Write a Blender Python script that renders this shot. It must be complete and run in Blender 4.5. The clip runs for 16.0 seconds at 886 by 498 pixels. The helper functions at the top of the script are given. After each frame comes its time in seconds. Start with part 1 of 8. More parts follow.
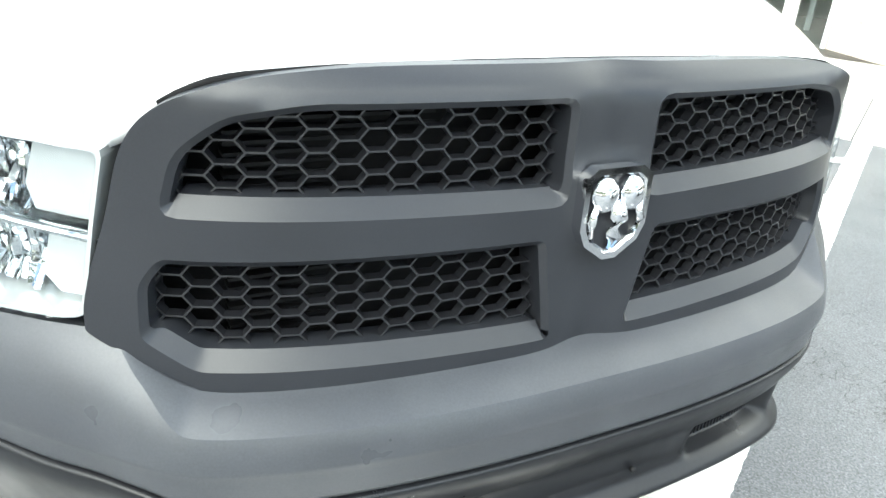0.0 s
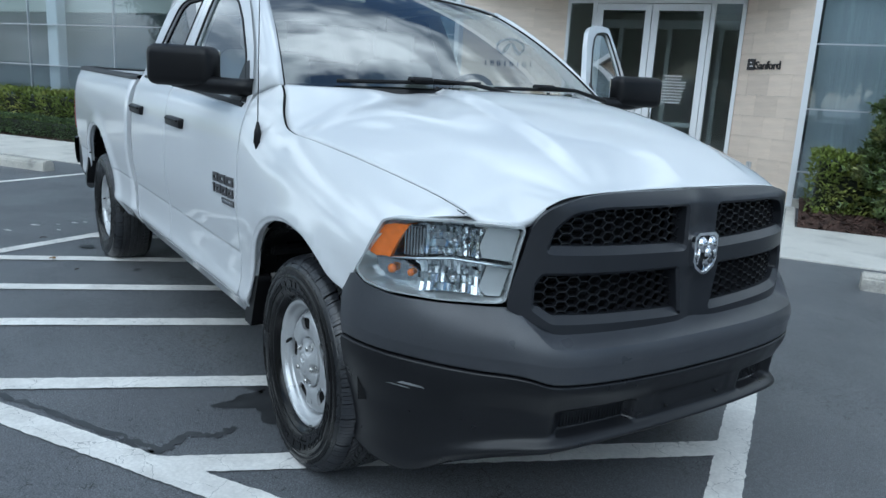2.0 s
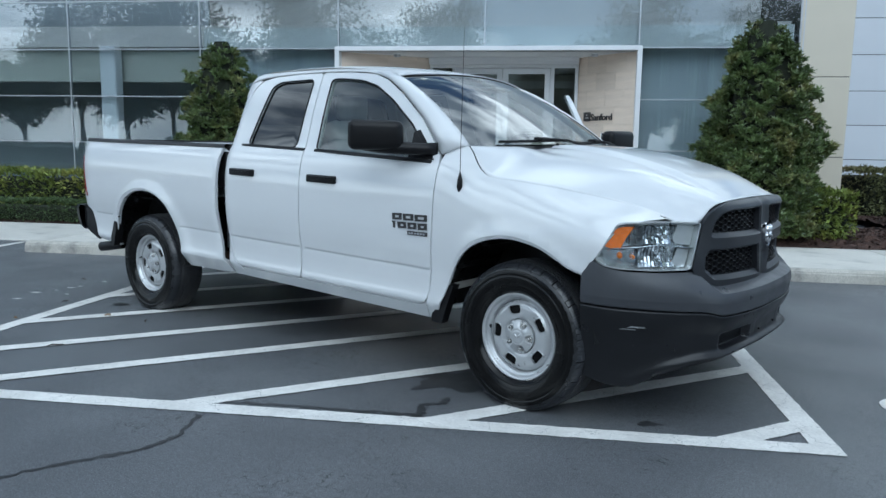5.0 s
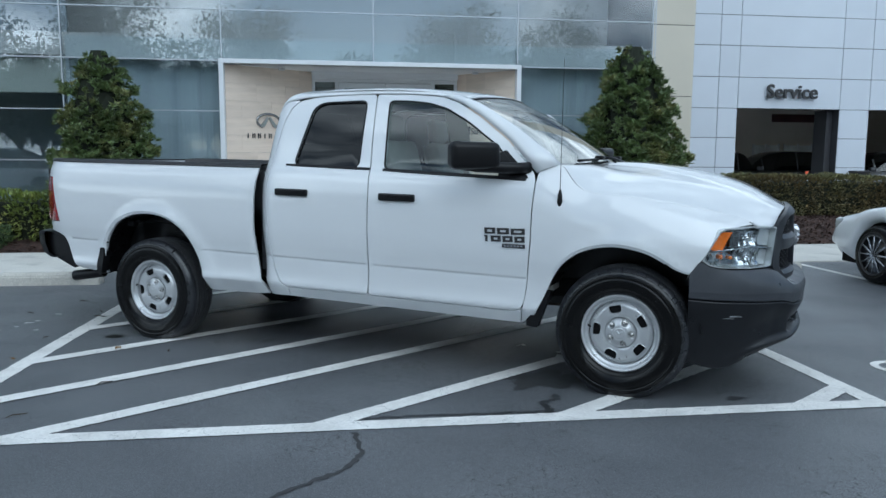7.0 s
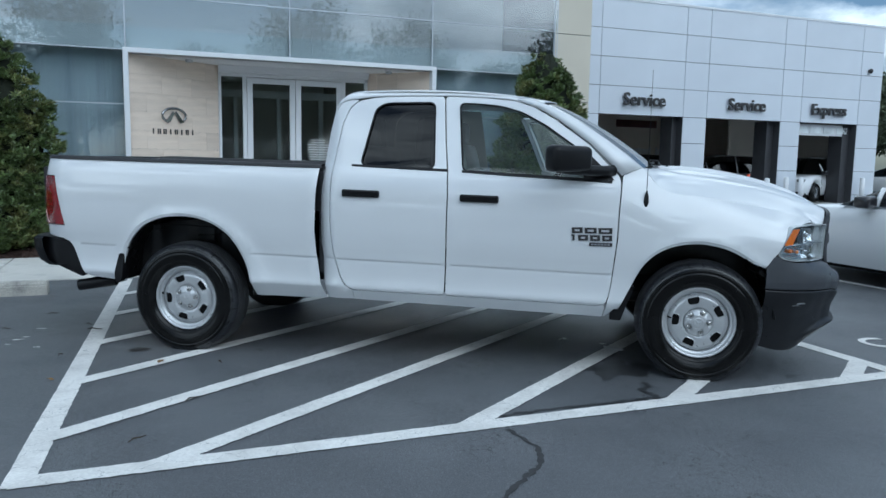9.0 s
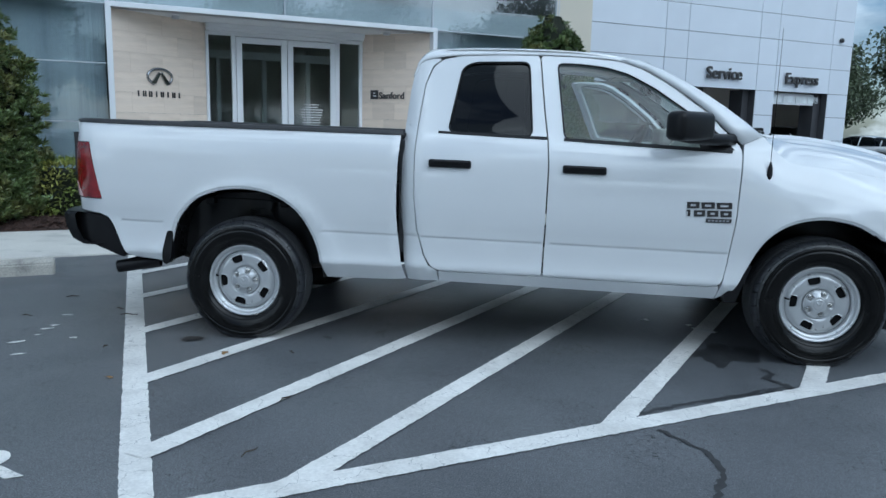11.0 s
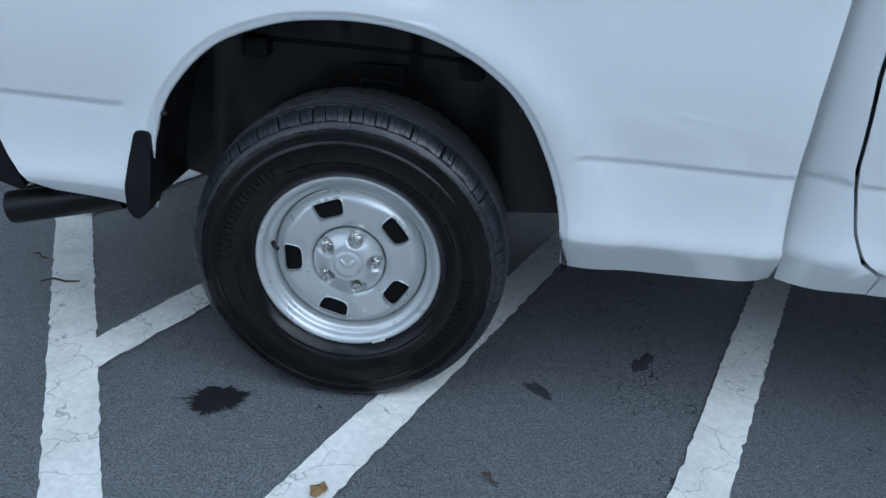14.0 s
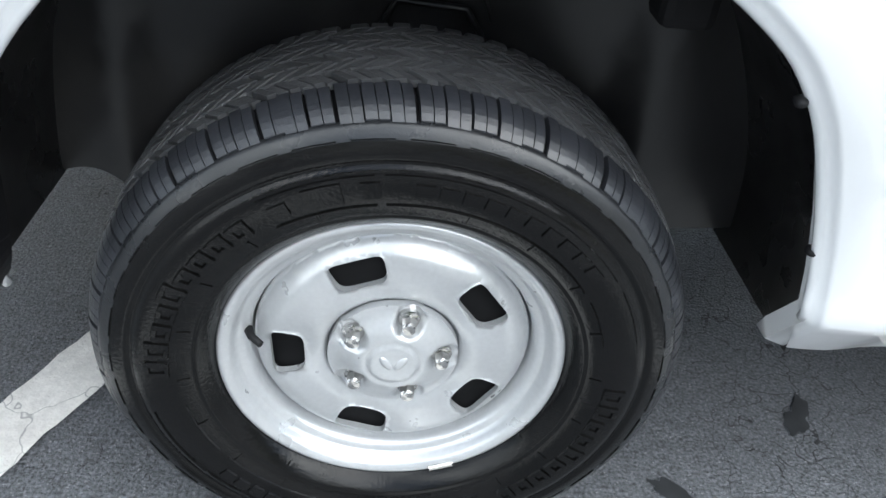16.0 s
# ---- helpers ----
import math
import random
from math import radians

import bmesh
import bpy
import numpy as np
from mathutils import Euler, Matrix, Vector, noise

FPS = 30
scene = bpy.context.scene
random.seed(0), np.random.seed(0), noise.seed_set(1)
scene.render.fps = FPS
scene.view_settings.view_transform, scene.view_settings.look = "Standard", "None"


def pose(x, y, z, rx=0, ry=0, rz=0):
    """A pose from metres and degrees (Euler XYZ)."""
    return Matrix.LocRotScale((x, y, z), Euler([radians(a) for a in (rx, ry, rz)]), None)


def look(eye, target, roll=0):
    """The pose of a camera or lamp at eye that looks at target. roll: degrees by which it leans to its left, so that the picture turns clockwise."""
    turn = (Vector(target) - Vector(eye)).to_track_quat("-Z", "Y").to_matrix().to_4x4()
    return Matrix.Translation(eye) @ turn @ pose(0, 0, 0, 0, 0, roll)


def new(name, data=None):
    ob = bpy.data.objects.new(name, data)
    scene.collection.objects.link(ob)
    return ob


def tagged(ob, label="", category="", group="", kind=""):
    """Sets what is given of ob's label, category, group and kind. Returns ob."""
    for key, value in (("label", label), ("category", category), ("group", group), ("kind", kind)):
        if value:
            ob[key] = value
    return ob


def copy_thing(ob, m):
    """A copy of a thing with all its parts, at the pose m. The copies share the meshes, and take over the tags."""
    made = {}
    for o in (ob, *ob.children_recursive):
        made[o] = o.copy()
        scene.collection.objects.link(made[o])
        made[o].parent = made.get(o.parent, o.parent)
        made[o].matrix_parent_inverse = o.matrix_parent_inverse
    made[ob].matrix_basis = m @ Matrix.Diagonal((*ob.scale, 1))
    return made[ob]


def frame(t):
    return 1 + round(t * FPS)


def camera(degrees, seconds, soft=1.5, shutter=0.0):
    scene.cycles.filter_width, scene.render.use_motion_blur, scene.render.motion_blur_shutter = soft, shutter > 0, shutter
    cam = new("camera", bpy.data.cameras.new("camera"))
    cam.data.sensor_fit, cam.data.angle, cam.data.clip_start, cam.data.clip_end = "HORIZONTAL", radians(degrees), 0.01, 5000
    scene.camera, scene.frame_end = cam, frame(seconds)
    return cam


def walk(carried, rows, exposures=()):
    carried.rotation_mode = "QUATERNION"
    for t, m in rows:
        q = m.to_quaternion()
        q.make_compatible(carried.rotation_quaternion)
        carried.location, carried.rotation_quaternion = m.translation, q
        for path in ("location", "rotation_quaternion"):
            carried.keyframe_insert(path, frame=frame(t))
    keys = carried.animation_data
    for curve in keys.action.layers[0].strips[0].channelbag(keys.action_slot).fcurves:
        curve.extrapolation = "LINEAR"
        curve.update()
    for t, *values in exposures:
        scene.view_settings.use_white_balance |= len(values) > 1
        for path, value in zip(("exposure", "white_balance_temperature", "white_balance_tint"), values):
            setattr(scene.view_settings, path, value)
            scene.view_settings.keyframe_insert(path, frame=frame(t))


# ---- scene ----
cam = camera(61.6, 16.0)
PATH = [
    (0, (5.264, -0.679, 1.294), (3.677, 0.206, 0.457), 5.0),
    (0.5, (5.47, -0.977, 1.333), (3.856, -0.033, 0.624), 4.2),
    (1, (5.661, -1.298, 1.359), (4.037, -0.293, 0.765), 3.7),
    (1.5, (5.84, -1.631, 1.383), (4.221, -0.569, 0.884), 3.4),
    (2, (5.947, -2.006, 1.4), (4.346, -0.888, 0.969), 3.2),
    (2.5, (6.072, -2.333, 1.384), (4.501, -1.155, 1.004), 3.3),
    (3, (6.17, -2.659, 1.388), (4.641, -1.417, 1.041), 3.2),
    (3.5, (6.174, -3.111, 1.371), (4.698, -1.8, 1.05), 3.0),
    (4, (6.068, -3.45, 1.348), (4.659, -2.062, 1.049), 2.3),
    (6.5, (4.648, -5.11, 1.388), (3.757, -3.338, 1.138), 0.1),
    (7, (4.261, -5.318, 1.397), (3.496, -3.486, 1.157), 0.3),
    (7.5, (3.862, -5.573, 1.413), (3.224, -3.691, 1.181), 0.6),
    (8, (3.463, -5.697, 1.402), (2.946, -3.779, 1.173), 0.7),
    (8.5, (3.04, -5.872, 1.402), (2.635, -3.927, 1.17), 0.8),
    (11, (1.706, -5.497, 1.382), (1.525, -3.532, 1.059), 1.3),
    (11.5, (1.478, -5.083, 1.352), (1.281, -3.129, 0.976), 1.5),
    (12, (1.238, -4.609, 1.356), (1.035, -2.671, 0.908), 2.0),
    (12.5, (1.001, -4.09, 1.345), (0.804, -2.173, 0.81), 2.8),
    (13, (0.725, -3.586, 1.271), (0.552, -1.685, 0.672), 3.5),
    (13.5, (0.534, -3.047, 1.249), (0.393, -1.187, 0.528), 4.0),
    (14, (0.302, -2.561, 1.24), (0.231, -0.765, 0.362), 4.6),
    (14.5, (0.134, -2.161, 1.222), (0.135, -0.44, 0.203), 5.1),
    (15, (0.032, -1.808, 1.141), (0.085, -0.152, 0.022), 5.7),
    (15.5, (-0.028, -1.66, 1.112), (0.107, -0.069, -0.093), 7.3),
    (16, (-0.033, -1.649, 1.101), (0.157, -0.049, -0.083), 7.3),
]
EXPOSURES = [(0.0, 2.3, 6400, 0), (0.5, 1.62, 6350, 0), (1.0, 0.55, 6100, 2), (1.5, 0.2, 5550, 1), (2.0, 0.12, 5300, 1), (4.0, 0.12, 5300, 1),
             (8.5, -0.05, 5250, 1), (12.0, -0.03, 5100, 1), (14.5, 0.27, 5050, 2), (15.2, 0.95, 5500, 4), (16.0, 1.25, 6000, 6)]
walk(cam, [(t, look(eye, target, roll)) for t, eye, target, roll in PATH], EXPOSURES)

# ---- light ----
SUN_EL, SUN_AZ = 46.0, -50.0          # degrees; azimuth of the sun's place, from +x towards +y
world = bpy.data.worlds.new("sky")
scene.world = world
world.use_nodes = True
wn = world.node_tree
wn.nodes.clear()
w_out = wn.nodes.new("ShaderNodeOutputWorld")
w_sky = wn.nodes.new("ShaderNodeTexSky")
w_sky.sky_type, w_sky.sun_disc = "NISHITA", False
w_sky.sun_elevation, w_sky.sun_rotation = radians(SUN_EL), radians(90 - SUN_AZ)
w_blue = wn.nodes.new("ShaderNodeBackground")
w_blue.inputs["Strength"].default_value = 0.085
wn.links.new(w_sky.outputs[0], w_blue.inputs["Color"])
w_cloud = wn.nodes.new("ShaderNodeBackground")
w_cloud.inputs["Strength"].default_value = 0.72
w_map = wn.nodes.new("ShaderNodeMapping")
w_tc = wn.nodes.new("ShaderNodeTexCoord")
w_map.inputs["Scale"].default_value = (1.0, 1.0, 2.4)
w_map.inputs["Location"].default_value = (3.1, 1.7, 0.4)
wn.links.new(w_tc.outputs["Generated"], w_map.inputs["Vector"])
w_noise = wn.nodes.new("ShaderNodeTexNoise")
w_noise.inputs["Scale"].default_value, w_noise.inputs["Detail"].default_value = 2.1, 9.0
w_noise.inputs["Roughness"].default_value = 0.56
wn.links.new(w_map.outputs[0], w_noise.inputs["Vector"])
w_ramp = wn.nodes.new("ShaderNodeValToRGB")
w_ramp.color_ramp.elements[0].position, w_ramp.color_ramp.elements[1].position = 0.44, 0.55
wn.links.new(w_noise.outputs["Fac"], w_ramp.inputs["Fac"])
w_shade = wn.nodes.new("ShaderNodeTexNoise")
w_shade.inputs["Scale"].default_value, w_shade.inputs["Detail"].default_value = 3.4, 6.0
wn.links.new(w_map.outputs[0], w_shade.inputs["Vector"])
w_grey = wn.nodes.new("ShaderNodeValToRGB")
w_grey.color_ramp.elements[0].position, w_grey.color_ramp.elements[0].color = 0.40, (0.42, 0.47, 0.54, 1)
w_grey.color_ramp.elements[1].position, w_grey.color_ramp.elements[1].color = 0.62, (2.7, 2.65, 2.55, 1)
wn.links.new(w_shade.outputs["Fac"], w_grey.inputs["Fac"])
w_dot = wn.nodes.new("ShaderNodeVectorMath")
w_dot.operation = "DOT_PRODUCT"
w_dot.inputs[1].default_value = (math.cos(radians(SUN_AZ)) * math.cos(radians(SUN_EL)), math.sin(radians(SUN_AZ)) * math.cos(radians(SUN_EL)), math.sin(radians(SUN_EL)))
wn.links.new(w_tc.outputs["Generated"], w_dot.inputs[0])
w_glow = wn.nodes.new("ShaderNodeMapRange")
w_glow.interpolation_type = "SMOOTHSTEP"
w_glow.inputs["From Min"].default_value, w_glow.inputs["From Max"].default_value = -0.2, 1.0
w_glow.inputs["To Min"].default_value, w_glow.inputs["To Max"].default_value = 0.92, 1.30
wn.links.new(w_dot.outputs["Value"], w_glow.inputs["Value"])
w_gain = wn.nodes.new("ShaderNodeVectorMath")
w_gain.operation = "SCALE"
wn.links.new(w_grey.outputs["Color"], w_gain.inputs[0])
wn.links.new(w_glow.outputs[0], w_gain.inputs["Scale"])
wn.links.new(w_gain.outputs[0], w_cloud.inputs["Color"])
w_mix = wn.nodes.new("ShaderNodeMixShader")
wn.links.new(w_ramp.outputs["Color"], w_mix.inputs["Fac"])
wn.links.new(w_blue.outputs[0], w_mix.inputs[1])
wn.links.new(w_cloud.outputs[0], w_mix.inputs[2])
wn.links.new(w_mix.outputs[0], w_out.inputs["Surface"])

sun = bpy.data.lights.new("sun", "SUN")
sun.energy, sun.angle, sun.color = 1.0, radians(55), (1.0, 0.96, 0.9)
sun_ob = new("sun", sun)
_a, _e = radians(SUN_AZ), radians(SUN_EL)
_d = Vector((math.cos(_a) * math.cos(_e), math.sin(_a) * math.cos(_e), math.sin(_e)))
sun_ob.matrix_world = look(_d * 50, (0, 0, 0))

# ---- materials ----
def material(name, rgb, rough=0.5, metal=0.0, vary=0.0, scale=4.0, fine=0.0, fine_scale=60.0, bump=0.0, bump_scale=80.0,
             rough_vary=0.0, coat=0.0, island=0.0, piece=0.0, spec=0.5, second=None, second_at=(0.45, 0.65), second_scale=3.0,
             transmission=0.0, sheen=0.0, stretch=(1, 1, 1), bump_dist=0.01):
    """A principled material: base colour with two scales of change, optional second colour in patches, roughness change and relief."""
    m = bpy.data.materials.new(name)
    m.use_nodes = True
    t = m.node_tree
    p = t.nodes["Principled BSDF"]
    p.inputs["Base Color"].default_value = (*rgb, 1)
    p.inputs["Roughness"].default_value = rough
    p.inputs["Metallic"].default_value = metal
    p.inputs["Specular IOR Level"].default_value = spec
    p.inputs["Coat Weight"].default_value = coat
    p.inputs["Coat Roughness"].default_value = 0.03
    p.inputs["Transmission Weight"].default_value = transmission
    tc = t.nodes.new("ShaderNodeTexCoord")
    mp = t.nodes.new("ShaderNodeMapping")
    mp.inputs["Scale"].default_value = stretch
    t.links.new(tc.outputs["Object"], mp.inputs["Vector"])

    def tex(s, detail=4.0):
        n = t.nodes.new("ShaderNodeTexNoise")
        n.inputs["Scale"].default_value, n.inputs["Detail"].default_value = s, detail
        t.links.new(mp.outputs[0], n.inputs["Vector"])
        return n.outputs["Fac"]

    def mul(sock, amount, base=None):
        r = t.nodes.new("ShaderNodeMapRange")
        r.inputs["From Min"].default_value, r.inputs["From Max"].default_value = 0.25, 0.75
        r.inputs["To Min"].default_value, r.inputs["To Max"].default_value = 1 - amount, 1 + amount
        t.links.new(sock, r.inputs["Value"])
        return r.outputs[0]

    col = None
    if second is not None:
        f = tex(second_scale, 6.0)
        r = t.nodes.new("ShaderNodeMapRange")
        r.inputs["From Min"].default_value, r.inputs["From Max"].default_value = second_at
        t.links.new(f, r.inputs["Value"])
        mx = t.nodes.new("ShaderNodeMix")
        mx.data_type = "RGBA"
        mx.inputs["A"].default_value, mx.inputs["B"].default_value = (*rgb, 1), (*second, 1)
        t.links.new(r.outputs[0], mx.inputs["Factor"])
        col = mx.outputs["Result"]
    gains = []
    if vary:
        gains.append(mul(tex(scale), vary))
    if fine:
        gains.append(mul(tex(fine_scale, 2.0), fine))
    for amount, node, out in ((island, "ShaderNodeNewGeometry", "Random Per Island"), (piece, "ShaderNodeObjectInfo", "Random")):
        if amount:
            n = t.nodes.new(node)
            r = t.nodes.new("ShaderNodeMapRange")
            r.inputs["To Min"].default_value, r.inputs["To Max"].default_value = 1 - amount, 1 + amount
            t.links.new(n.outputs[out], r.inputs["Value"])
            gains.append(r.outputs[0])
    if gains:
        total = gains[0]
        for g in gains[1:]:
            mm = t.nodes.new("ShaderNodeMath")
            mm.operation = "MULTIPLY"
            t.links.new(total, mm.inputs[0])
            t.links.new(g, mm.inputs[1])
            total = mm.outputs[0]
        v = t.nodes.new("ShaderNodeVectorMath")
        v.operation = "SCALE"
        if col is None:
            v.inputs[0].default_value = rgb
        else:
            t.links.new(col, v.inputs[0])
        t.links.new(total, v.inputs["Scale"])
        col = v.outputs[0]
    if col is not None:
        t.links.new(col, p.inputs["Base Color"])
    if rough_vary:
        r = t.nodes.new("ShaderNodeMapRange")
        r.inputs["From Min"].default_value, r.inputs["From Max"].default_value = 0.3, 0.7
        r.inputs["To Min"].default_value, r.inputs["To Max"].default_value = max(0, rough - rough_vary), min(1, rough + rough_vary)
        t.links.new(tex(scale * 1.7), r.inputs["Value"])
        t.links.new(r.outputs[0], p.inputs["Roughness"])
    if bump:
        b = t.nodes.new("ShaderNodeBump")
        b.inputs["Strength"].default_value, b.inputs["Distance"].default_value = bump, bump_dist
        t.links.new(tex(bump_scale, 3.0), b.inputs["Height"])
        t.links.new(b.outputs[0], p.inputs["Normal"])
    return m


def glass(name, tint, ior=1.5, rough=0.0, power=4.5):
    """Thin glass: a clear or tinted pane whose gloss grows with the angle."""
    m = bpy.data.materials.new(name)
    m.use_nodes = True
    t = m.node_tree
    t.nodes.remove(t.nodes["Principled BSDF"])
    out = t.nodes["Material Output"]
    tr, gl, mx, fr, pw, fa = (t.nodes.new("ShaderNode" + k) for k in ("BsdfTransparent", "BsdfGlossy", "MixShader", "LayerWeight", "Math", "MapRange"))
    tr.inputs["Color"].default_value = (*tint, 1)
    gl.inputs["Roughness"].default_value = rough
    fr.inputs["Blend"].default_value = 0.5
    pw.operation = "POWER"
    pw.inputs[1].default_value = power
    fa.inputs["To Min"].default_value, fa.inputs["To Max"].default_value = ((ior - 1) / (ior + 1)) ** 2, 0.95
    t.links.new(fr.outputs["Facing"], pw.inputs[0])
    t.links.new(pw.outputs[0], fa.inputs["Value"])
    t.links.new(fa.outputs[0], mx.inputs["Fac"])
    t.links.new(tr.outputs[0], mx.inputs[1])
    t.links.new(gl.outputs[0], mx.inputs[2])
    t.links.new(mx.outputs[0], out.inputs["Surface"])
    return m


def asphalt_material():
    m = material("asphalt", (0.122, 0.128, 0.138), 0.46, spec=0.8, vary=0.12, scale=0.55, fine=0.8, fine_scale=150.0, bump=0.7, bump_scale=170.0,
                 rough_vary=0.1, second=(0.094, 0.099, 0.108), second_scale=0.9, second_at=(0.42, 0.62), bump_dist=0.006)
    t = m.node_tree
    p = t.nodes["Principled BSDF"]
    # fine shrinkage cracks
    tc = t.nodes.new("ShaderNodeTexCoord")
    wob = t.nodes.new("ShaderNodeTexNoise")
    wob.inputs["Scale"].default_value = 9.0
    t.links.new(tc.outputs["Object"], wob.inputs["Vector"])
    add = t.nodes.new("ShaderNodeMix")
    add.data_type = "RGBA"
    add.blend_type = "LINEAR_LIGHT"
    add.inputs["Factor"].default_value = 0.09
    t.links.new(tc.outputs["Object"], add.inputs["A"])
    t.links.new(wob.outputs["Color"], add.inputs["B"])
    vor = t.nodes.new("ShaderNodeTexVoronoi")
    vor.feature = "DISTANCE_TO_EDGE"
    vor.inputs["Scale"].default_value = 12.0
    t.links.new(add.outputs["Result"], vor.inputs["Vector"])
    gate = t.nodes.new("ShaderNodeTexNoise")
    gate.inputs["Scale"].default_value = 1.6
    gate.inputs["Detail"].default_value = 4.0
    t.links.new(tc.outputs["Object"], gate.inputs["Vector"])
    gr = t.nodes.new("ShaderNodeMapRange")
    gr.inputs["From Min"].default_value, gr.inputs["From Max"].default_value = 0.45, 0.64
    gr.inputs["To Min"].default_value, gr.inputs["To Max"].default_value = 0.0, 0.015
    t.links.new(gate.outputs["Fac"], gr.inputs["Value"])
    lt = t.nodes.new("ShaderNodeMath")
    lt.operation = "LESS_THAN"
    t.links.new(vor.outputs["Distance"], lt.inputs[0])
    t.links.new(gr.outputs[0], lt.inputs[1])
    old = p.inputs["Base Color"].links[0].from_socket
    mx = t.nodes.new("ShaderNodeMix")
    mx.data_type = "RGBA"
    mx.inputs["B"].default_value = (0.014, 0.014, 0.016, 1)
    t.links.new(lt.outputs[0], mx.inputs["Factor"])
    t.links.new(old, mx.inputs["A"])
    # pale stone grains in the binder
    v2 = t.nodes.new("ShaderNodeTexVoronoi")
    v2.inputs["Scale"].default_value = 120.0
    t.links.new(tc.outputs["Object"], v2.inputs["Vector"])
    l2 = t.nodes.new("ShaderNodeMath")
    l2.operation = "LESS_THAN"
    l2.inputs[1].default_value = 0.16
    t.links.new(v2.outputs["Distance"], l2.inputs[0])
    m2 = t.nodes.new("ShaderNodeMix")
    m2.data_type = "RGBA"
    m2.inputs["B"].default_value = (0.27, 0.275, 0.285, 1)
    t.links.new(l2.outputs[0], m2.inputs["Factor"])
    t.links.new(mx.outputs["Result"], m2.inputs["A"])
    # worn patches and bare stone tops of a few centimetres
    n3 = t.nodes.new("ShaderNodeTexNoise")
    n3.inputs["Scale"].default_value, n3.inputs["Detail"].default_value, n3.inputs["Roughness"].default_value = 38.0, 8.0, 0.75
    t.links.new(tc.outputs["Object"], n3.inputs["Vector"])
    r3 = t.nodes.new("ShaderNodeMapRange")
    r3.inputs["From Min"].default_value, r3.inputs["From Max"].default_value = 0.32, 0.68
    r3.inputs["To Min"].default_value, r3.inputs["To Max"].default_value = 0.72, 1.28
    t.links.new(n3.outputs["Fac"], r3.inputs["Value"])
    v3 = t.nodes.new("ShaderNodeVectorMath")
    v3.operation = "SCALE"
    t.links.new(m2.outputs["Result"], v3.inputs[0])
    t.links.new(r3.outputs[0], v3.inputs["Scale"])
    t.links.new(v3.outputs[0], p.inputs["Base Color"])
    return m


def paint_line_material():
    """Road paint: white, cracked, worn through to the tar in places."""
    m = material("road_paint", (0.80, 0.785, 0.75), 0.62, vary=0.13, scale=3.0, fine=0.1, fine_scale=70.0, bump=0.4, bump_scale=160.0,
                 second=(0.66, 0.645, 0.615), second_scale=6.0, bump_dist=0.004)
    t = m.node_tree
    p = t.nodes["Principled BSDF"]
    tc = t.nodes.new("ShaderNodeTexCoord")
    wob = t.nodes.new("ShaderNodeTexNoise")
    wob.inputs["Scale"].default_value = 14.0
    t.links.new(tc.outputs["Object"], wob.inputs["Vector"])
    add = t.nodes.new("ShaderNodeMix")
    add.data_type = "RGBA"
    add.blend_type = "LINEAR_LIGHT"
    add.inputs["Factor"].default_value = 0.05
    t.links.new(tc.outputs["Object"], add.inputs["A"])
    t.links.new(wob.outputs["Color"], add.inputs["B"])
    vor = t.nodes.new("ShaderNodeTexVoronoi")
    vor.feature = "DISTANCE_TO_EDGE"
    vor.inputs["Scale"].default_value = 4.5
    t.links.new(add.outputs["Result"], vor.inputs["Vector"])
    lt = t.nodes.new("ShaderNodeMapRange")
    lt.inputs["From Min"].default_value, lt.inputs["From Max"].default_value = 0.002, 0.007
    lt.inputs["To Min"].default_value, lt.inputs["To Max"].default_value = 0.55, 0.0
    t.links.new(vor.outputs["Distance"], lt.inputs["Value"])
    old = p.inputs["Base Color"].links[0].from_socket
    mx = t.nodes.new("ShaderNodeMix")
    mx.data_type = "RGBA"
    mx.inputs["B"].default_value = (0.16, 0.165, 0.17, 1)
    t.links.new(lt.outputs[0], mx.inputs["Factor"])
    t.links.new(old, mx.inputs["A"])
    t.links.new(mx.outputs["Result"], p.inputs["Base Color"])
    return m


M_ASPHALT = asphalt_material()
M_LINE = paint_line_material()
M_CONCRETE = material("concrete", (0.62, 0.60, 0.55), 0.85, vary=0.1, scale=1.3, fine=0.12, fine_scale=90.0, bump=0.3, bump_scale=140.0,
                      second=(0.42, 0.41, 0.38), second_scale=2.2, second_at=(0.52, 0.75), piece=0.06)
M_STOP = material("wheel_stop_concrete", (0.5, 0.48, 0.43), 0.9, vary=0.15, scale=3.0, fine=0.2, fine_scale=70.0, bump=0.5, bump_scale=90.0,
                  second=(0.27, 0.26, 0.24), second_scale=5.0, second_at=(0.5, 0.7))
M_MULCH = material("mulch", (0.055, 0.03, 0.022), 0.95, vary=0.4, scale=9.0, fine=0.5, fine_scale=60.0, bump=1.0, bump_scale=45.0, island=0.55, bump_dist=0.03)
M_STONE = material("travertine", (0.74, 0.625, 0.52), 0.55, vary=0.09, scale=1.6, fine=0.06, fine_scale=40.0, bump=0.12, bump_scale=60.0,
                   second=(0.63, 0.52, 0.42), second_scale=2.0, second_at=(0.5, 0.72), stretch=(0.55, 0.55, 6.0), piece=0.07)
M_WHITE_METAL = material("white_metal", (0.74, 0.75, 0.77), 0.35, vary=0.03, scale=2.0, spec=0.5)
M_ALU = material("aluminium_mullion", (0.55, 0.57, 0.6), 0.35, 0.6, vary=0.05, scale=3.0)
M_PANEL = material("white_cladding", (0.66, 0.69, 0.74), 0.38, vary=0.03, scale=0.8, piece=0.025, rough_vary=0.06)
M_BEIGE = material("beige_cladding", (0.6, 0.55, 0.45), 0.5, vary=0.04, scale=0.9, piece=0.03)
M_JOINT = material("dark_joint", (0.06, 0.06, 0.065), 0.8, vary=0.1)
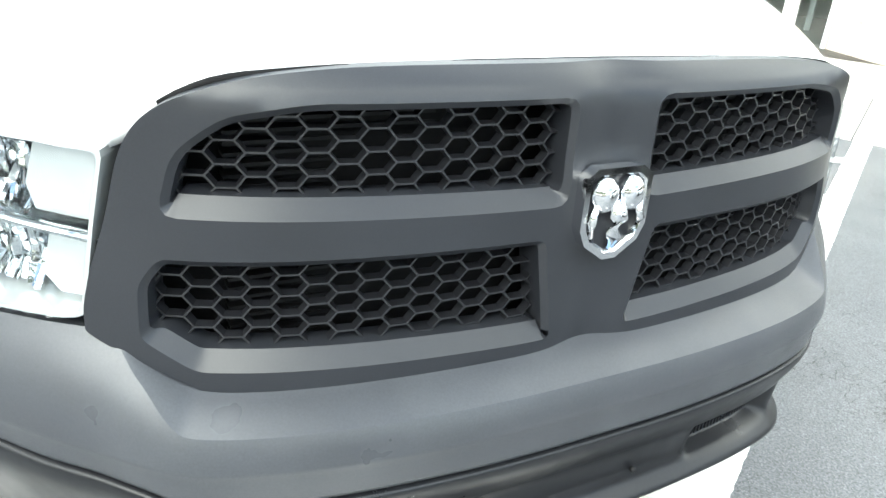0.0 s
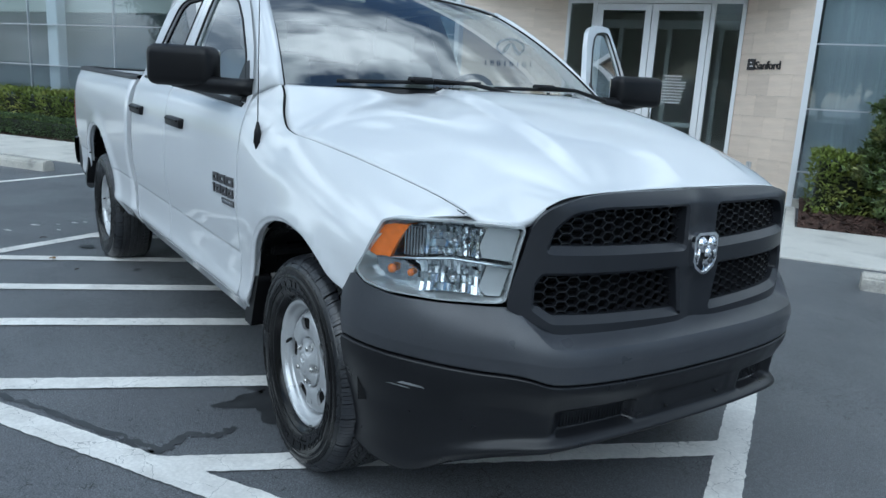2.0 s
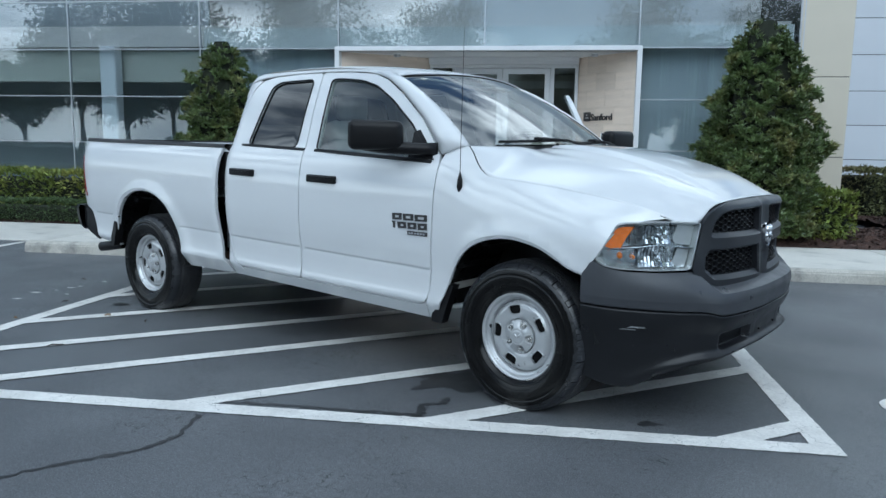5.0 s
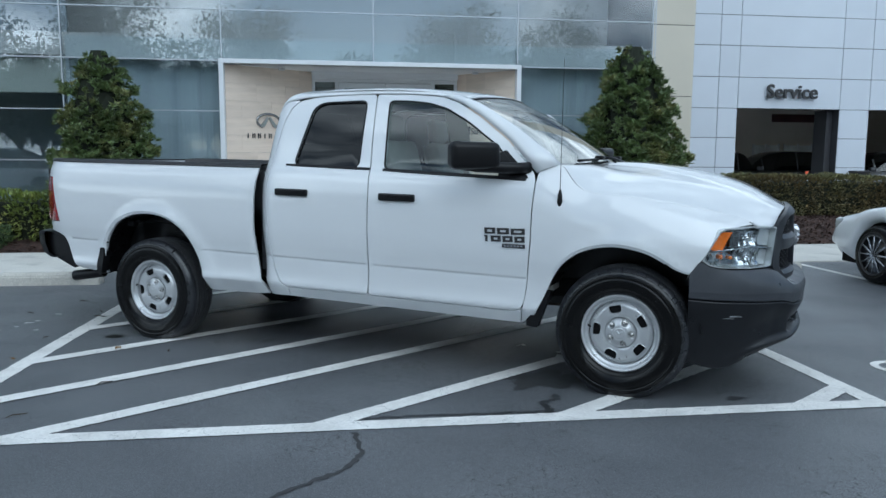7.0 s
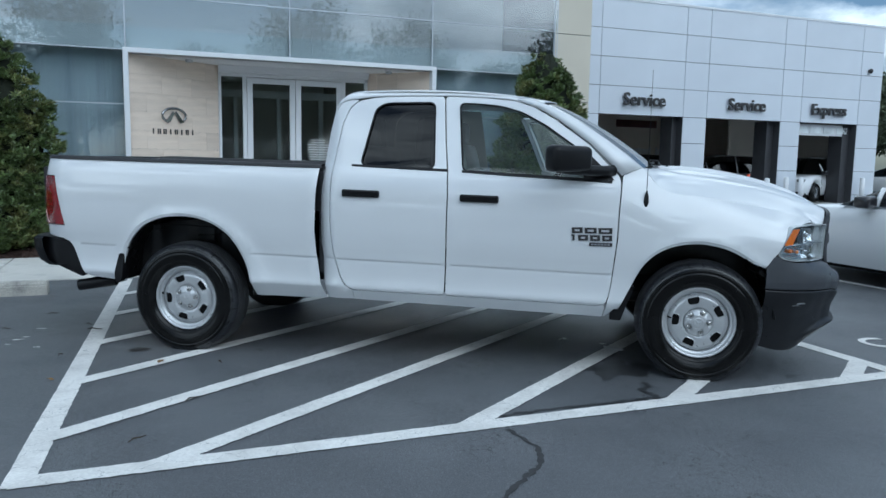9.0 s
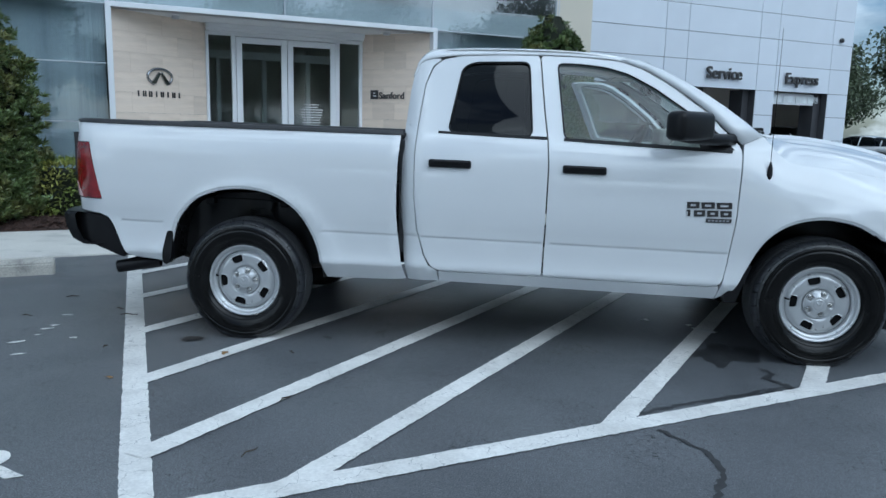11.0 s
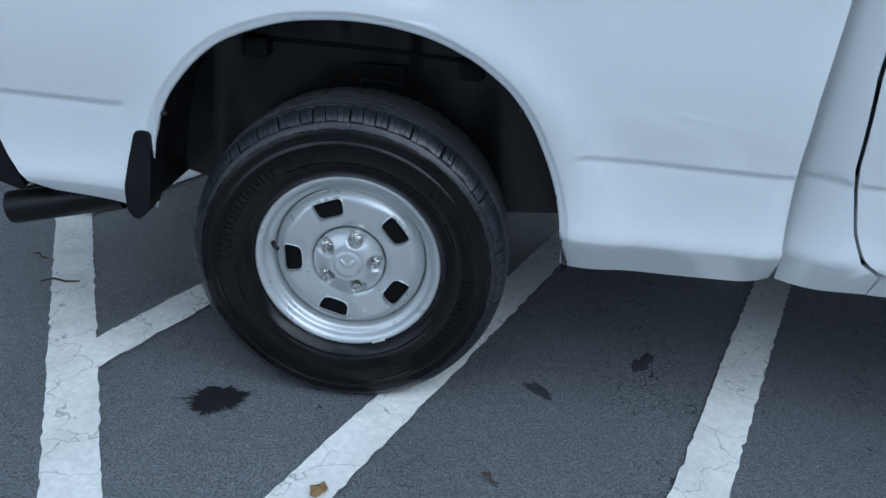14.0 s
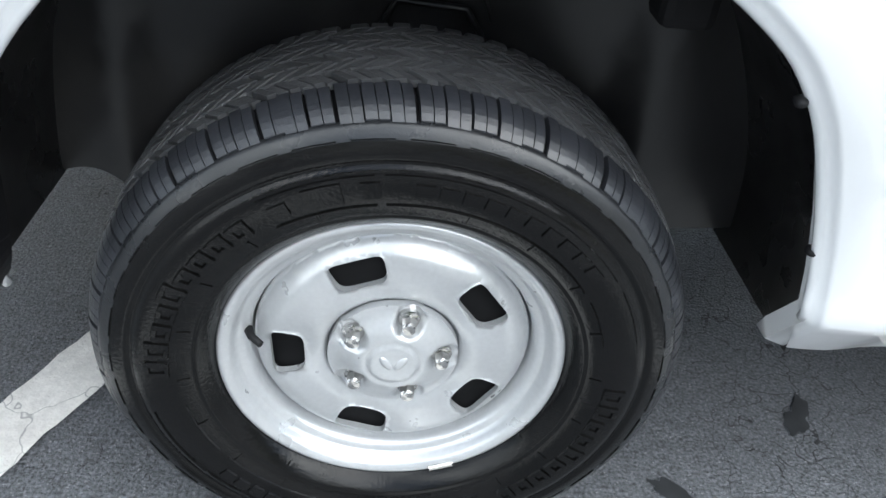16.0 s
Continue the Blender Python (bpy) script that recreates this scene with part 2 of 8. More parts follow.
M_ROOM = material("room_wall", (0.62, 0.60, 0.56), 0.8, vary=0.08, scale=0.7)
M_ROOM_DARK = material("screen_fabric", (0.56, 0.60, 0.62), 0.85, vary=0.25, scale=1.0, stretch=(55, 0.2, 0.02), second=(0.46, 0.50, 0.53), second_scale=0.05)
M_ROOM_DIM = material("dim_interior", (0.36, 0.385, 0.40), 0.85, vary=0.2, scale=0.6)
M_BAND = material("bulkhead_paint", (0.56, 0.56, 0.50), 0.8, vary=0.05, scale=0.8)
M_SPANDREL = material("spandrel_panel", (0.57, 0.60, 0.575), 0.5, vary=0.06, scale=1.2)
M_ROOM_FLOOR = material("showroom_floor", (0.45, 0.45, 0.43), 0.25, vary=0.06)
M_SIGN_DARK = material("dark_sign_letters", (0.035, 0.033, 0.035), 0.35, vary=0.05)
M_CHROME = material("chrome", (0.82, 0.83, 0.85), 0.06, 1.0, vary=0.02)
M_DARK_CHROME = material("darkened_chrome", (0.30, 0.30, 0.31), 0.14, 1.0, vary=0.05)
M_PANE = glass("facade_glass", (0.82, 0.87, 0.89), 1.95)
M_PANE_PALE = glass("upper_facade_glass", (0.86, 0.90, 0.93), 2.2)
M_DOORGLASS = glass("door_glass", (0.82, 0.85, 0.84), 1.5)
M_LEAF = material("magnolia_leaf", (0.115, 0.160, 0.056), 0.36, island=0.5, vary=0.25, scale=1.4, second=(0.22, 0.21, 0.075), second_scale=3.0, second_at=(0.5, 0.7))
M_LEAF_B = material("hedge_leaf", (0.17, 0.215, 0.045), 0.45, island=0.55, vary=0.2, scale=2.0, second=(0.34, 0.34, 0.09), second_scale=1.4, second_at=(0.48, 0.66))
M_LEAF_C = material("clipped_hedge_leaf", (0.075, 0.115, 0.038), 0.5, island=0.5, vary=0.2, scale=2.0)
M_LEAF_D = material("far_hedge_leaf", (0.15, 0.16, 0.065), 0.6, island=0.5, vary=0.3, scale=0.8, second=(0.16, 0.12, 0.05), second_scale=0.7)
M_LEAF_OAK = material("oak_leaf", (0.10, 0.125, 0.07), 0.6, island=0.45, vary=0.2, scale=0.5)
# near-black colour for the shade deep inside foliage
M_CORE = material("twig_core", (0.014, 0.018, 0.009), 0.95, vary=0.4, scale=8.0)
M_BARK = material("bark", (0.11, 0.085, 0.06), 0.95, vary=0.3, scale=6.0, bump=0.8, bump_scale=25.0, stretch=(1, 1, 0.2))

# ---- building blocks ----
SITE = pose(-4.225, 5.201, 0, 0, 0, 30.4)      # local x along the facade, local y into the building
rng = np.random.default_rng(7)


def link(name, me, mat, parent=None, m=None, label="", smooth=False):
    ob = new(name, me)
    if mat is not None and not me.materials:
        me.materials.append(mat)
    if smooth:
        me.shade_smooth()
    if parent is not None:
        ob.parent = parent
    if m is not None:
        ob.matrix_basis = m
    if label:
        ob["label"] = label
    return ob


def part(name, bm, mat, parent=None, label="", m=None, smooth=False):
    me = bpy.data.meshes.new(name)
    bm.to_mesh(me)
    bm.free()
    return link(name, me, mat, parent, m, label, smooth)


def raw(name, verts, faces, mat, parent=None, label="", m=None, smooth=False):
    me = bpy.data.meshes.new(name)
    me.from_pydata([tuple(map(float, v)) for v in verts], [], faces)
    return link(name, me, mat, parent, m, label, smooth)


def empty(name, m=None):
    ob = new(name)
    ob.empty_display_size = 0.2
    if m is not None:
        ob.matrix_basis = m
    return ob


def box(bm, x0, x1, y0, y1, z0, z1, bevel=0.0, segments=1):
    r = bmesh.ops.create_cube(bm, size=1.0)
    bmesh.ops.scale(bm, vec=(x1 - x0, y1 - y0, z1 - z0), verts=r["verts"])
    bmesh.ops.translate(bm, vec=((x0 + x1) / 2, (y0 + y1) / 2, (z0 + z1) / 2), verts=r["verts"])
    if bevel:
        edges = list({e for v in r["verts"] for e in v.link_edges})
        bmesh.ops.bevel(bm, geom=edges, offset=bevel, segments=segments, affect="EDGES", profile=0.5)
    return bm


def boxes(*rows, bevel=0.0, segments=1):
    bm = bmesh.new()
    for r in rows:
        box(bm, *r, bevel=bevel, segments=segments)
    return bm


def tube(bm, a, b, r0, r1=None, n=12, caps=True):
    """A round bar from a to b."""
    a, b = Vector(a), Vector(b)
    r1 = r0 if r1 is None else r1
    q = (b - a).to_track_quat("Z", "Y").to_matrix().to_4x4()
    bmesh.ops.create_cone(bm, cap_ends=caps, segments=n, radius1=r0, radius2=r1, depth=(b - a).length, matrix=Matrix.Translation((a + b) / 2) @ q)
    return bm


def sweep(points, radius, n=10, name="bar", taper=None):
    """Verts and faces of a round bar along points."""
    pts = [Vector(p) for p in points]
    vs, fs = [], []
    for i, p in enumerate(pts):
        d = (pts[min(i + 1, len(pts) - 1)] - pts[max(i - 1, 0)]).normalized()
        q = d.to_track_quat("Z", "Y").to_matrix()
        r = radius if taper is None else radius * taper[i]
        for k in range(n):
            a = 2 * math.pi * k / n
            vs.append(p + q @ Vector((r * math.cos(a), r * math.sin(a), 0)))
    for i in range(len(pts) - 1):
        for k in range(n):
            fs.append((i * n + k, i * n + (k + 1) % n, (i + 1) * n + (k + 1) % n, (i + 1) * n + k))
    fs.append(tuple(range(n))[::-1])
    fs.append(tuple(range((len(pts) - 1) * n, len(pts) * n)))
    return vs, fs


def words(name, text, size, depth, mat, m, parent=None, label="", bevel=0.0, weight=0.0):
    """Raised lettering as a mesh, its lower left at the origin of m, reading along x, upright in y."""
    cu = bpy.data.curves.new(name, "FONT")
    cu.body, cu.size, cu.extrude, cu.bevel_depth, cu.offset = text, size, depth, bevel, weight
    cu.resolution_u = 4
    tmp = bpy.data.objects.new(name, cu)
    scene.collection.objects.link(tmp)
    me = bpy.data.meshes.new_from_object(tmp.evaluated_get(bpy.context.evaluated_depsgraph_get()))
    bpy.data.objects.remove(tmp)
    me.materials.clear()
    return link(name, me, mat, parent, m, label)


# ---- ground ----
bm = bmesh.new()
bmesh.ops.create_grid(bm, x_segments=40, y_segments=40, size=300)
tagged(part("ground", bm, M_ASPHALT), "dark worn asphalt of a car park with fine cracks", "ground", kind="structure")

NU, FU = -0.20, 5.07          # the hatched bay, along the facade
NV = -9.57                    # its edge towards the lane
LW = 0.125


def stripe(a, b, width, z=0.004, ragged=0.006):
    """A painted stripe with slightly uneven edges, in site coordinates."""
    a, b = Vector((*a, 0)), Vector((*b, 0))
    d = (b - a)
    n = max(4, int(d.length / 0.022))
    side = Vector((-d.y, d.x, 0)).normalized() * width / 2
    vs = []
    for i in range(n + 1):
        p = a + d * i / n
        j0, j1 = rng.normal(0, ragged * 0.33, 2)
        u = side.normalized()
        vs += [p + side + u * j0 + Vector((0, 0, z)), p - side + u * j1 + Vector((0, 0, z))]
    fs = [(2 * i, 2 * i + 1, 2 * i + 3, 2 * i + 2) for i in range(n)]
    return vs, fs


def marking(name, a, b, width, z, label):
    vs, fs = stripe(a, b, width, z)
    tagged(raw(name, vs, fs, M_LINE, m=SITE), label, "road marking", group="parking lines", kind="structure")


marking("parking_line", (NU - 0.03, NV - 0.05), (0.03, -4.0), LW, 0.004, "worn white painted bay line on asphalt")
marking("parking_line", (FU, NV - 0.05), (FU, -3.95), LW, 0.004, "worn white painted bay line on asphalt")
marking("parking_line", (NU - 0.06, NV), (FU + 0.06, NV), LW, 0.0052, "long white painted line along the driving lane")
for u in (NU - 3.05, NU - 6.1, NU - 9.15, FU + 3.1, FU + 6.2):
    marking("parking_line", (u, -9.3), (u, -4.0), 0.1, 0.004, "worn white painted bay line on asphalt")
HA = radians(34.6)


def clip_hatch(u0):
    """The run of a hatch line that leaves the lane edge at u0, inside the bay."""
    t0 = max(0.0, (NU - 0.03 - u0) / (math.cos(HA) - 0.0467 * math.sin(HA)))
    t1 = min((FU - u0) / math.cos(HA), (-4.05 - NV) / math.sin(HA))
    return (u0 + t0 * math.cos(HA), NV + t0 * math.sin(HA)), (u0 + t1 * math.cos(HA), NV + t1 * math.sin(HA))


for u0 in (4.6, 3.19, 1.845, 0.31, -0.935, -2.285, -3.71, -5.19, -6.6):
    a, b = clip_hatch(u0)
    if b[0] - a[0] > 0.1:
        marking("hatch_line", a, b, 0.122, 0.0064, "worn white painted hatch line across a no-parking bay")

# letters on the next bays
for text, mm in (("C", SITE @ pose(5.56, -9.03, 0.004, 0, 0, 0)), ("R", SITE @ pose(-0.88, -9.08, 0.004, 0, 0, 0))):
    tagged(words("painted_letter", text, 0.43, 0.0012, M_LINE, mm, weight=0.006), "white letter painted on the asphalt", "road marking", kind="structure")

# tar-filled crack, oil and water marks, litter
M_TAR = material("tar", (0.03, 0.03, 0.032), 0.5, vary=0.3, scale=20.0)
M_WET = material("oil_stain", (0.040, 0.042, 0.045), 0.36, vary=0.4, scale=12.0)


def crack(points, width, name="tar_crack", z=0.003, label="black sealed crack running over the asphalt", mat=None):
    ps = [Vector((*p, z)) for p in points]
    fine = []
    for i in range(len(ps) - 1):
        for k in range(8):
            fine.append(ps[i].lerp(ps[i + 1], k / 8))
    fine.append(ps[-1])
    vs = []
    for i, p in enumerate(fine):
        d = (fine[min(i + 1, len(fine) - 1)] - fine[max(i - 1, 0)]).normalized()
        s = Vector((-d.y, d.x, 0))
        o = s * float(rng.normal(0, 0.007))
        w = width * (0.45 + 0.9 * rng.random())
        vs += [p + o + s * w / 2, p + o - s * w / 2]
    fs = [(2 * i, 2 * i + 1, 2 * i + 3, 2 * i + 2) for i in range(len(fine) - 1)]
    return tagged(raw(name, vs, fs, mat or M_TAR), label, "crack", kind="structure")


crack([(2.43, -2.10), (2.60, -2.33), (2.615, -2.55), (2.52, -2.76), (2.46, -2.98), (2.40, -3.4), (2.2, -4.1)], 0.03)
crack([(2.33, -1.935), (2.55, -1.79), (2.75, -1.675), (3.03, -1.515), (3.28, -1.36)], 0.030, "water_run", 0.0032, "wet dark run of water beside a painted line", M_WET)


def blot(name, x, y, r, squash, turn, z, mat, label, rough=0.35, n=56, fingers=0.0):
    vs = [(0, 0, z)]
    ph = rng.random(6) * 6.28
    for k in range(n):
        a = 2 * math.pi * k / n
        q = 1 + rough * (0.5 * math.sin(2 * a + ph[0]) + 0.35 * math.sin(3 * a + ph[1]) + 0.3 * math.sin(5 * a + ph[2]) + 0.2 * math.sin(9 * a + ph[3]))
        q += fingers * max(0.0, rng.normal(0, 1)) * (0.4 + 0.6 * (k % 2))
        vs.append((r * q * math.cos(a), r * squash * q * math.sin(a), z))
    fs = [(0, k + 1, (k + 1) % n + 1) for k in range(n)]
    return tagged(raw(name, vs, fs, mat, m=pose(x, y, 0, 0, 0, turn)), label, "stain", kind="structure")


blot("oil_stain", 0.85, -0.67, 0.05, 0.5, 60, 0.003, M_WET, "small black stain on the asphalt", 0.4)
blot("oil_stain", 0.53, -0.86, 0.05, 0.35, -35, 0.003, M_WET, "small black stain on the asphalt", 0.4)
blot("water_stain", 3.10, -0.80, 0.27, 0.55, 70, 0.003, M_WET, "wet dark drip mark under a vehicle", 0.5)
crack([(3.22, -1.07), (3.25, -1.16), (3.19, -1.25), (3.26, -1.36), (3.29, -1.42), (3.12, -1.50)], 0.045, "water_run", 0.003, "wet dark run of water over the asphalt", M_WET)
blot("water_stain", 2.83, -0.86, 0.1, 0.4, 10, 0.003, M_WET, "wet dark drip mark under a vehicle", 0.6)
blot("water_stain", 4.22, -0.72, 0.06, 0.5, 20, 0.003, M_WET, "small wet spot on the asphalt", 0.5)
M_OIL = material("black_oil", (0.014, 0.0145, 0.016), 0.4, vary=0.4, scale=12.0)
blot("oil_stain", -0.31, -1.045, 0.068, 0.62, 4, 0.0078, M_OIL, "black oil stain with splashed edges on the asphalt", 0.3, 110, 0.38)
M_SCUFF = material("scuffed_grit", (0.17, 0.17, 0.165), 0.9, vary=0.5, scale=30.0, fine=0.5, fine_scale=120.0)
for k in range(46):
    a, r = rng.random() * 6.28, 0.13 * math.sqrt(rng.random())
    blot("grit", 2.11 + r * 1.3 * math.cos(a), -0.87 + r * math.sin(a), 0.006 + 0.008 * rng.random(), 0.7, rng.random() * 180, 0.003, M_SCUFF, "pale grit ground into the asphalt", 0.4, 10)

# ---- pavement, kerb stops, planting beds ----
walk_way = tagged(empty("pavement", SITE), "pale concrete pavement of jointed slabs before the building", "pavement", kind="structure")
slab_me = {}


def slab(u0, u1, v0, v1, z=0.02):
    key = (round(u1 - u0, 3), round(v1 - v0, 3))
    if key not in slab_me:
        b = boxes((0, key[0] - 0.012, 0, key[1] - 0.012, -0.1, z), bevel=0.008)
        me = bpy.data.meshes.new("slab")
        b.to_mesh(me)
        b.free()
        slab_me[key] = me
    link("slab", slab_me[key], M_CONCRETE, walk_way, Matrix.Translation((u0, v0, 0)))


for k in range(-13, 19):
    slab(0.2 + 1.6 * k, 0.2 + 1.6 * (k + 1), -3.9, -1.95)
for k in range(3):
    slab(0.02 + 1.75 * k, 0.02 + 1.75 * (k + 1), -1.95, -0.3)
    slab(0.02 + 1.75 * k, 0.02 + 1.75 * (k + 1), -0.3, 1.02)

stop_bm = bmesh.new()
prof = [(-0.09, 0.0), (-0.08, 0.10), (-0.05, 0.135), (0.05, 0.135), (0.08, 0.10), (0.09, 0.0)]
for x in (0.0, 1.95):
    for y, z in prof:
        stop_bm.verts.new((x, y, z))
stop_bm.verts.ensure_lookup_table()
for k in range(5):
    stop_bm.faces.new([stop_bm.verts[i] for i in (k, k + 1, k + 7, k + 6)])
stop_bm.faces.new(stop_bm.verts[:6][::-1])
stop_bm.faces.new(stop_bm.verts[6:])
bmesh.ops.recalc_face_normals(stop_bm, faces=stop_bm.faces)
bmesh.ops.bevel(stop_bm, geom=[e for e in stop_bm.edges], offset=0.012, segments=2, affect="EDGES")
stop_ob = tagged(part("wheel_stop", stop_bm, M_STOP, m=SITE @ pose(-2.62, -4.74, 0)), "weathered concrete wheel stop lying on asphalt", "wheel stop", "wheel stops")
for u in (-5.68, -8.75, 5.75, 8.8):
    copy_thing(stop_ob, SITE @ pose(u, -4.72 + 0.03 * math.sin(u), 0, 0, 0, 0.6 * math.sin(3 * u)))


def mulch_bed(u0, u1, v0, v1, rise):
    nx, ny = max(2, int((u1 - u0) / 0.12)), max(2, int((v1 - v0) / 0.12))
    vs = []
    for j in range(ny + 1):
        for i in range(nx + 1):
            e = min(1.0, 4 * j / ny)
            vs.append((u0 + (u1 - u0) * i / nx, v0 + (v1 - v0) * j / ny, 0.0 + rise * e * (0.75 + 0.5 * rng.random())))
    fs = [(j * (nx + 1) + i, j * (nx + 1) + i + 1, (j + 1) * (nx + 1) + i + 1, (j + 1) * (nx + 1) + i) for j in range(ny) for i in range(nx)]
    # loose chips on top
    for _ in range(int((u1 - u0) * (v1 - v0) * 260)):
        u, v = u0 + (u1 - u0) * rng.random(), v0 + (v1 - v0) * rng.random()
        z = rise * min(1.0, 4 * (v - v0) / (v1 - v0)) + 0.01
        a, l, w = rng.random() * 6.28, 0.02 + 0.04 * rng.random(), 0.006 + 0.01 * rng.random()
        c, s, t = math.cos(a), math.sin(a), rng.normal(0, 0.35)
        k = len(vs)
        vs += [(u + l * c - w * s, v + l * s + w * c, z + l * t), (u - l * c - w * s, v - l * s + w * c, z - l * t),
               (u - l * c + w * s, v - l * s - w * c, z - l * t + 0.006), (u + l * c + w * s, v + l * s - w * c, z + l * t + 0.006)]
        fs.append((k, k + 1, k + 2, k + 3))
    tagged(raw("mulch_bed", vs, fs, M_MULCH, m=SITE), "dark brown bark mulch in a planting bed", "mulch", kind="stuff")


mulch_bed(-16.0, 0.0, -1.94, 0.0, 0.10)
mulch_bed(5.28, 9.6, -1.94, 0.0, 0.13)
mulch_bed(9.6, 15.3, -1.94, 4.3, 0.13)


# ---- leaves ----
def leaf_mesh(centres, dirs, length, width, fold=0.25, jitter=0.35):
    """Folded leaf blades: two quads each, at centres, pointing along dirs."""
    n = len(centres)
    d = dirs + rng.normal(0, jitter, (n, 3))
    d /= np.linalg.norm(d, axis=1)[:, None] + 1e-9
    up = rng.normal(0, 0.5, (n, 3)) + (0, 0, 1.0)
    s = np.cross(d, up)
    s /= np.linalg.norm(s, axis=1)[:, None] + 1e-9
    nn = np.cross(s, d)
    L = (length * (0.65 + 0.7 * rng.random(n)))[:, None]
    W = (width * (0.7 + 0.6 * rng.random(n)))[:, None]
    base, tip = centres, centres + d * L - nn * L * 0.12
    mid = centres + d * L * 0.5
    left, right = mid + s * W / 2 + nn * W * fold, mid - s * W / 2 + nn * W * fold
    vs = np.stack([base, right, tip, left], 1).reshape(-1, 3)
    idx = np.arange(n)[:, None] * 4
    fs = np.concatenate([idx + (0, 1, 2), idx + (0, 2, 3)], 0)
    return vs, fs.tolist()


def raw_np(name, vs, fs, mat, parent=None, label="", m=None):
    me = bpy.data.meshes.new(name)
    me.from_pydata(vs.tolist(), [], fs)
    return link(name, me, mat, parent, m, label)


def magnolia(name, height, radius, seed, m, label):
    """A dense cone-shaped evergreen with leaves in rosettes on its outside."""
    global rng
    keep, rng = rng, np.random.default_rng(seed)
    tree = tagged(empty(name, m), label, "tree", "evergreens before the facade")
    vs, fs = sweep([(0, 0, -0.05), (0.01, 0, 0.5), (-0.01, 0.01, height * 0.55), (0, 0, height * 0.93)], 0.055, 9, taper=[1.2, 1.0, 0.6, 0.2])
    for _ in range(34):
        z = height * (0.06 + 0.8 * rng.random())
        a, r = rng.random() * 6.28, radius * (1 - z / height) ** 0.7 * 0.8
        k = len(vs)
        v2, f2 = sweep([(0, 0, z), (r * 0.5 * math.cos(a), r * 0.5 * math.sin(a), z + 0.1 * r), (r * math.cos(a), r * math.sin(a), z + 0.35 * r)], 0.016, 5, taper=[1, 0.7, 0.35])
        vs += v2
        fs += [tuple(i + k for i in f) for f in f2]
    raw("trunk", vs, fs, M_BARK, tree)

    def rad(z, a):
        h = z / height
        prof = np.interp(h, [0, 0.06, 0.2, 0.42, 0.65, 0.85, 0.95, 1.0], [0.8, 0.95, 1.0, 0.93, 0.72, 0.40, 0.16, 0.02])
        return radius * prof * (1 + 0.12 * np.sin(3 * a + 5 * h) + 0.09 * np.sin(7 * a - 9 * h + seed) + 0.07 * np.sin(17 * h * 2 + 2 * a))

    # boughs: flattened clumps of rosettes with dark gaps between
    nb = int(270 * height * radius / 2.4)
    bz = height * (1 - np.sqrt(rng.random(nb) * 0.985 + 0.012)) * 0.97 + 0.05
    ba = np.arange(nb) * 2.39996 + rng.normal(0, 0.25, nb)
    per_b = 10
    a = np.repeat(ba, per_b)
    lift = np.repeat(bz, per_b)
    size = np.repeat(0.65 + 0.5 * rng.random(nb), per_b) * (0.45 + 0.75 * (1 - lift / height))
    nr = nb * per_b
    z = np.clip(lift + rng.normal(0, 0.048, nr) * size, 0.05, height)
    r = rad(z, a) * np.repeat(0.86 + 0.12 * rng.random(nb), per_b) + rng.normal(0, 0.055, nr) * size
    a = a + rng.normal(0, 0.10, nr) * size / np.maximum(0.12, r)
    c = np.stack([r * np.cos(a), r * np.sin(a), z], 1)
    # a thin inner layer closes the crown
    ni = nr * 2 // 3
    zi = height * (1 - np.sqrt(rng.random(ni) * 0.99 + 0.005)) * 0.97 + 0.04
    ai = rng.random(ni) * 2 * math.pi
    ri = rad(zi, ai) * (0.70 + 0.18 * rng.random(ni))
    c = np.concatenate([c, np.stack([ri * np.cos(ai), ri * np.sin(ai), zi], 1)])
    a = np.concatenate([a, ai])
    nr += ni
    out = np.stack([np.cos(a), np.sin(a), 0.75 + 0.6 * rng.random(nr)], 1)
    per = 11
    cc = np.repeat(c, per, 0) + rng.normal(0, 0.010, (nr * per, 3))
    ang = rng.random(nr * per) * 2 * math.pi
    side = np.stack([np.cos(ang), np.sin(ang), rng.normal(0.25, 0.3, nr * per)], 1)
    dd = np.repeat(out, per, 0) * 0.6 + side * 0.8
    v, f = leaf_mesh(cc, dd, 0.082, 0.030)
    raw_np("crown", v, f, M_LEAF, tree)
    # closed dark hull inside the crown, its colour standing in for inner shade
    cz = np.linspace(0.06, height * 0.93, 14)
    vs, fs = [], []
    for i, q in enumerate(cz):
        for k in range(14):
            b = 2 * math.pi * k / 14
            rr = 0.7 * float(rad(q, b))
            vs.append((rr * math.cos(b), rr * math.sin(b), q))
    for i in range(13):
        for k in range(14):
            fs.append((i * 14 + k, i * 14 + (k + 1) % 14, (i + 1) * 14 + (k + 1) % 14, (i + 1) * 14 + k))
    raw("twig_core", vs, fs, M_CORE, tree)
    rng = keep
    return tree


magnolia("evergreen_tree", 3.18, 0.74, 3, SITE @ pose(-1.66, -1.15, 0.05, 0, 0, 20), "dense cone-shaped dark evergreen tree in a mulch bed")
magnolia("evergreen_tree", 3.42, 0.92, 11, SITE @ pose(6.82, -1.2, 0.08, 0, 0, 140), "dense cone-shaped dark evergreen tree in a mulch bed")


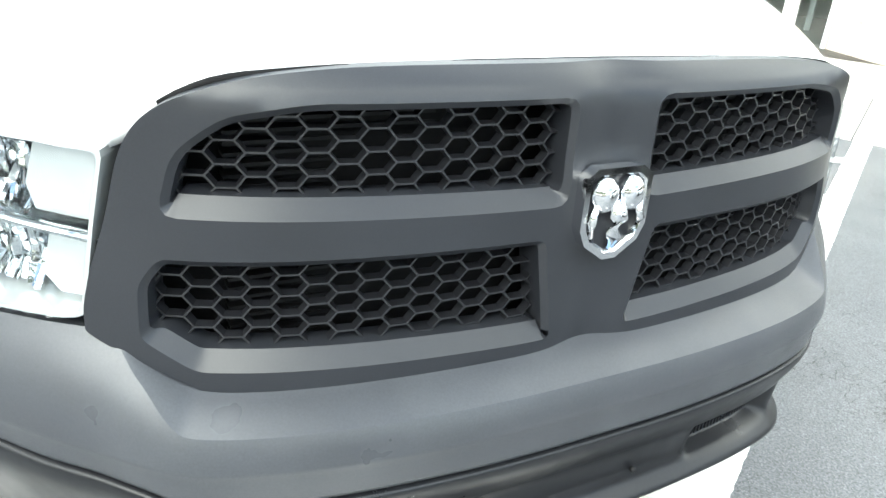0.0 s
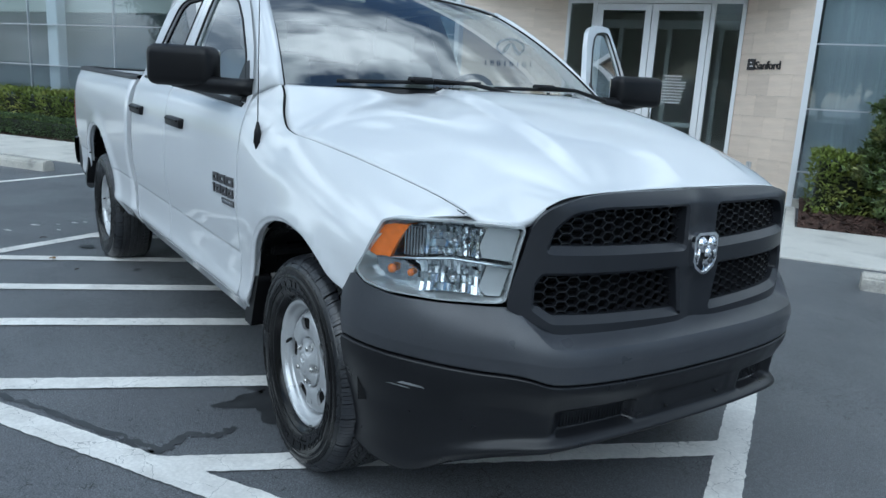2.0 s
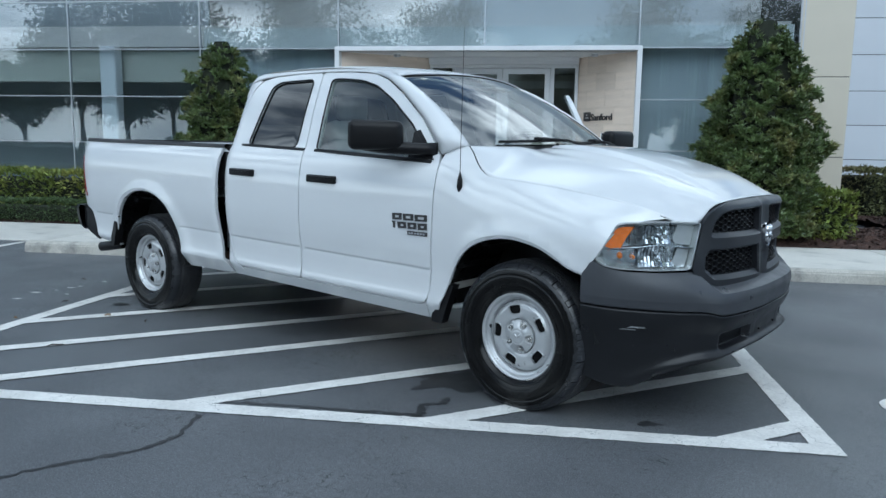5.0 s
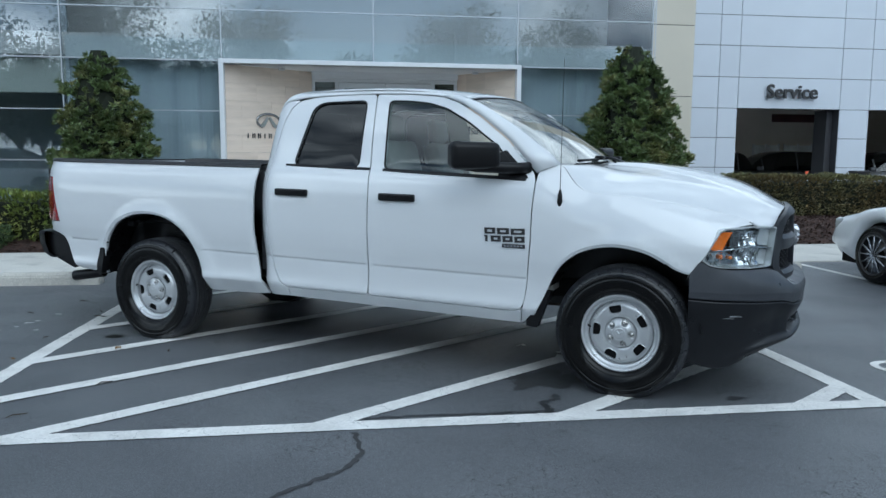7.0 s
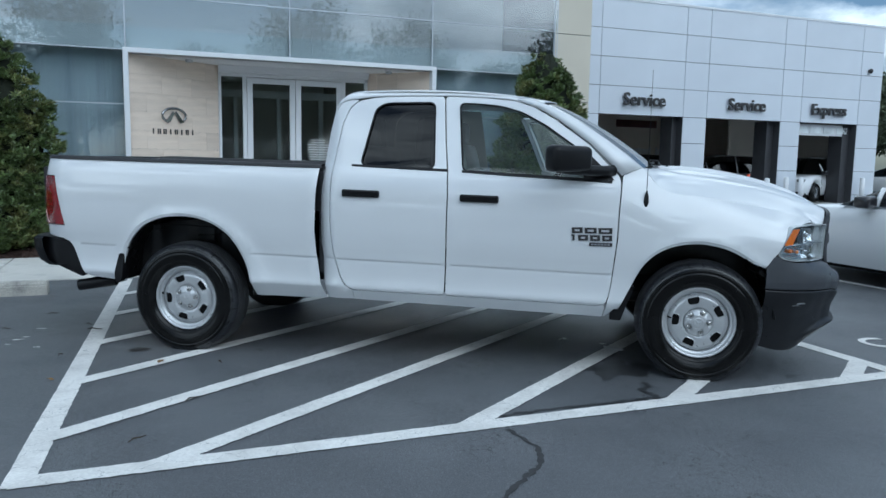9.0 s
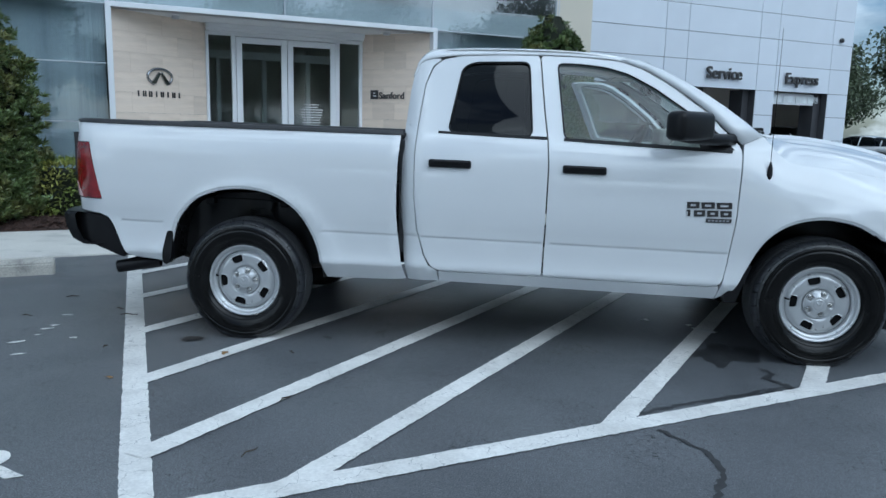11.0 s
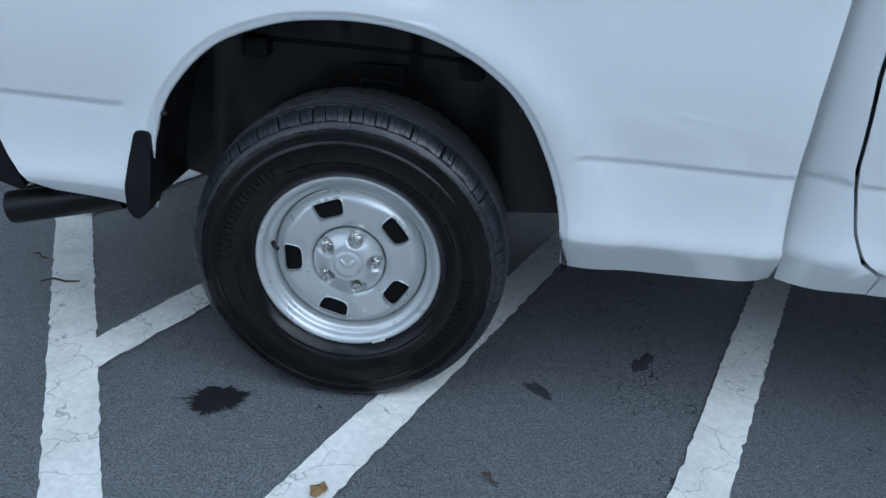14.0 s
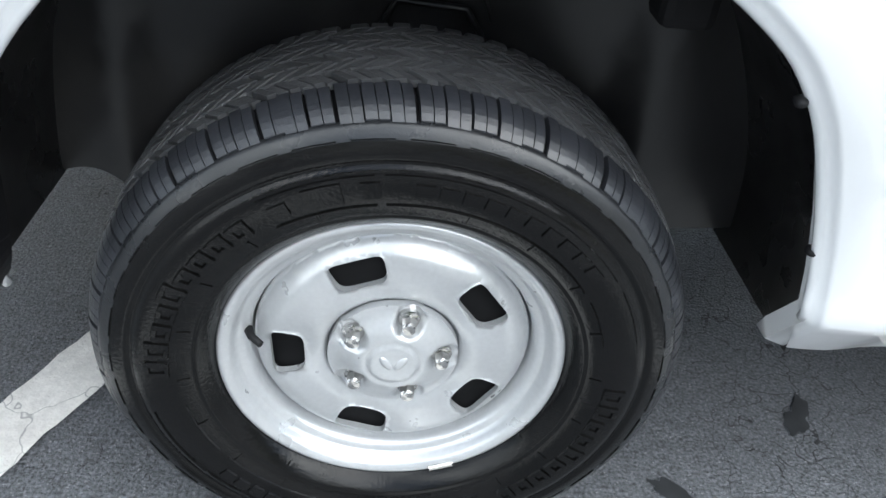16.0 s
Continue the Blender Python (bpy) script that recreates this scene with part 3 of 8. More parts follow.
def hedge(name, u0, u1, v0, v1, z0, z1, leaf_len, count, mat, label, m=SITE, lumps=0.06):
    """A hedge: leaves over a lumpy box, a near-black core painted as the shade inside."""
    ob = tagged(empty(name, m), label, "hedge", kind="stuff")
    n = count
    u = u0 + (u1 - u0) * rng.random(n)
    pick = rng.random(n)
    v = np.where(pick < 0.5, v0, v0 + (v1 - v0) * rng.random(n))
    z = np.where(pick < 0.5, z0 + (z1 - z0) * rng.random(n), z1)
    ends = rng.random(n) < 0.06
    u = np.where(ends, np.where(rng.random(n) < 0.5, u0, u1), u)
    v = np.where(ends, v0 + (v1 - v0) * rng.random(n), v)
    z = np.where(ends, z0 + (z1 - z0) * rng.random(n), z)
    cx, cz = (v0 + v1) / 2, (z0 + z1) / 2
    bumpy = 1 + lumps * (np.sin(5.1 * u) + 0.7 * np.sin(11.3 * u + 2) + 0.6 * np.sin(3.1 * u + 9 * z)) + rng.normal(0, 0.05, n)
    hv, hz = (v1 - v0) / 2, (z1 - z0) / 2
    round_off = 1 - 0.10 * (np.abs(v - cx) / hv) ** 4 * (np.abs(z - cz) / hz) ** 4
    c = np.stack([u, cx + (v - cx) * bumpy * round_off, np.maximum(z0, cz + (z - cz) * bumpy * round_off)], 1)
    dd = np.stack([rng.normal(0, 0.5, n), (v - cx) / hv, (z - cz) / hz + 0.35], 1)
    vs, fs = leaf_mesh(c, dd, leaf_len, leaf_len * 0.5, jitter=0.55)
    raw_np("foliage", vs, fs, mat, ob)
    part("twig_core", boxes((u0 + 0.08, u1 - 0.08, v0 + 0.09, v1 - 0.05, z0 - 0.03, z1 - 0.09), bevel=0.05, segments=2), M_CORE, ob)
    return ob


hedge("tall_hedge", -15.5, -0.25, -1.15, -0.25, 0.05, 0.78, 0.085, 15000, M_LEAF_B, "broad-leaved yellow-green hedge along the glass facade")
hedge("low_hedge", -15.5, -3.0, -1.86, -1.3, 0.04, 0.36, 0.042, 16000, M_LEAF_C, "low clipped dark green hedge along the pavement")
hedge("shrub", 5.35, 6.15, -1.3, -0.4, 0.05, 0.80, 0.085, 1500, M_LEAF_B, "yellow-green leafy shrub in a mulch bed")
hedge("shrub", 7.2, 8.2, -1.5, -0.5, 0.05, 0.75, 0.085, 1700, M_LEAF_B, "yellow-green leafy shrub in a mulch bed")
hedge("far_hedge", 9.8, 14.9, 2.5, 4.0, 0.05, 1.0, 0.08, 9000, M_LEAF_D, "brownish green clipped hedge before the service bays", lumps=0.03)

# ---- glass facade ----
facade = tagged(empty("glass_facade", SITE), "tall grey-blue reflecting glass curtain wall with thin metal joints", "curtain wall", kind="structure")
U_COLS = [-0.02 + 2.583 * k for k in range(-9, 4)] + [7.68]
Z_ROWS = [0.12, 0.5, 1.35, 2.2, 3.05, 3.9, 4.75, 5.6, 6.45, 7.3]
pane_me = {}
for i in range(len(U_COLS) - 1):
    for j in range(len(Z_ROWS) - 1):
        u0, u1, z0, z1 = U_COLS[i], U_COLS[i + 1], Z_ROWS[j], Z_ROWS[j + 1]
        if -0.1 < u0 < 5.0 and z1 < 3.1:
            continue
        key = (round(u1 - u0, 3), round(z1 - z0, 3), j >= 4)
        if key not in pane_me:
            b = boxes((0.008, key[0] - 0.008, 0, 0.012, 0.008, key[1] - 0.008))
            me = bpy.data.meshes.new("pane")
            b.to_mesh(me)
            b.free()
            me.materials.append(M_PANE_PALE if j >= 4 else M_PANE)
            pane_me[key] = me
        p = link("pane", pane_me[key], None, facade, pose(u0, 0, z0, rng.normal(0, 0.12), 0, rng.normal(0, 0.12)))
        p.visible_shadow = False
b = bmesh.new()
for u in U_COLS:
    if 0.2 < u < 5.0:
        box(b, u - 0.009, u + 0.009, -0.006, 0.05, 3.06, 7.3)
    else:
        box(b, u - 0.009, u + 0.009, -0.006, 0.05, 0.12, 7.3)
part("mullion", b, M_ALU, facade)
b = bmesh.new()
for z in Z_ROWS:
    for u0, u1 in ((-23.2, -0.03), (5.17, 7.68)) if z < 3.1 else ((-23.2, 7.68),):
        box(b, u0, u1, -0.010, 0.05, z - 0.009, z + 0.009)
part("transom", b, M_ALU, facade)
part("base_plinth", boxes((-23.2, -0.06, -0.06, 0.06, 0.0, 0.12), (5.2, 7.68, -0.06, 0.06, 0.0, 0.12)), M_CONCRETE, facade)

# rooms behind the glass
room = tagged(empty("wall_showroom", SITE), "plain rooms behind the glass facade", "wall", kind="structure")
part("floor_inside", boxes((-23.2, 7.6, 0.2, 9.0, -0.05, 0.02)), M_ROOM_FLOOR, room)
part("back_wall", boxes((-23.2, 1.3, 6.0, 6.15, 0.02, 3.0), (4.4, 7.6, 3.0, 3.1, 0.02, 3.0)), M_ROOM, room)
part("curtain", boxes((-2.58, -0.08, 0.34, 0.38, 0.02, 3.1), (5.22, 7.6, 0.34, 0.38, 0.02, 3.1)), M_ROOM_DARK, room, "blue-grey ribbed curtain behind the glass")
part("dim_back_wall", boxes((-23.2, -2.64, 2.4, 2.5, 0.02, 3.1)), M_ROOM_DIM, room, "dim grey wall inside the showroom")
part("ceiling_band", boxes((-23.2, -2.64, 0.42, 0.6, 2.5, 3.36)), M_BAND, room, "olive-beige bulkhead behind the glass")
part("curtain", boxes((-2.64, -2.58, 0.30, 2.4, 0.02, 3.1)), M_ROOM_DARK, room)
part("upper_blind", boxes((-23.2, -2.64, 0.46, 0.5, 3.36, 7.3)), M_ROOM_DIM, room, "grey blind behind the upper glass")
part("spandrel", boxes((-2.56, 7.6, 0.07, 0.11, 3.07, 3.42)), M_SPANDREL, room, "pale greenish spandrel panel behind the glass")
part("floor_slab", boxes((-23.2, 7.6, 0.25, 9.0, 3.12, 3.5)), M_ROOM, room)
part("upper_wall", boxes((-23.2, 7.6, 2.2, 2.3, 3.5, 7.3)), M_ROOM, room)
part("roof_slab", boxes((-23.2, 8.5, 0.0, 9.0, 7.3, 7.7)), M_WHITE_METAL, room)
part("end_wall", boxes((-23.4, -23.2, 0.0, 9.0, 0, 7.7), (-23.2, 8.5, 9.0, 9.15, 0, 7.7)), M_ROOM, room)
for u in (-4.48, -9.7, -14.8):
    tagged(part("column", boxes((u - 0.16, u + 0.16, 0.08, 0.32, 0.02, 3.12), bevel=0.02), M_WHITE_METAL, m=SITE), "white square column behind the glass", "column", kind="structure")

# ---- entrance ----
portal = tagged(empty("entrance_portal", SITE), "recessed entrance with stone side walls in a white metal frame", "entrance", kind="structure")
part("portal_frame", boxes((-0.06, 0.02, -0.1, 0.14, 0.02, 3.0), (5.12, 5.2, -0.1, 0.14, 0.02, 3.0), (-0.06, 5.2, -0.1, 0.14, 3.0, 3.075), bevel=0.004), M_WHITE_METAL, portal)
part("soffit", boxes((0.02, 5.12, 0.02, 1.5, 3.0, 3.06)), M_WHITE_METAL, portal)


def stone_wall(a, b, flip):
    a, b = Vector((*a, 0)), Vector((*b, 0))
    d = b - a
    ang = math.degrees(math.atan2(d.y, d.x))
    back = boxes((0, d.length, 0.03, 0.16, 0.0, 3.0))
    w = part("stone_backing", back, M_JOINT, portal, m=pose(a.x, a.y, 0, 0, 0, ang))
    cols = 3
    for j in range(10):
        x = 0.0
        cuts = sorted({0.0, d.length, *(min(d.length, max(0, (k + (0.5 if j % 2 else 0.0)) * d.length / cols)) for k in range(cols + 1))})
        for c0, c1 in zip(cuts, cuts[1:]):
            if c1 - c0 > 0.05:
                bm = boxes((0.0008, c1 - c0 - 0.0008, 0, 0.03, 0.0008, 0.2992))
                part("stone_tile", bm, M_STONE, portal, m=pose(a.x, a.y, 0, 0, 0, ang) @ pose(c0, float(rng.normal(0, 0.0004)), 0.3 * j))
    return pose(a.x, a.y, 0, 0, 0, ang)


WALL_L = stone_wall((0.02, 0.06), (1.48, 1.02), False)
WALL_R = stone_wall((4.2, 1.02), (5.12, 0.06), True)
part("shutter_box", boxes((1.46, 4.2, 0.9, 1.2, 2.88, 3.0), (1.46, 4.2, 0.86, 0.9, 2.93, 3.0), bevel=0.004), M_WHITE_METAL, portal, "white shutter housing above the doors")
FR = [(1.46, 1.51), (1.88, 1.95), (3.70, 3.77), (4.14, 4.2)]
part("door_frame", boxes(*[(u0, u1, 0.98, 1.08, 0.02, 2.88) for u0, u1 in FR], (1.46, 4.2, 0.98, 1.08, 2.82, 2.88), bevel=0.004), M_WHITE_METAL, portal)
for u0, u1 in ((1.51, 1.88), (3.77, 4.14)):
    part("side_light", boxes((u0, u1, 1.02, 1.032, 0.06, 2.82)), M_DOORGLASS, portal)
for k, (u0, u1) in enumerate(((1.955, 2.82), (2.83, 3.695))):
    door = tagged(empty("door_%d" % (k + 1), SITE), "closed white metal entrance door with a tall glass pane", "door", "entrance doors", "structure")
    part("door_leaf", boxes((u0, u0 + 0.10, 0.97, 1.02, 0.03, 2.81), (u1 - 0.10, u1, 0.97, 1.02, 0.03, 2.81), (u0 + 0.1, u1 - 0.1, 0.97, 1.02, 2.71, 2.81),
                            (u0 + 0.1, u1 - 0.1, 0.97, 1.02, 0.03, 0.28), bevel=0.004), M_WHITE_METAL, door)
    part("pane", boxes((u0 + 0.1, u1 - 0.1, 0.99, 1.0, 0.28, 2.71)), M_DOORGLASS, door)
    hx = u1 - 0.14 if k == 0 else u0 + 0.14
    b = bmesh.new()
    tube(b, (hx, 0.93, 0.85), (hx, 0.93, 1.35), 0.014)
    tube(b, (hx, 0.93, 0.9), (hx, 0.99, 0.9), 0.009)
    tube(b, (hx, 0.93, 1.3), (hx, 0.99, 1.3), 0.009)
    part("pull_handle", b, M_ALU, door, "brushed metal pull handle", smooth=True)
part("push_bar", boxes((2.06, 2.72, 1.02, 1.06, 0.95, 1.02), (2.93, 3.59, 1.02, 1.06, 0.95, 1.02), bevel=0.006), M_ALU, portal)
# opening hours on the door pane: unreadable lines
M_DECAL = material("white_decal", (0.75, 0.75, 0.75), 0.6, vary=0.05)
hrs = bmesh.new()
for j in range(10):
    w = 0.12 + 0.1 * rng.random()
    box(hrs, 3.25 - w, 3.25 + w, 0.986, 0.989, 1.72 - 0.045 * j, 1.735 - 0.045 * j)
part("opening_hours", hrs, M_DECAL, portal, "unreadable white lines of small writing on the door pane")
# downlights in the soffit
for u in (0.95, 4.45):
    b = bmesh.new()
    tube(b, (u, 0.42, 2.955), (u, 0.42, 3.0), 0.06, n=20)
    tagged(part("soffit_lamp", b, M_ALU, m=SITE, smooth=False), "small round metal lamp under the soffit, unlit", "lamp", "soffit lamps")
# lobby behind the doors
part("lobby_wall", boxes((1.3, 1.4, 1.1, 6.0, 0.02, 3.1), (4.25, 4.35, 1.1, 6.0, 0.02, 3.1), (1.4, 4.25, 5.2, 5.3, 0.02, 3.1)), M_ROOM, room)
part("inner_doors", boxes((1.9, 1.98, 2.9, 2.98, 0.02, 2.6), (2.78, 2.86, 2.9, 2.98, 0.02, 2.6), (3.66, 3.74, 2.9, 2.98, 0.02, 2.6), (1.4, 4.25, 2.9, 2.98, 2.6, 2.75)), M_WHITE_METAL, room)

# signs on the stone: a ring emblem with bars, and the place name
em = tagged(empty("wall_emblem", SITE @ Matrix.Identity(4)), "chrome oval emblem above a row of dark bars on stone", "sign")
wl = WALL_L @ pose(0.80, -0.012, 2.06)
vs, fs = sweep([(0.225 * math.cos(a), 0, 0.125 * math.sin(a)) for a in np.linspace(-1.02, math.pi + 1.02, 40)], 0.022, 8)
raw("oval_ring", vs, fs, M_DARK_CHROME, em, m=wl, smooth=True)
b = bmesh.new()
for sgn in (-1, 1):
    q = [b.verts.new(p) for p in ((sgn * 0.03, -0.025, 0.075), (sgn * 0.175, -0.025, -0.105), (sgn * 0.09, -0.025, -0.105), (sgn * 0.005, -0.025, 0.045))]
    f = b.faces.new(q if sgn < 0 else q[::-1])
    r = bmesh.ops.extrude_face_region(b, geom=[f])
    bmesh.ops.translate(b, vec=(0, 0.03, 0), verts=[v for v in r["geom"] if isinstance(v, bmesh.types.BMVert)])
bmesh.ops.recalc_face_normals(b, faces=b.faces)
part("emblem_wings", b, M_DARK_CHROME, em, m=wl)
for k in range(8):
    x = -0.40 + 0.108 * k
    w = 0.012 if k in (0, 3, 5, 7) else 0.026
    bb = boxes((x - w, x - w + 0.014, -0.012, 0.008, -0.31, -0.225), (x + w - 0.014, x + w, -0.012, 0.008, -0.31, -0.225)) if w > 0.02 else boxes((x - 0.007, x + 0.007, -0.012, 0.008, -0.31, -0.225))
    part("letter_bar", bb, M_SIGN_DARK, em, m=wl)
sg = tagged(empty("wall_sign", SITE), "dark square mark and a dark place name on stone", "sign")
wr = WALL_R @ pose(0.19, -0.012, 1.86)
part("square_mark", boxes((0, 0.15, -0.008, 0.012, 0, 0.16)), M_SIGN_DARK, sg, m=wr)
part("mark_detail", boxes((0.055, 0.12, -0.012, -0.008, 0.05, 0.065)), M_DECAL, sg, m=wr)
part("mark_detail", boxes((0.06, 0.09, -0.012, -0.008, 0.10, 0.115)), M_DECAL, sg, m=wr)
words("sign_word", "Sanford", 0.165, 0.008, M_SIGN_DARK, wr @ pose(0.165, 0, 0.01, 90, 0, 0), sg, weight=0.002)
# small outlet box low on the stone
tagged(part("outlet_box", boxes((0.48, 0.55, -0.04, 0.01, 0.42, 0.53), bevel=0.006), M_ALU, m=SITE @ WALL_R), "small grey metal outlet box on the stone wall", "outlet")

# ---- beige fin and service wing ----
fin = tagged(empty("wall_fin", SITE), "beige panelled end wall beside the glass", "wall", kind="structure")
part("fin_core", boxes((7.70, 8.48, 0.015, 9.0, 0, 7.7)), M_JOINT, fin)
for j in range(6):
    part("panel", boxes((7.69, 8.49, 0.0, 0.02, 1.29 * j + 0.006, 1.29 * (j + 1) - 0.006), bevel=0.003), M_BEIGE, fin)

SV = 7.5
wing = tagged(empty("wall_service", SITE), "white panelled service wing with three open bays", "wall", kind="structure")
COLS = [8.5, 12.94, 13.56, 16.83, 17.80, 21.05, 21.97, 24.75, 25.85]
BAYS = {2: 2.93, 4: 2.93, 6: 2.88}
ZJ = [0.0, 0.33, 1.2, 2.07, 2.93, 3.83, 4.73, 5.6, 6.5]
panel_me = {}
for i in range(len(COLS) - 1):
    for j in range(len(ZJ) - 1):
        if i in (2, 4, 6) and ZJ[j + 1] <= 2.94:
            continue
        key = (round(COLS[i + 1] - COLS[i], 3), round(ZJ[j + 1] - ZJ[j], 3))
        if key not in panel_me:
            b = boxes((0.008, key[0] - 0.008, 0, 0.03, 0.008, key[1] - 0.008), bevel=0.004)
            me = bpy.data.meshes.new("panel")
            b.to_mesh(me)
            b.free()
            panel_me[key] = me
        link("panel", panel_me[key], M_PANEL, wing, Matrix.Translation((COLS[i], SV, ZJ[j])))
core = [(8.5, COLS[-1], SV + 0.025, SV + 0.3, 2.94, 6.49)]
for i in (0, 1, 3, 5, 7):
    core.append((COLS[i], COLS[i + 1], SV + 0.025, SV + 0.3, 0, 2.94))
part("wing_core", boxes(*core), M_JOINT, wing)
part("wing_end", boxes((25.6, 25.84, SV + 0.3, 22, 0, 6.49), (8.5, 25.84, 20.0, 20.3, 0, 6.49)), M_ROOM, wing)
part("wing_roof", boxes((8.5, 25.86, SV - 0.02, 20, 6.49, 6.56)), M_WHITE_METAL, wing)
part("bay_floor", boxes((8.5, 25.6, SV, 20, -0.05, 0.015)), M_ROOM_FLOOR, wing)
M_BAYWALL = material("bay_wall", (0.80, 0.75, 0.67), 0.8, vary=0.1, scale=0.5)
M_BAYDARK = material("bay_dark", (0.05, 0.05, 0.055), 0.6, vary=0.1)
part("bay_back", boxes((8.5, 25.6, 14.0, 14.15, 0, 4.0)), M_BAYWALL, wing)
part("bay_ceiling", boxes((8.5, 25.6, SV + 0.3, 20, 3.6, 3.7)), M_BAYWALL, wing)
part("bay_jamb", boxes((16.63, 16.83, SV + 0.3, SV + 0.9, 0, 2.94), (20.75, 21.05, SV + 0.3, SV + 0.9, 0, 2.94), (24.4, 24.75, SV + 0.3, SV + 0.9, 0, 2.94)), M_BAYDARK, wing)
part("red_banner", boxes((14.2, 15.5, 13.9, 13.98, 2.3, 2.95), (18.6, 20.6, 13.9, 13.98, 2.9, 3.2)), material("red_banner", (0.09, 0.03, 0.03), 0.6, vary=0.3, scale=3.0), wing)
M_BAYGLASS = material("bay_window", (0.8, 0.83, 0.84), 0.2, vary=0.35, scale=1.5)
for u0, u1 in ((13.9, 14.9), (15.6, 16.7), (19.2, 20.3), (20.7, 21.9), (17.9, 18.9)):
    part("inner_window", boxes((u0, u1, 13.93, 13.98, 0.5, 2.0)), M_BAYGLASS, wing)
    part("inner_window_frame", boxes((u0 - 0.05, u0, 13.9, 13.98, 0.3, 2.05), (u1, u1 + 0.05, 13.9, 13.98, 0.3, 2.05), ((u0 + u1) / 2 - 0.03, (u0 + u1) / 2 + 0.03, 13.9, 13.98, 0.3, 2.05)), M_WHITE_METAL, wing)
# half-open sectional door in the last bay
sd = part("sectional_door", boxes((21.99, 24.73, SV + 0.32, SV + 0.36, 2.5, 2.9)), M_WHITE_METAL, wing)
for k in range(4):
    part("door_window", boxes((22.15 + 0.65 * k, 22.68 + 0.65 * k, SV + 0.30, SV + 0.325, 2.58, 2.82)), M_BAYGLASS, wing)
part("bay_screen", boxes((21.97, 24.75, 11.0, 11.1, 0, 3.4)), M_BAYWALL, wing)
for text, u, z, s in (("Service", 14.40, 3.24, 0.56), ("Service", 18.62, 3.24, 0.56), ("Express", 22.36, 3.22, 0.54)):
    tagged(words("wall_letters", text, s, 0.035, M_SIGN_DARK, SITE @ pose(u, SV - 0.09, z, 90, 0, 0), weight=0.008), "dark raised lettering on white cladding", "sign", "bay signs")
# camera dome
b = bmesh.new()
bmesh.ops.create_uvsphere(b, u_segments=14, v_segments=8, radius=0.09)
tagged(part("wall_camera", b, M_SIGN_DARK, m=SITE @ pose(25.15, SV - 0.06, 4.9), smooth=True), "small dark dome camera on the cladding", "camera")

# ==== pickup truck ====
M_BODY = material("white_body_paint", (0.70, 0.715, 0.73), 0.45, coat=1.0, vary=0.012, scale=1.5, spec=0.15)
M_BODY.node_tree.nodes["Principled BSDF"].inputs["Coat IOR"].default_value = 1.7
M_BODY.node_tree.nodes["Principled BSDF"].inputs["Coat Roughness"].default_value = 0.05
M_PLASTIC = material("grey_bumper_plastic", (0.050, 0.053, 0.061), 0.34, spec=0.55, vary=0.14, scale=5.0, fine=0.12, fine_scale=300.0, bump=0.12, bump_scale=900.0,
                     rough_vary=0.07, second=(0.062, 0.066, 0.074), second_scale=4.0, second_at=(0.5, 0.75), bump_dist=0.002)
M_GRILLE = material("charcoal_grille_plastic", (0.020, 0.0215, 0.026), 0.33, spec=0.45, vary=0.1, scale=6.0, fine=0.1, fine_scale=400.0, bump=0.06, bump_scale=900.0, bump_dist=0.002)
M_HONEY = material("black_mesh_plastic", (0.013, 0.0135, 0.016), 0.28, spec=0.7, vary=0.1, scale=9.0)
M_BLACK = material("black_plastic", (0.007, 0.007, 0.008), 0.36, spec=0.25, vary=0.15, scale=8.0, bump=0.06, bump_scale=500.0, bump_dist=0.002)
M_FASCIA = material("black_lower_fascia", (0.009, 0.0095, 0.0115), 0.34, spec=0.4, vary=0.2, scale=6.0, rough_vary=0.08, fine=0.15, fine_scale=150.0)
M_LINER = material("dusty_wheel_liner", (0.012, 0.012, 0.013), 0.28, spec=0.4, vary=0.3, scale=7.0, second=(0.028, 0.027, 0.026), second_scale=5.0, second_at=(0.5, 0.72), bump=0.04, bump_scale=60.0)
M_RUBBER = material("tyre_rubber", (0.0038, 0.0037, 0.0038), 0.16, spec=0.28, vary=0.25, scale=9.0, rough_vary=0.12, bump=0.08, bump_scale=220.0, fine=0.1, fine_scale=90.0)
M_SHOULDER = material("tyre_shoulder_rubber", (0.015, 0.016, 0.018), 0.30, spec=0.55, vary=0.15, scale=12.0, rough_vary=0.08, bump=0.1, bump_scale=260.0, bump_dist=0.004)
M_HOUSE = material("black_wheel_house_plastic", (0.006, 0.006, 0.0065), 0.3, spec=0.35, vary=0.3, scale=6.0, rough_vary=0.1)
M_TREAD = material("tyre_tread_rubber", (0.024, 0.0255, 0.030), 0.32, spec=0.7, vary=0.2, scale=14.0, island=0.12, bump=0.05, bump_scale=300.0)
# tread rubber darkened in colour for the shade down in the grooves
M_GROOVE = material("tread_groove_shade", (0.006, 0.006, 0.0065), 0.6, spec=0.2, vary=0.2, scale=14.0)
# crown rubber made lighter to replace light lost under the wheel arch
M_CROWN = material("lightened_tread_rubber", (0.055, 0.056, 0.059), 0.42, vary=0.2, scale=14.0, island=0.15, bump=0.2, bump_scale=300.0)
M_STEEL = material("silver_steel_wheel", (0.54, 0.55, 0.56), 0.32, 0.5, vary=0.05, scale=9.0, rough_vary=0.06, fine=0.04, fine_scale=150.0)
M_NUT = material("steel_lug_nut", (0.62, 0.61, 0.59), 0.18, 1.0, vary=0.15, scale=60.0)
M_RUST = material("rusty_underbody", (0.045, 0.035, 0.03), 0.75, vary=0.4, scale=12.0, second=(0.12, 0.06, 0.035), second_scale=8.0, second_at=(0.55, 0.75))
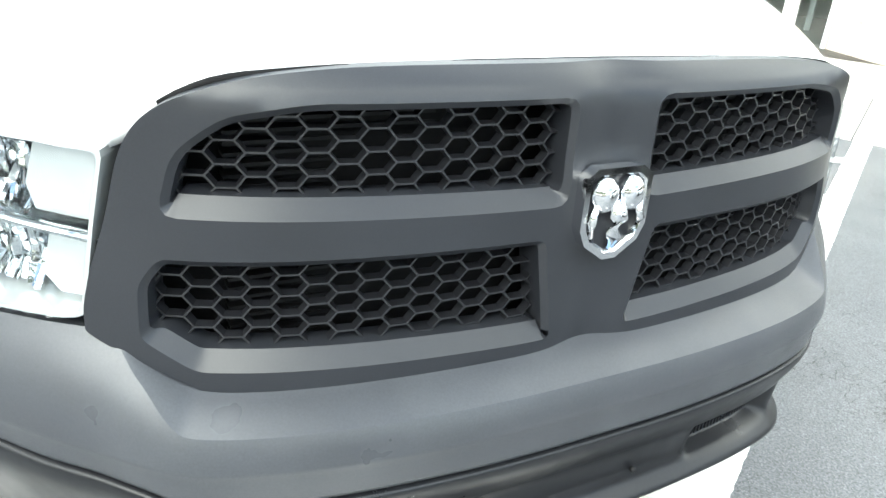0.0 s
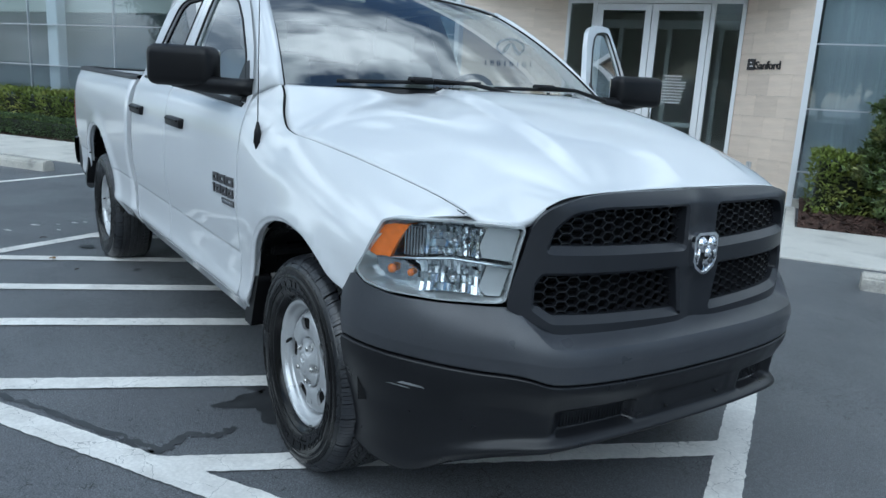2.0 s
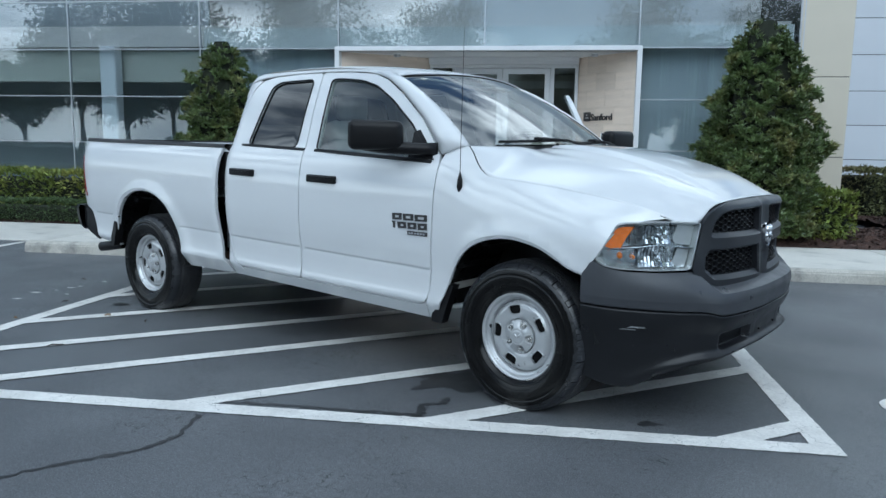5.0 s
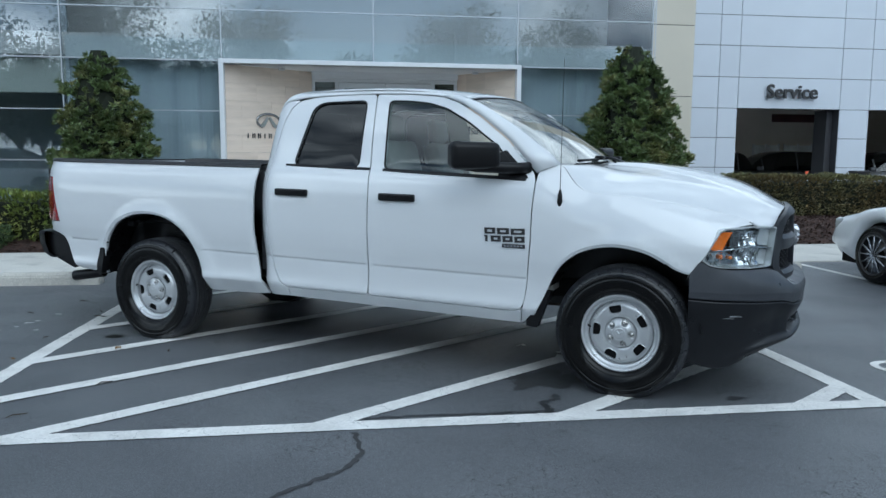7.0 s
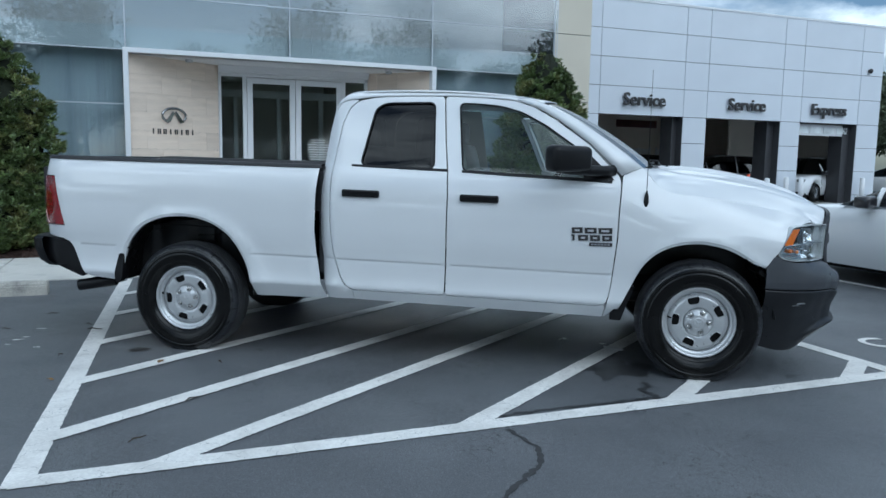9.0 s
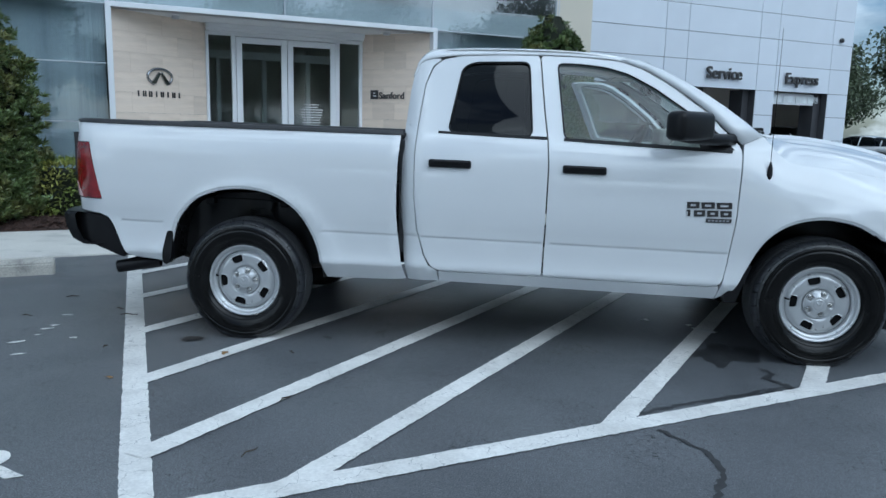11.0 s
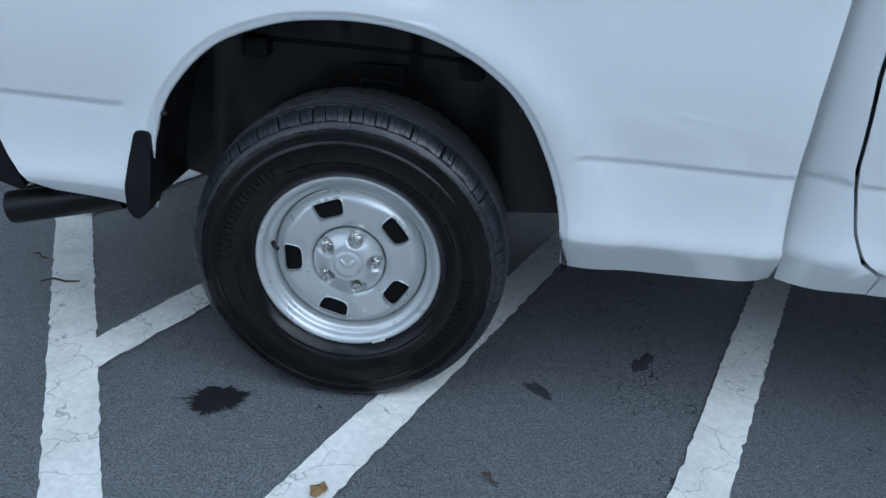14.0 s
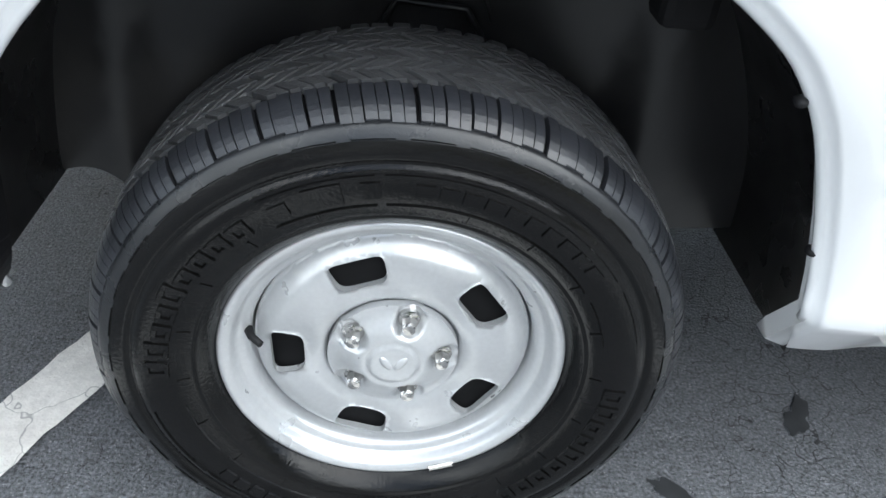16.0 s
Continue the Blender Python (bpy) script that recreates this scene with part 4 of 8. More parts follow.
# black of underside parts, also painted as shade in gaps and behind openings
M_UNDER_SHADE = material("underbody_and_shade_black", (0.004, 0.004, 0.0045), 0.7, spec=0.15, vary=0.3, scale=5.0)
M_TRIM = material("black_rubber_trim", (0.009, 0.009, 0.010), 0.5, spec=0.25, vary=0.1)
M_WINDOW = glass("side_window", (0.60, 0.68, 0.66), 1.55, power=1.9)
M_PRIVACY = glass("privacy_glass", (0.045, 0.047, 0.05), 1.4, power=2.2)
M_SCREEN = glass("windscreen_glass", (0.74, 0.79, 0.74), 3.1, power=2.6)
M_LENS = glass("clear_lamp_lens", (0.93, 0.95, 0.96), 1.45)
M_REFLECT = material("lamp_reflector", (0.60, 0.63, 0.65), 0.12, 1.0, vary=0.05, scale=20.0, bump=0.25, bump_scale=34.0, bump_dist=0.01)
M_LAMPGREY = material("lamp_bezel_grey", (0.66, 0.68, 0.68), 0.2, 0.55, vary=0.08, scale=14.0)
M_AMBER = material("amber_reflector", (0.85, 0.20, 0.02), 0.22, vary=0.15, scale=60.0, coat=0.8, bump=0.3, bump_scale=160.0, bump_dist=0.003)
M_TAIL = material("red_tail_lens", (0.19, 0.004, 0.008), 0.12, vary=0.45, scale=22.0, coat=0.9, spec=0.4)
M_TAIL_W = material("clear_tail_lens", (0.7, 0.5, 0.5), 0.15, coat=1.0)
M_SEAT = material("grey_seat_cloth", (0.36, 0.365, 0.36), 0.9, vary=0.15, scale=6.0, bump=0.2, bump_scale=400.0)
M_DASH = material("dashboard_grey", (0.44, 0.435, 0.41), 0.7, vary=0.08)
M_HEADLINE = material("headliner", (0.72, 0.70, 0.63), 0.9, vary=0.05)
M_BEDLINER = material("bed_rail_cap", (0.022, 0.022, 0.024), 0.5, vary=0.2, scale=12.0)


class Curve:
    """A smooth curve through (x, y) pairs that does not overshoot."""

    def __init__(self, *pts):
        self.x, self.y = np.array(pts, float).T
        h, d = np.diff(self.x), np.diff(self.y) / np.diff(self.x)
        m = np.concatenate([[d[0]], (d[:-1] + d[1:]) / 2, [d[-1]]])
        m[1:-1][d[:-1] * d[1:] <= 0] = 0
        for i in range(len(d)):
            if d[i] == 0:
                m[i] = m[i + 1] = 0
            else:
                a, b = m[i] / d[i], m[i + 1] / d[i]
                s = a * a + b * b
                if s > 9:
                    k = 3 / math.sqrt(s)
                    m[i], m[i + 1] = k * a * d[i], k * b * d[i]
        self.h, self.m = h, m

    def __call__(self, v):
        v = min(max(float(v), self.x[0]), self.x[-1])
        i = min(max(int(np.searchsorted(self.x, v)) - 1, 0), len(self.h) - 1)
        h = self.h[i]
        t = (v - self.x[i]) / h
        return float((1 + 2 * t) * (1 - t) ** 2 * self.y[i] + t * (1 - t) ** 2 * h * self.m[i] + t * t * (3 - 2 * t) * self.y[i + 1] + t * t * (t - 1) * h * self.m[i + 1])


PROFILE = Curve((0.36, 0.872), (0.44, 0.920), (0.50, 0.956), (0.53, 0.9735), (0.537, 0.9760), (0.548, 0.9762), (0.575, 0.9725), (0.63, 0.9690), (0.70, 0.9715), (0.76, 0.979),
                (0.84, 0.991), (0.97, 0.999), (1.12, 0.997), (1.22, 0.986), (1.30, 0.966), (1.345, 0.945), (1.372, 0.925),
                (1.40, 0.912), (1.60, 0.832), (1.80, 0.742), (1.92, 0.68))


def crease_cut(x, z):
    """The thin pressed line low on the body side; it stops short of the arches."""
    d = 0.7345 - 0.0205 * x - z
    if d < -0.003 or d > 0.05:
        return 0.0
    a = min(1.0, max(0.0, (x - 0.515) / 0.012)) * min(1.0, max(0.0, (3.02 - x) / 0.01)) + min(1.0, max(0.0, (-0.503 - x) / 0.012))
    return 0.0045 * a * min(1.0, (d + 0.003) / 0.0035) * math.exp(-max(0.0, d) / 0.014)


REAR_DROP = Curve((-1.18, 0.27), (-1.15, 0.175), (-1.10, 0.095), (-1.02, 0.04), (-0.94, 0.012), (-0.8, 0.0), (0, 0))
FRONT_DROP = Curve((3.0, 0.0), (3.6, 0.0), (3.9, 0.008), (4.0, 0.022), (4.08, 0.042), (4.14, 0.068), (4.21, 0.13), (4.28, 0.235), (4.32, 0.3))
SHUT_Z = Curve((3.0, 1.40), (3.16, 1.376), (3.2, 1.345), (3.24, 1.295), (3.28, 1.251), (3.33, 1.216), (3.40, 1.199), (3.5, 1.191), (3.65, 1.174), (3.8, 1.153), (3.95, 1.128), (4.08, 1.103), (4.18, 1.080), (4.25, 1.055), (4.296, 1.034))
TOP_Z = Curve((3.0, 1.222), (3.40, 1.199), (3.5, 1.191), (3.65, 1.174), (3.8, 1.153), (3.95, 1.128), (4.08, 1.103), (4.18, 1.080), (4.25, 1.055), (4.296, 1.034))
TOP_Y = Curve((3.0, 0.922), (3.40, 0.916), (3.5, 0.911), (3.65, 0.893), (3.8, 0.870), (3.95, 0.843), (4.08, 0.817), (4.18, 0.793), (4.25, 0.768), (4.296, 0.746))
ARCH_R, ARCH_F = (0.05, 0.42, 0.552), (3.545, 0.385, 0.512)


def flowing(pts, n=4):
    """A smooth line through the points."""
    out = []
    for i in range(len(pts) - 1):
        p0, p1, p2, p3 = (Vector(pts[max(i - 1, 0)]), Vector(pts[i]), Vector(pts[i + 1]), Vector(pts[min(i + 2, len(pts) - 1)]))
        for k in range(n):
            u = k / n
            out.append(tuple(0.5 * (2 * p1 + (p2 - p0) * u + (2 * p0 - 5 * p1 + 4 * p2 - p3) * u * u + (3 * p1 - p0 - 3 * p2 + p3) * u ** 3)))
    return out + [tuple(pts[-1])]


ARCH_REAR = flowing([(-0.468, 0.487), (-0.462, 0.57), (-0.437, 0.707), (-0.385, 0.806), (-0.286, 0.905), (-0.16, 0.960), (-0.05, 0.979), (0.06, 0.980), (0.17, 0.962), (0.25, 0.932),
                     (0.304, 0.902), (0.362, 0.857), (0.412, 0.795), (0.450, 0.727), (0.482, 0.655), (0.504, 0.585), (0.514, 0.53), (0.521, 0.47), (0.526, 0.424)])
ARCH_FRONT = flowing([(3.046, 0.447), (3.075, 0.51), (3.118, 0.60), (3.165, 0.70), (3.22, 0.78), (3.30, 0.845), (3.40, 0.886), (3.52, 0.903), (3.63, 0.892), (3.72, 0.868),
              (3.80, 0.828), (3.87, 0.783), (3.945, 0.757)])


SEGMENTS = {}


def turn_in(x, z, line):
    """How far the sheet rolls inwards beside an arch."""
    if not (line[0][0] - 0.05 < x < line[-1][0] + 0.05 and z < 1.03):
        return 0.0
    if id(line) not in SEGMENTS:
        p = np.array(line)
        SEGMENTS[id(line)] = (p[:-1], p[1:] - p[:-1])
    a, v = SEGMENTS[id(line)]
    q = np.array((x, z)) - a
    u = np.clip((q * v).sum(1) / (v * v).sum(1), 0, 1)
    d = math.sqrt(float((((q - v * u[:, None])) ** 2).sum(1).min()))
    low = 0.004 * max(0.0, 1 - d / 0.065) ** 2 * smooth01(0.80, 0.50, z) if 0.2 < x < 0.7 else 0.0
    return low + 0.014 * max(0.0, 1 - d / 0.016) ** 2


def beside(line, centre):
    return [[(centre[0] + (x - centre[0]) * k, centre[1] + (z - centre[1]) * k) for x, z in line] for k in (1.007, 1.016, 1.030)]


def flare(x, z, arch):
    d = math.hypot(x - arch[0], z - arch[1]) - arch[2]
    return 0.016 * math.exp(-(max(d, 0) / 0.06) ** 2) if z > arch[1] - 0.02 else 0.0


def w_cab(x, z):
    y = PROFILE(z + 0.017 * x) - crease_cut(x, z)
    if x < 1.17:
        y -= 0.055 * ((1.17 - x) / 0.12) ** 2
    return y


def w_bed(x, z):
    y = PROFILE(min(z + 0.017 * x, 1.33)) - REAR_DROP(x) + flare(x, z, ARCH_R) - crease_cut(x, z) - turn_in(x, z, ARCH_REAR)
    zz = z + 0.017 * x
    if zz > 1.27:
        y -= 0.5 * (zz - 1.27) ** 2 / 0.1 * 0.35
    if z < 0.52:
        y -= 0.12 * (0.52 - z)
    if x > 0.95:
        y -= 0.03 * ((x - 0.95) / 0.09) ** 2
    return y


def w_fender(x, z):
    zs, ys, span = TOP_Z(x), TOP_Y(x), 0.26
    y = max(PROFILE(min(z + 0.017 * x, 1.05)) - FRONT_DROP(x), ys) + flare(x, z, ARCH_F) - crease_cut(x, z) - turn_in(x, z, ARCH_FRONT)
    t = (z - (zs - span)) / span
    if t > 1:
        y = ys - 2.2 * (y - ys) * (t - 1)
    elif t > 0:
        y = ys + (y - ys) * (1 - t ** 2.2)
    k = smooth01(3.02, 3.40, x)
    return y if k == 1.0 else y * k + min(w_cab(x, z), 0.999) * (1 - k)


def SHUT_Y(x):
    return w_fender(x, SHUT_Z(x))


def smooth01(a, b, v):
    t = min(1.0, max(0.0, (v - a) / (b - a)))
    return t * t * (3 - 2 * t)


def inside(p, poly):
    x, z = p
    c = False
    j = len(poly) - 1
    for i in range(len(poly)):
        xi, zi = poly[i]
        xj, zj = poly[j]
        if (zi > z) != (zj > z) and x < (xj - xi) * (z - zi) / (zj - zi) + xi:
            c = not c
        j = i
    return c


def rounded(poly, r=0.03, n=4):
    """The polygon with its corners rounded off."""
    out = []
    for i, p in enumerate(poly):
        a, b, c = Vector(poly[i - 1]), Vector(p), Vector(poly[(i + 1) % len(poly)])
        d0, d1 = (a - b), (c - b)
        k0, k1 = min(r, d0.length * 0.45), min(r, d1.length * 0.45)
        q0, q1 = b + d0.normalized() * k0, b + d1.normalized() * k1
        for t in range(n + 1):
            s = t / n
            out.append(tuple(q0 * (1 - s) ** 2 + b * 2 * s * (1 - s) + q1 * s * s))
    return out


def even(poly, step):
    out = []
    for i in range(len(poly)):
        a, b = Vector(poly[i]), Vector(poly[(i + 1) % len(poly)])
        n = max(1, int(math.ceil((b - a).length / step)))
        out += [tuple(a.lerp(b, k / n)) for k in range(n)]
    return out


from mathutils.geometry import delaunay_2d_cdt


def sheet(outline, holes=(), step=0.04, lines=()):
    """Points and triangles that fill a flat outline, with holes; lines: extra points."""
    loops = [even(outline, step * 0.75)] + [even(h, step * 0.6) for h in holes]
    pts, edges = [], []
    for lp in loops:
        k = len(pts)
        pts += lp
        edges += [(k + i, k + (i + 1) % len(lp)) for i in range(len(lp))]
    arr = np.array(pts)
    x0, z0 = arr.min(0)
    x1, z1 = arr.max(0)
    cand = [(x0 + step * (i + 0.5 * (j % 2)), z0 + step * j) for i in range(1, int((x1 - x0) / step) + 1) for j in range(1, int((z1 - z0) / step) + 1)]
    near = arr
    for ln in lines:
        run = [c for c in ln if inside(c, loops[0]) and not any(inside(c, h) for h in loops[1:])]
        run = [c for c in run if np.min((arr[:, 0] - c[0]) ** 2 + (arr[:, 1] - c[1]) ** 2) > 0.004 ** 2]
        k = len(pts)
        pts += run
        edges += [(k + i, k + i + 1) for i in range(len(run) - 1) if math.dist(run[i], run[i + 1]) < 0.06]
        if run:
            near = np.concatenate([near, np.array(run)])
    for c in cand:
        if inside(c, loops[0]) and not any(inside(c, h) for h in loops[1:]):
            if np.min((near[:, 0] - c[0]) ** 2 + (near[:, 1] - c[1]) ** 2) > (0.35 * step) ** 2:
                pts.append(c)
    vs, _, tris, orig, *_ = delaunay_2d_cdt([Vector(p) for p in pts], edges, [], 0, 1e-5)
    keep = []
    for t in tris:
        c = ((vs[t[0]].x + vs[t[1]].x + vs[t[2]].x) / 3, (vs[t[0]].y + vs[t[1]].y + vs[t[2]].y) / 3)
        if inside(c, loops[0]) and not any(inside(c, h) for h in loops[1:]):
            keep.append(tuple(t))
    return [(v.x, v.y) for v in vs], keep, loops


def skin(name, outline, surf, mat, parent, holes=(), step=0.04, lines=(), rim=0.02, chamfer=0.0, label="", normals=True, flip=False, lift=0.0, weld=False):
    """A panel over a flat outline, laid on surf(a, b) -> (x, y, z), with its edges turned in by rim along -normal.
    surf also gives the outward normal as its second value."""
    pts, tris, loops = sheet(outline, holes, step, lines)
    vs, ns = [], []
    for p in pts:
        v, n = surf(*p)
        vs.append(v)
        ns.append(n)
    fs = []
    for t in tris:
        a, b, c = (Vector(vs[i]) for i in t)
        fs.append(t if (b - a).cross(c - a).dot(Vector(ns[t[0]])) > 0 else t[::-1])
    count = len(vs)
    if rim:
        for li, lp in enumerate(loops):
            k, n = len(vs), len(lp)
            rings = 4 if chamfer and li else 2
            for r in range(rings):
                for i, p in enumerate(lp):
                    v, nn = surf(*p)
                    v, nn = Vector(v), Vector(nn)
                    if r:
                        q = Vector(lp[(i + 1) % n]) - Vector(lp[i - 1])
                        o = Vector((-q.y, q.x)).normalized() * 0.004
                        if inside((p[0] + o.x, p[1] + o.y), lp) == (li > 0):
                            o = o
                        else:
                            o = -o
                        if chamfer and li:
                            o = o.normalized()
                            ch = chamfer + lift * max(0.0, o.y)
                            v2, _ = surf(p[0] + o.x * ch, p[1] + o.y * ch)
                            v = Vector(v2) - nn * (ch * 0.9 if r < 3 else rim)
                        else:
                            v = v - nn * rim
                    vs.append(tuple(v))
                    ns.append((0, 0, 0))
            for r in ((0, 2) if rings == 4 else (0,)):
                for i in range(n):
                    q = [k + r * n + i, k + r * n + (i + 1) % n, k + (r + 1) * n + (i + 1) % n, k + (r + 1) * n + i]
                    fs.append(tuple(q))
    me = bpy.data.meshes.new(name)
    me.from_pydata([tuple(v) for v in vs], [], fs)
    me.polygons.foreach_set("use_smooth", [True] * len(tris) + [bool(chamfer)] * (len(fs) - len(tris)))
    if weld:
        b = bmesh.new()
        b.from_mesh(me)
        bmesh.ops.remove_doubles(b, verts=b.verts, dist=1e-5)
        b.to_mesh(me)
        b.free()
    if normals:
        me.normals_split_custom_set_from_vertices([tuple(n) for n in ns])
    return link(name, me, mat, parent, label=label)


def side_surf(w, sgn, out=0.0):
    def f(x, z):
        y = w(x, z)
        e = 0.0025
        wx, wz = (w(x + e, z) - w(x - e, z)) / (2 * e), (w(x, z + e) - w(x, z - e)) / (2 * e)
        wx, wz = max(-6, min(6, wx)), max(-6, min(6, wz))
        n = Vector((-wx, 1, -wz)).normalized()
        return (x + n.x * out, sgn * (y + n.y * out), z + n.z * out), (n.x, sgn * n.y, n.z)
    return f


def crease(x0, x1):
    """Lines along the low body crease, on either side of its step."""
    xs = np.linspace(x0, x1, max(2, int((x1 - x0) / 0.03)))
    low = [[(float(x), zz - 0.0205 * float(x)) for x in xs] for zz in (0.710, 0.7255, 0.7330, 0.7380, 0.7475)]
    return low + [[(float(x), zz - 0.017 * float(x)) for x in xs] for zz in (0.515, 0.531, 0.5365, 0.547, 0.565)]


def grid_surface(name, rows, mat, parent, label="", close=False, flip=False):
    """A smooth surface through rows of points."""
    n = len(rows[0])
    vs = [tuple(p) for r in rows for p in r]
    fs = []
    for i in range(len(rows) - 1):
        for k in range(n - (0 if close else 1)):
            q = (i * n + k, i * n + (k + 1) % n, (i + 1) * n + (k + 1) % n, (i + 1) * n + k)
            fs.append(q[::-1] if flip else q)
    return raw(name, vs, fs, mat, parent, label, smooth=True)


def thick(ob, t, offset=-1.0):
    """Gives a shell a real thickness."""
    mod = ob.modifiers.new("thickness", "SOLIDIFY")
    mod.thickness, mod.offset = t, offset
    return ob


truck = tagged(empty("pickup_truck"), "white four-door pickup truck with grey plastic bumper and silver steel wheels", "pickup truck")

BED = [(0.526, 0.424), (0.8, 0.420), (1.048, 0.424), (1.022, 0.55), (1.000, 0.75), (0.993, 0.90), (0.999, 1.15), (1.010, 1.30), (1.012, 1.337), (0.5, 1.349), (0, 1.360), (-0.5, 1.37),
       (-1.0, 1.379), (-1.12, 1.376), (-1.155, 1.35), (-1.16, 1.245), (-0.985, 1.243), (-0.945, 1.06), (-0.902, 0.882), (-1.155, 0.882), (-1.155, 0.81), (-0.93, 0.79),
       (-0.872, 0.765), (-0.845, 0.72), (-0.80, 0.60), (-0.765, 0.535), (-0.71, 0.513)] + ARCH_REAR[:-1]
FENDER = [(2.957, 0.384), (2.972, 0.45), (3.003, 0.61), (3.031, 0.9), (3.036, 1.08), (3.047, 1.262), (3.062, 1.385), (3.13, 1.383)] + [(float(x), SHUT_Z(x)) for x in np.concatenate([np.linspace(3.16, 3.44, 15), np.linspace(3.47, 4.26, 20)])] + [(4.276, 1.041), (4.20, 1.029), (4.128, 1.012), (4.09, 0.97), (4.045, 0.90), (4.004, 0.835)] + ARCH_FRONT[::-1]
DOOR_F = [(1.907, 0.492), (2.3, 0.482), (2.90, 0.470), (2.965, 0.482), (2.985, 0.53), (2.998, 0.62), (3.023, 0.9), (3.028, 1.08), (3.039, 1.262), (3.03, 1.31), (2.83, 1.515), (2.62, 1.668), (2.46, 1.762),
          (2.334, 1.804), (2.1, 1.826), (1.852, 1.834), (1.886, 1.5), (1.910, 1.32), (1.919, 1.165), (1.914, 0.78)]
DOOR_R = [(1.897, 0.492), (1.905, 0.78), (1.910, 1.165), (1.901, 1.32), (1.877, 1.5), (1.843, 1.834), (1.6, 1.834), (1.36, 1.825), (1.25, 1.803), (1.19, 1.755), (1.15, 1.65), (1.117, 1.4),
          (1.104, 1.2), (1.106, 0.95), (1.127, 0.75), (1.17, 0.60), (1.205, 0.535), (1.26, 0.502), (1.5, 0.497)]
CAB_CORNER = [(1.060, 0.425), (1.036, 0.56), (1.018, 0.75), (1.012, 0.95), (1.022, 1.34), (1.047, 1.6), (1.072, 1.74), (1.10, 1.79), (1.16, 1.806), (1.235, 1.806), (1.182, 1.758), (1.142, 1.652), (1.109, 1.4),
              (1.096, 1.2), (1.098, 0.95), (1.119, 0.75), (1.162, 0.60), (1.198, 0.53), (1.252, 0.494), (1.26, 0.43)]
SILL = [(1.262, 0.428), (1.9, 0.412), (2.952, 0.385), (2.965, 0.45), (2.96, 0.468), (2.90, 0.461), (1.9, 0.483), (1.262, 0.493)]
WIN_R = rounded([(1.300, 1.356), (1.812, 1.338), (1.782, 1.792), (1.44, 1.786), (1.37, 1.75)], 0.045)
WIN_F = rounded([(2.006, 1.331), (2.965, 1.285), (2.76, 1.487), (2.545, 1.638), (2.38, 1.727), (2.24, 1.766), (2.08, 1.783), (1.955, 1.786)], 0.035)


def rim_line(loop, w, sgn, r, mat, name, parent, out=0.003, label=""):
    """A thin rubber bead along a closed line on the side of the body."""
    pts = [Vector(side_surf(w, sgn, out)(*p)[0]) for p in even(loop, 0.03)]
    vs, fs = sweep(pts + [pts[0]], r, 6)
    return raw(name, vs, fs, mat, parent, label, smooth=True)


HINGE = {1: (3.03, 0.94)}
MIRROR_AT = (2.70, -1.105, 1.42)


def handle_part(door, x, z, sgn):
    w = PROFILE(z + 0.017 * x)
    b = bmesh.new()
    box(b, x, x + 0.258, -0.012, 0.026, z - 0.022, z + 0.026, bevel=0.011, segments=3)
    for v in b.verts:
        v.co.z -= 0.02 * (v.co.x - x)
        v.co.y = sgn * (w + v.co.y + 0.002 - 0.006 * abs((v.co.x - x - 0.13) / 0.13) ** 2)
    bmesh.ops.recalc_face_normals(b, faces=b.faces)
    part("handle", b, M_BLACK, door, "black plastic pull handle", smooth=True)
    b = bmesh.new()
    box(b, x + 0.03, x + 0.235, 0.0, 0.012, z + 0.008, z + 0.020, bevel=0.004, segments=2)
    for v in b.verts:
        v.co.z -= 0.02 * (v.co.x - x)
        v.co.y = sgn * (w + v.co.y + 0.02)
    bmesh.ops.recalc_face_normals(b, faces=b.faces)
    part("handle_grip", b, M_TRIM, door)


def mirror_part(door, sgn):
    b = bmesh.new()
    box(b, -0.155, 0.155, -0.065, 0.065, -0.085, 0.085, bevel=0.04, segments=4)
    for v in b.verts:
        v.co.y *= 1 - 0.25 * (v.co.x > 0.05) * (v.co.y > 0)
        v.co.z *= 0.94 + 0.2 * (0.155 - v.co.x)
    d = Vector((0.232, 0.191, 0)).normalized()
    m = Matrix.Translation((MIRROR_AT[0], MIRROR_AT[1], MIRROR_AT[2])) @ Matrix.Rotation(math.atan2(d.y, d.x), 4, "Z")
    bmesh.ops.transform(b, matrix=m, verts=b.verts)
    if sgn > 0:
        bmesh.ops.scale(b, vec=(1, -1, 1), verts=b.verts)
    bmesh.ops.recalc_face_normals(b, faces=b.faces)
    mir = part("mirror", b, M_BLACK, door, "black plastic wing mirror", smooth=True)
    b = bmesh.new()
    pts = [(2.985, -0.905, 1.345), (2.93, -0.955, 1.345), (2.84, -1.02, 1.348), (2.72, -1.09, 1.352), (2.62, -1.15, 1.36)]
    vs, fs = sweep(pts, 0.036, 10, taper=[1.1, 1.0, 1.0, 0.95, 0.7])
    vs = [(v.x, v.y * -sgn, v.z) for v in vs]
    raw("mirror_arm", vs, fs, M_BLACK, mir, smooth=True)
    b = bmesh.new()
    box(b, -0.13, 0.13, 0.062, 0.068, -0.068, 0.068, bevel=0.002)
    bmesh.ops.transform(b, matrix=m, verts=b.verts)
    if sgn > 0:
        bmesh.ops.scale(b, vec=(1, -1, 1), verts=b.verts)
        bmesh.ops.recalc_face_normals(b, faces=b.faces)
    part("mirror_glass", b, M_CHROME, mir)
    sail = [(2.80, 1.296), (2.995, 1.287), (2.93, 1.36), (2.83, 1.455), (2.79, 1.44)]
    skin("mirror_sail", sail, side_surf(w_cab, sgn, 0.004), M_BLACK, door, step=0.05, rim=0.012)


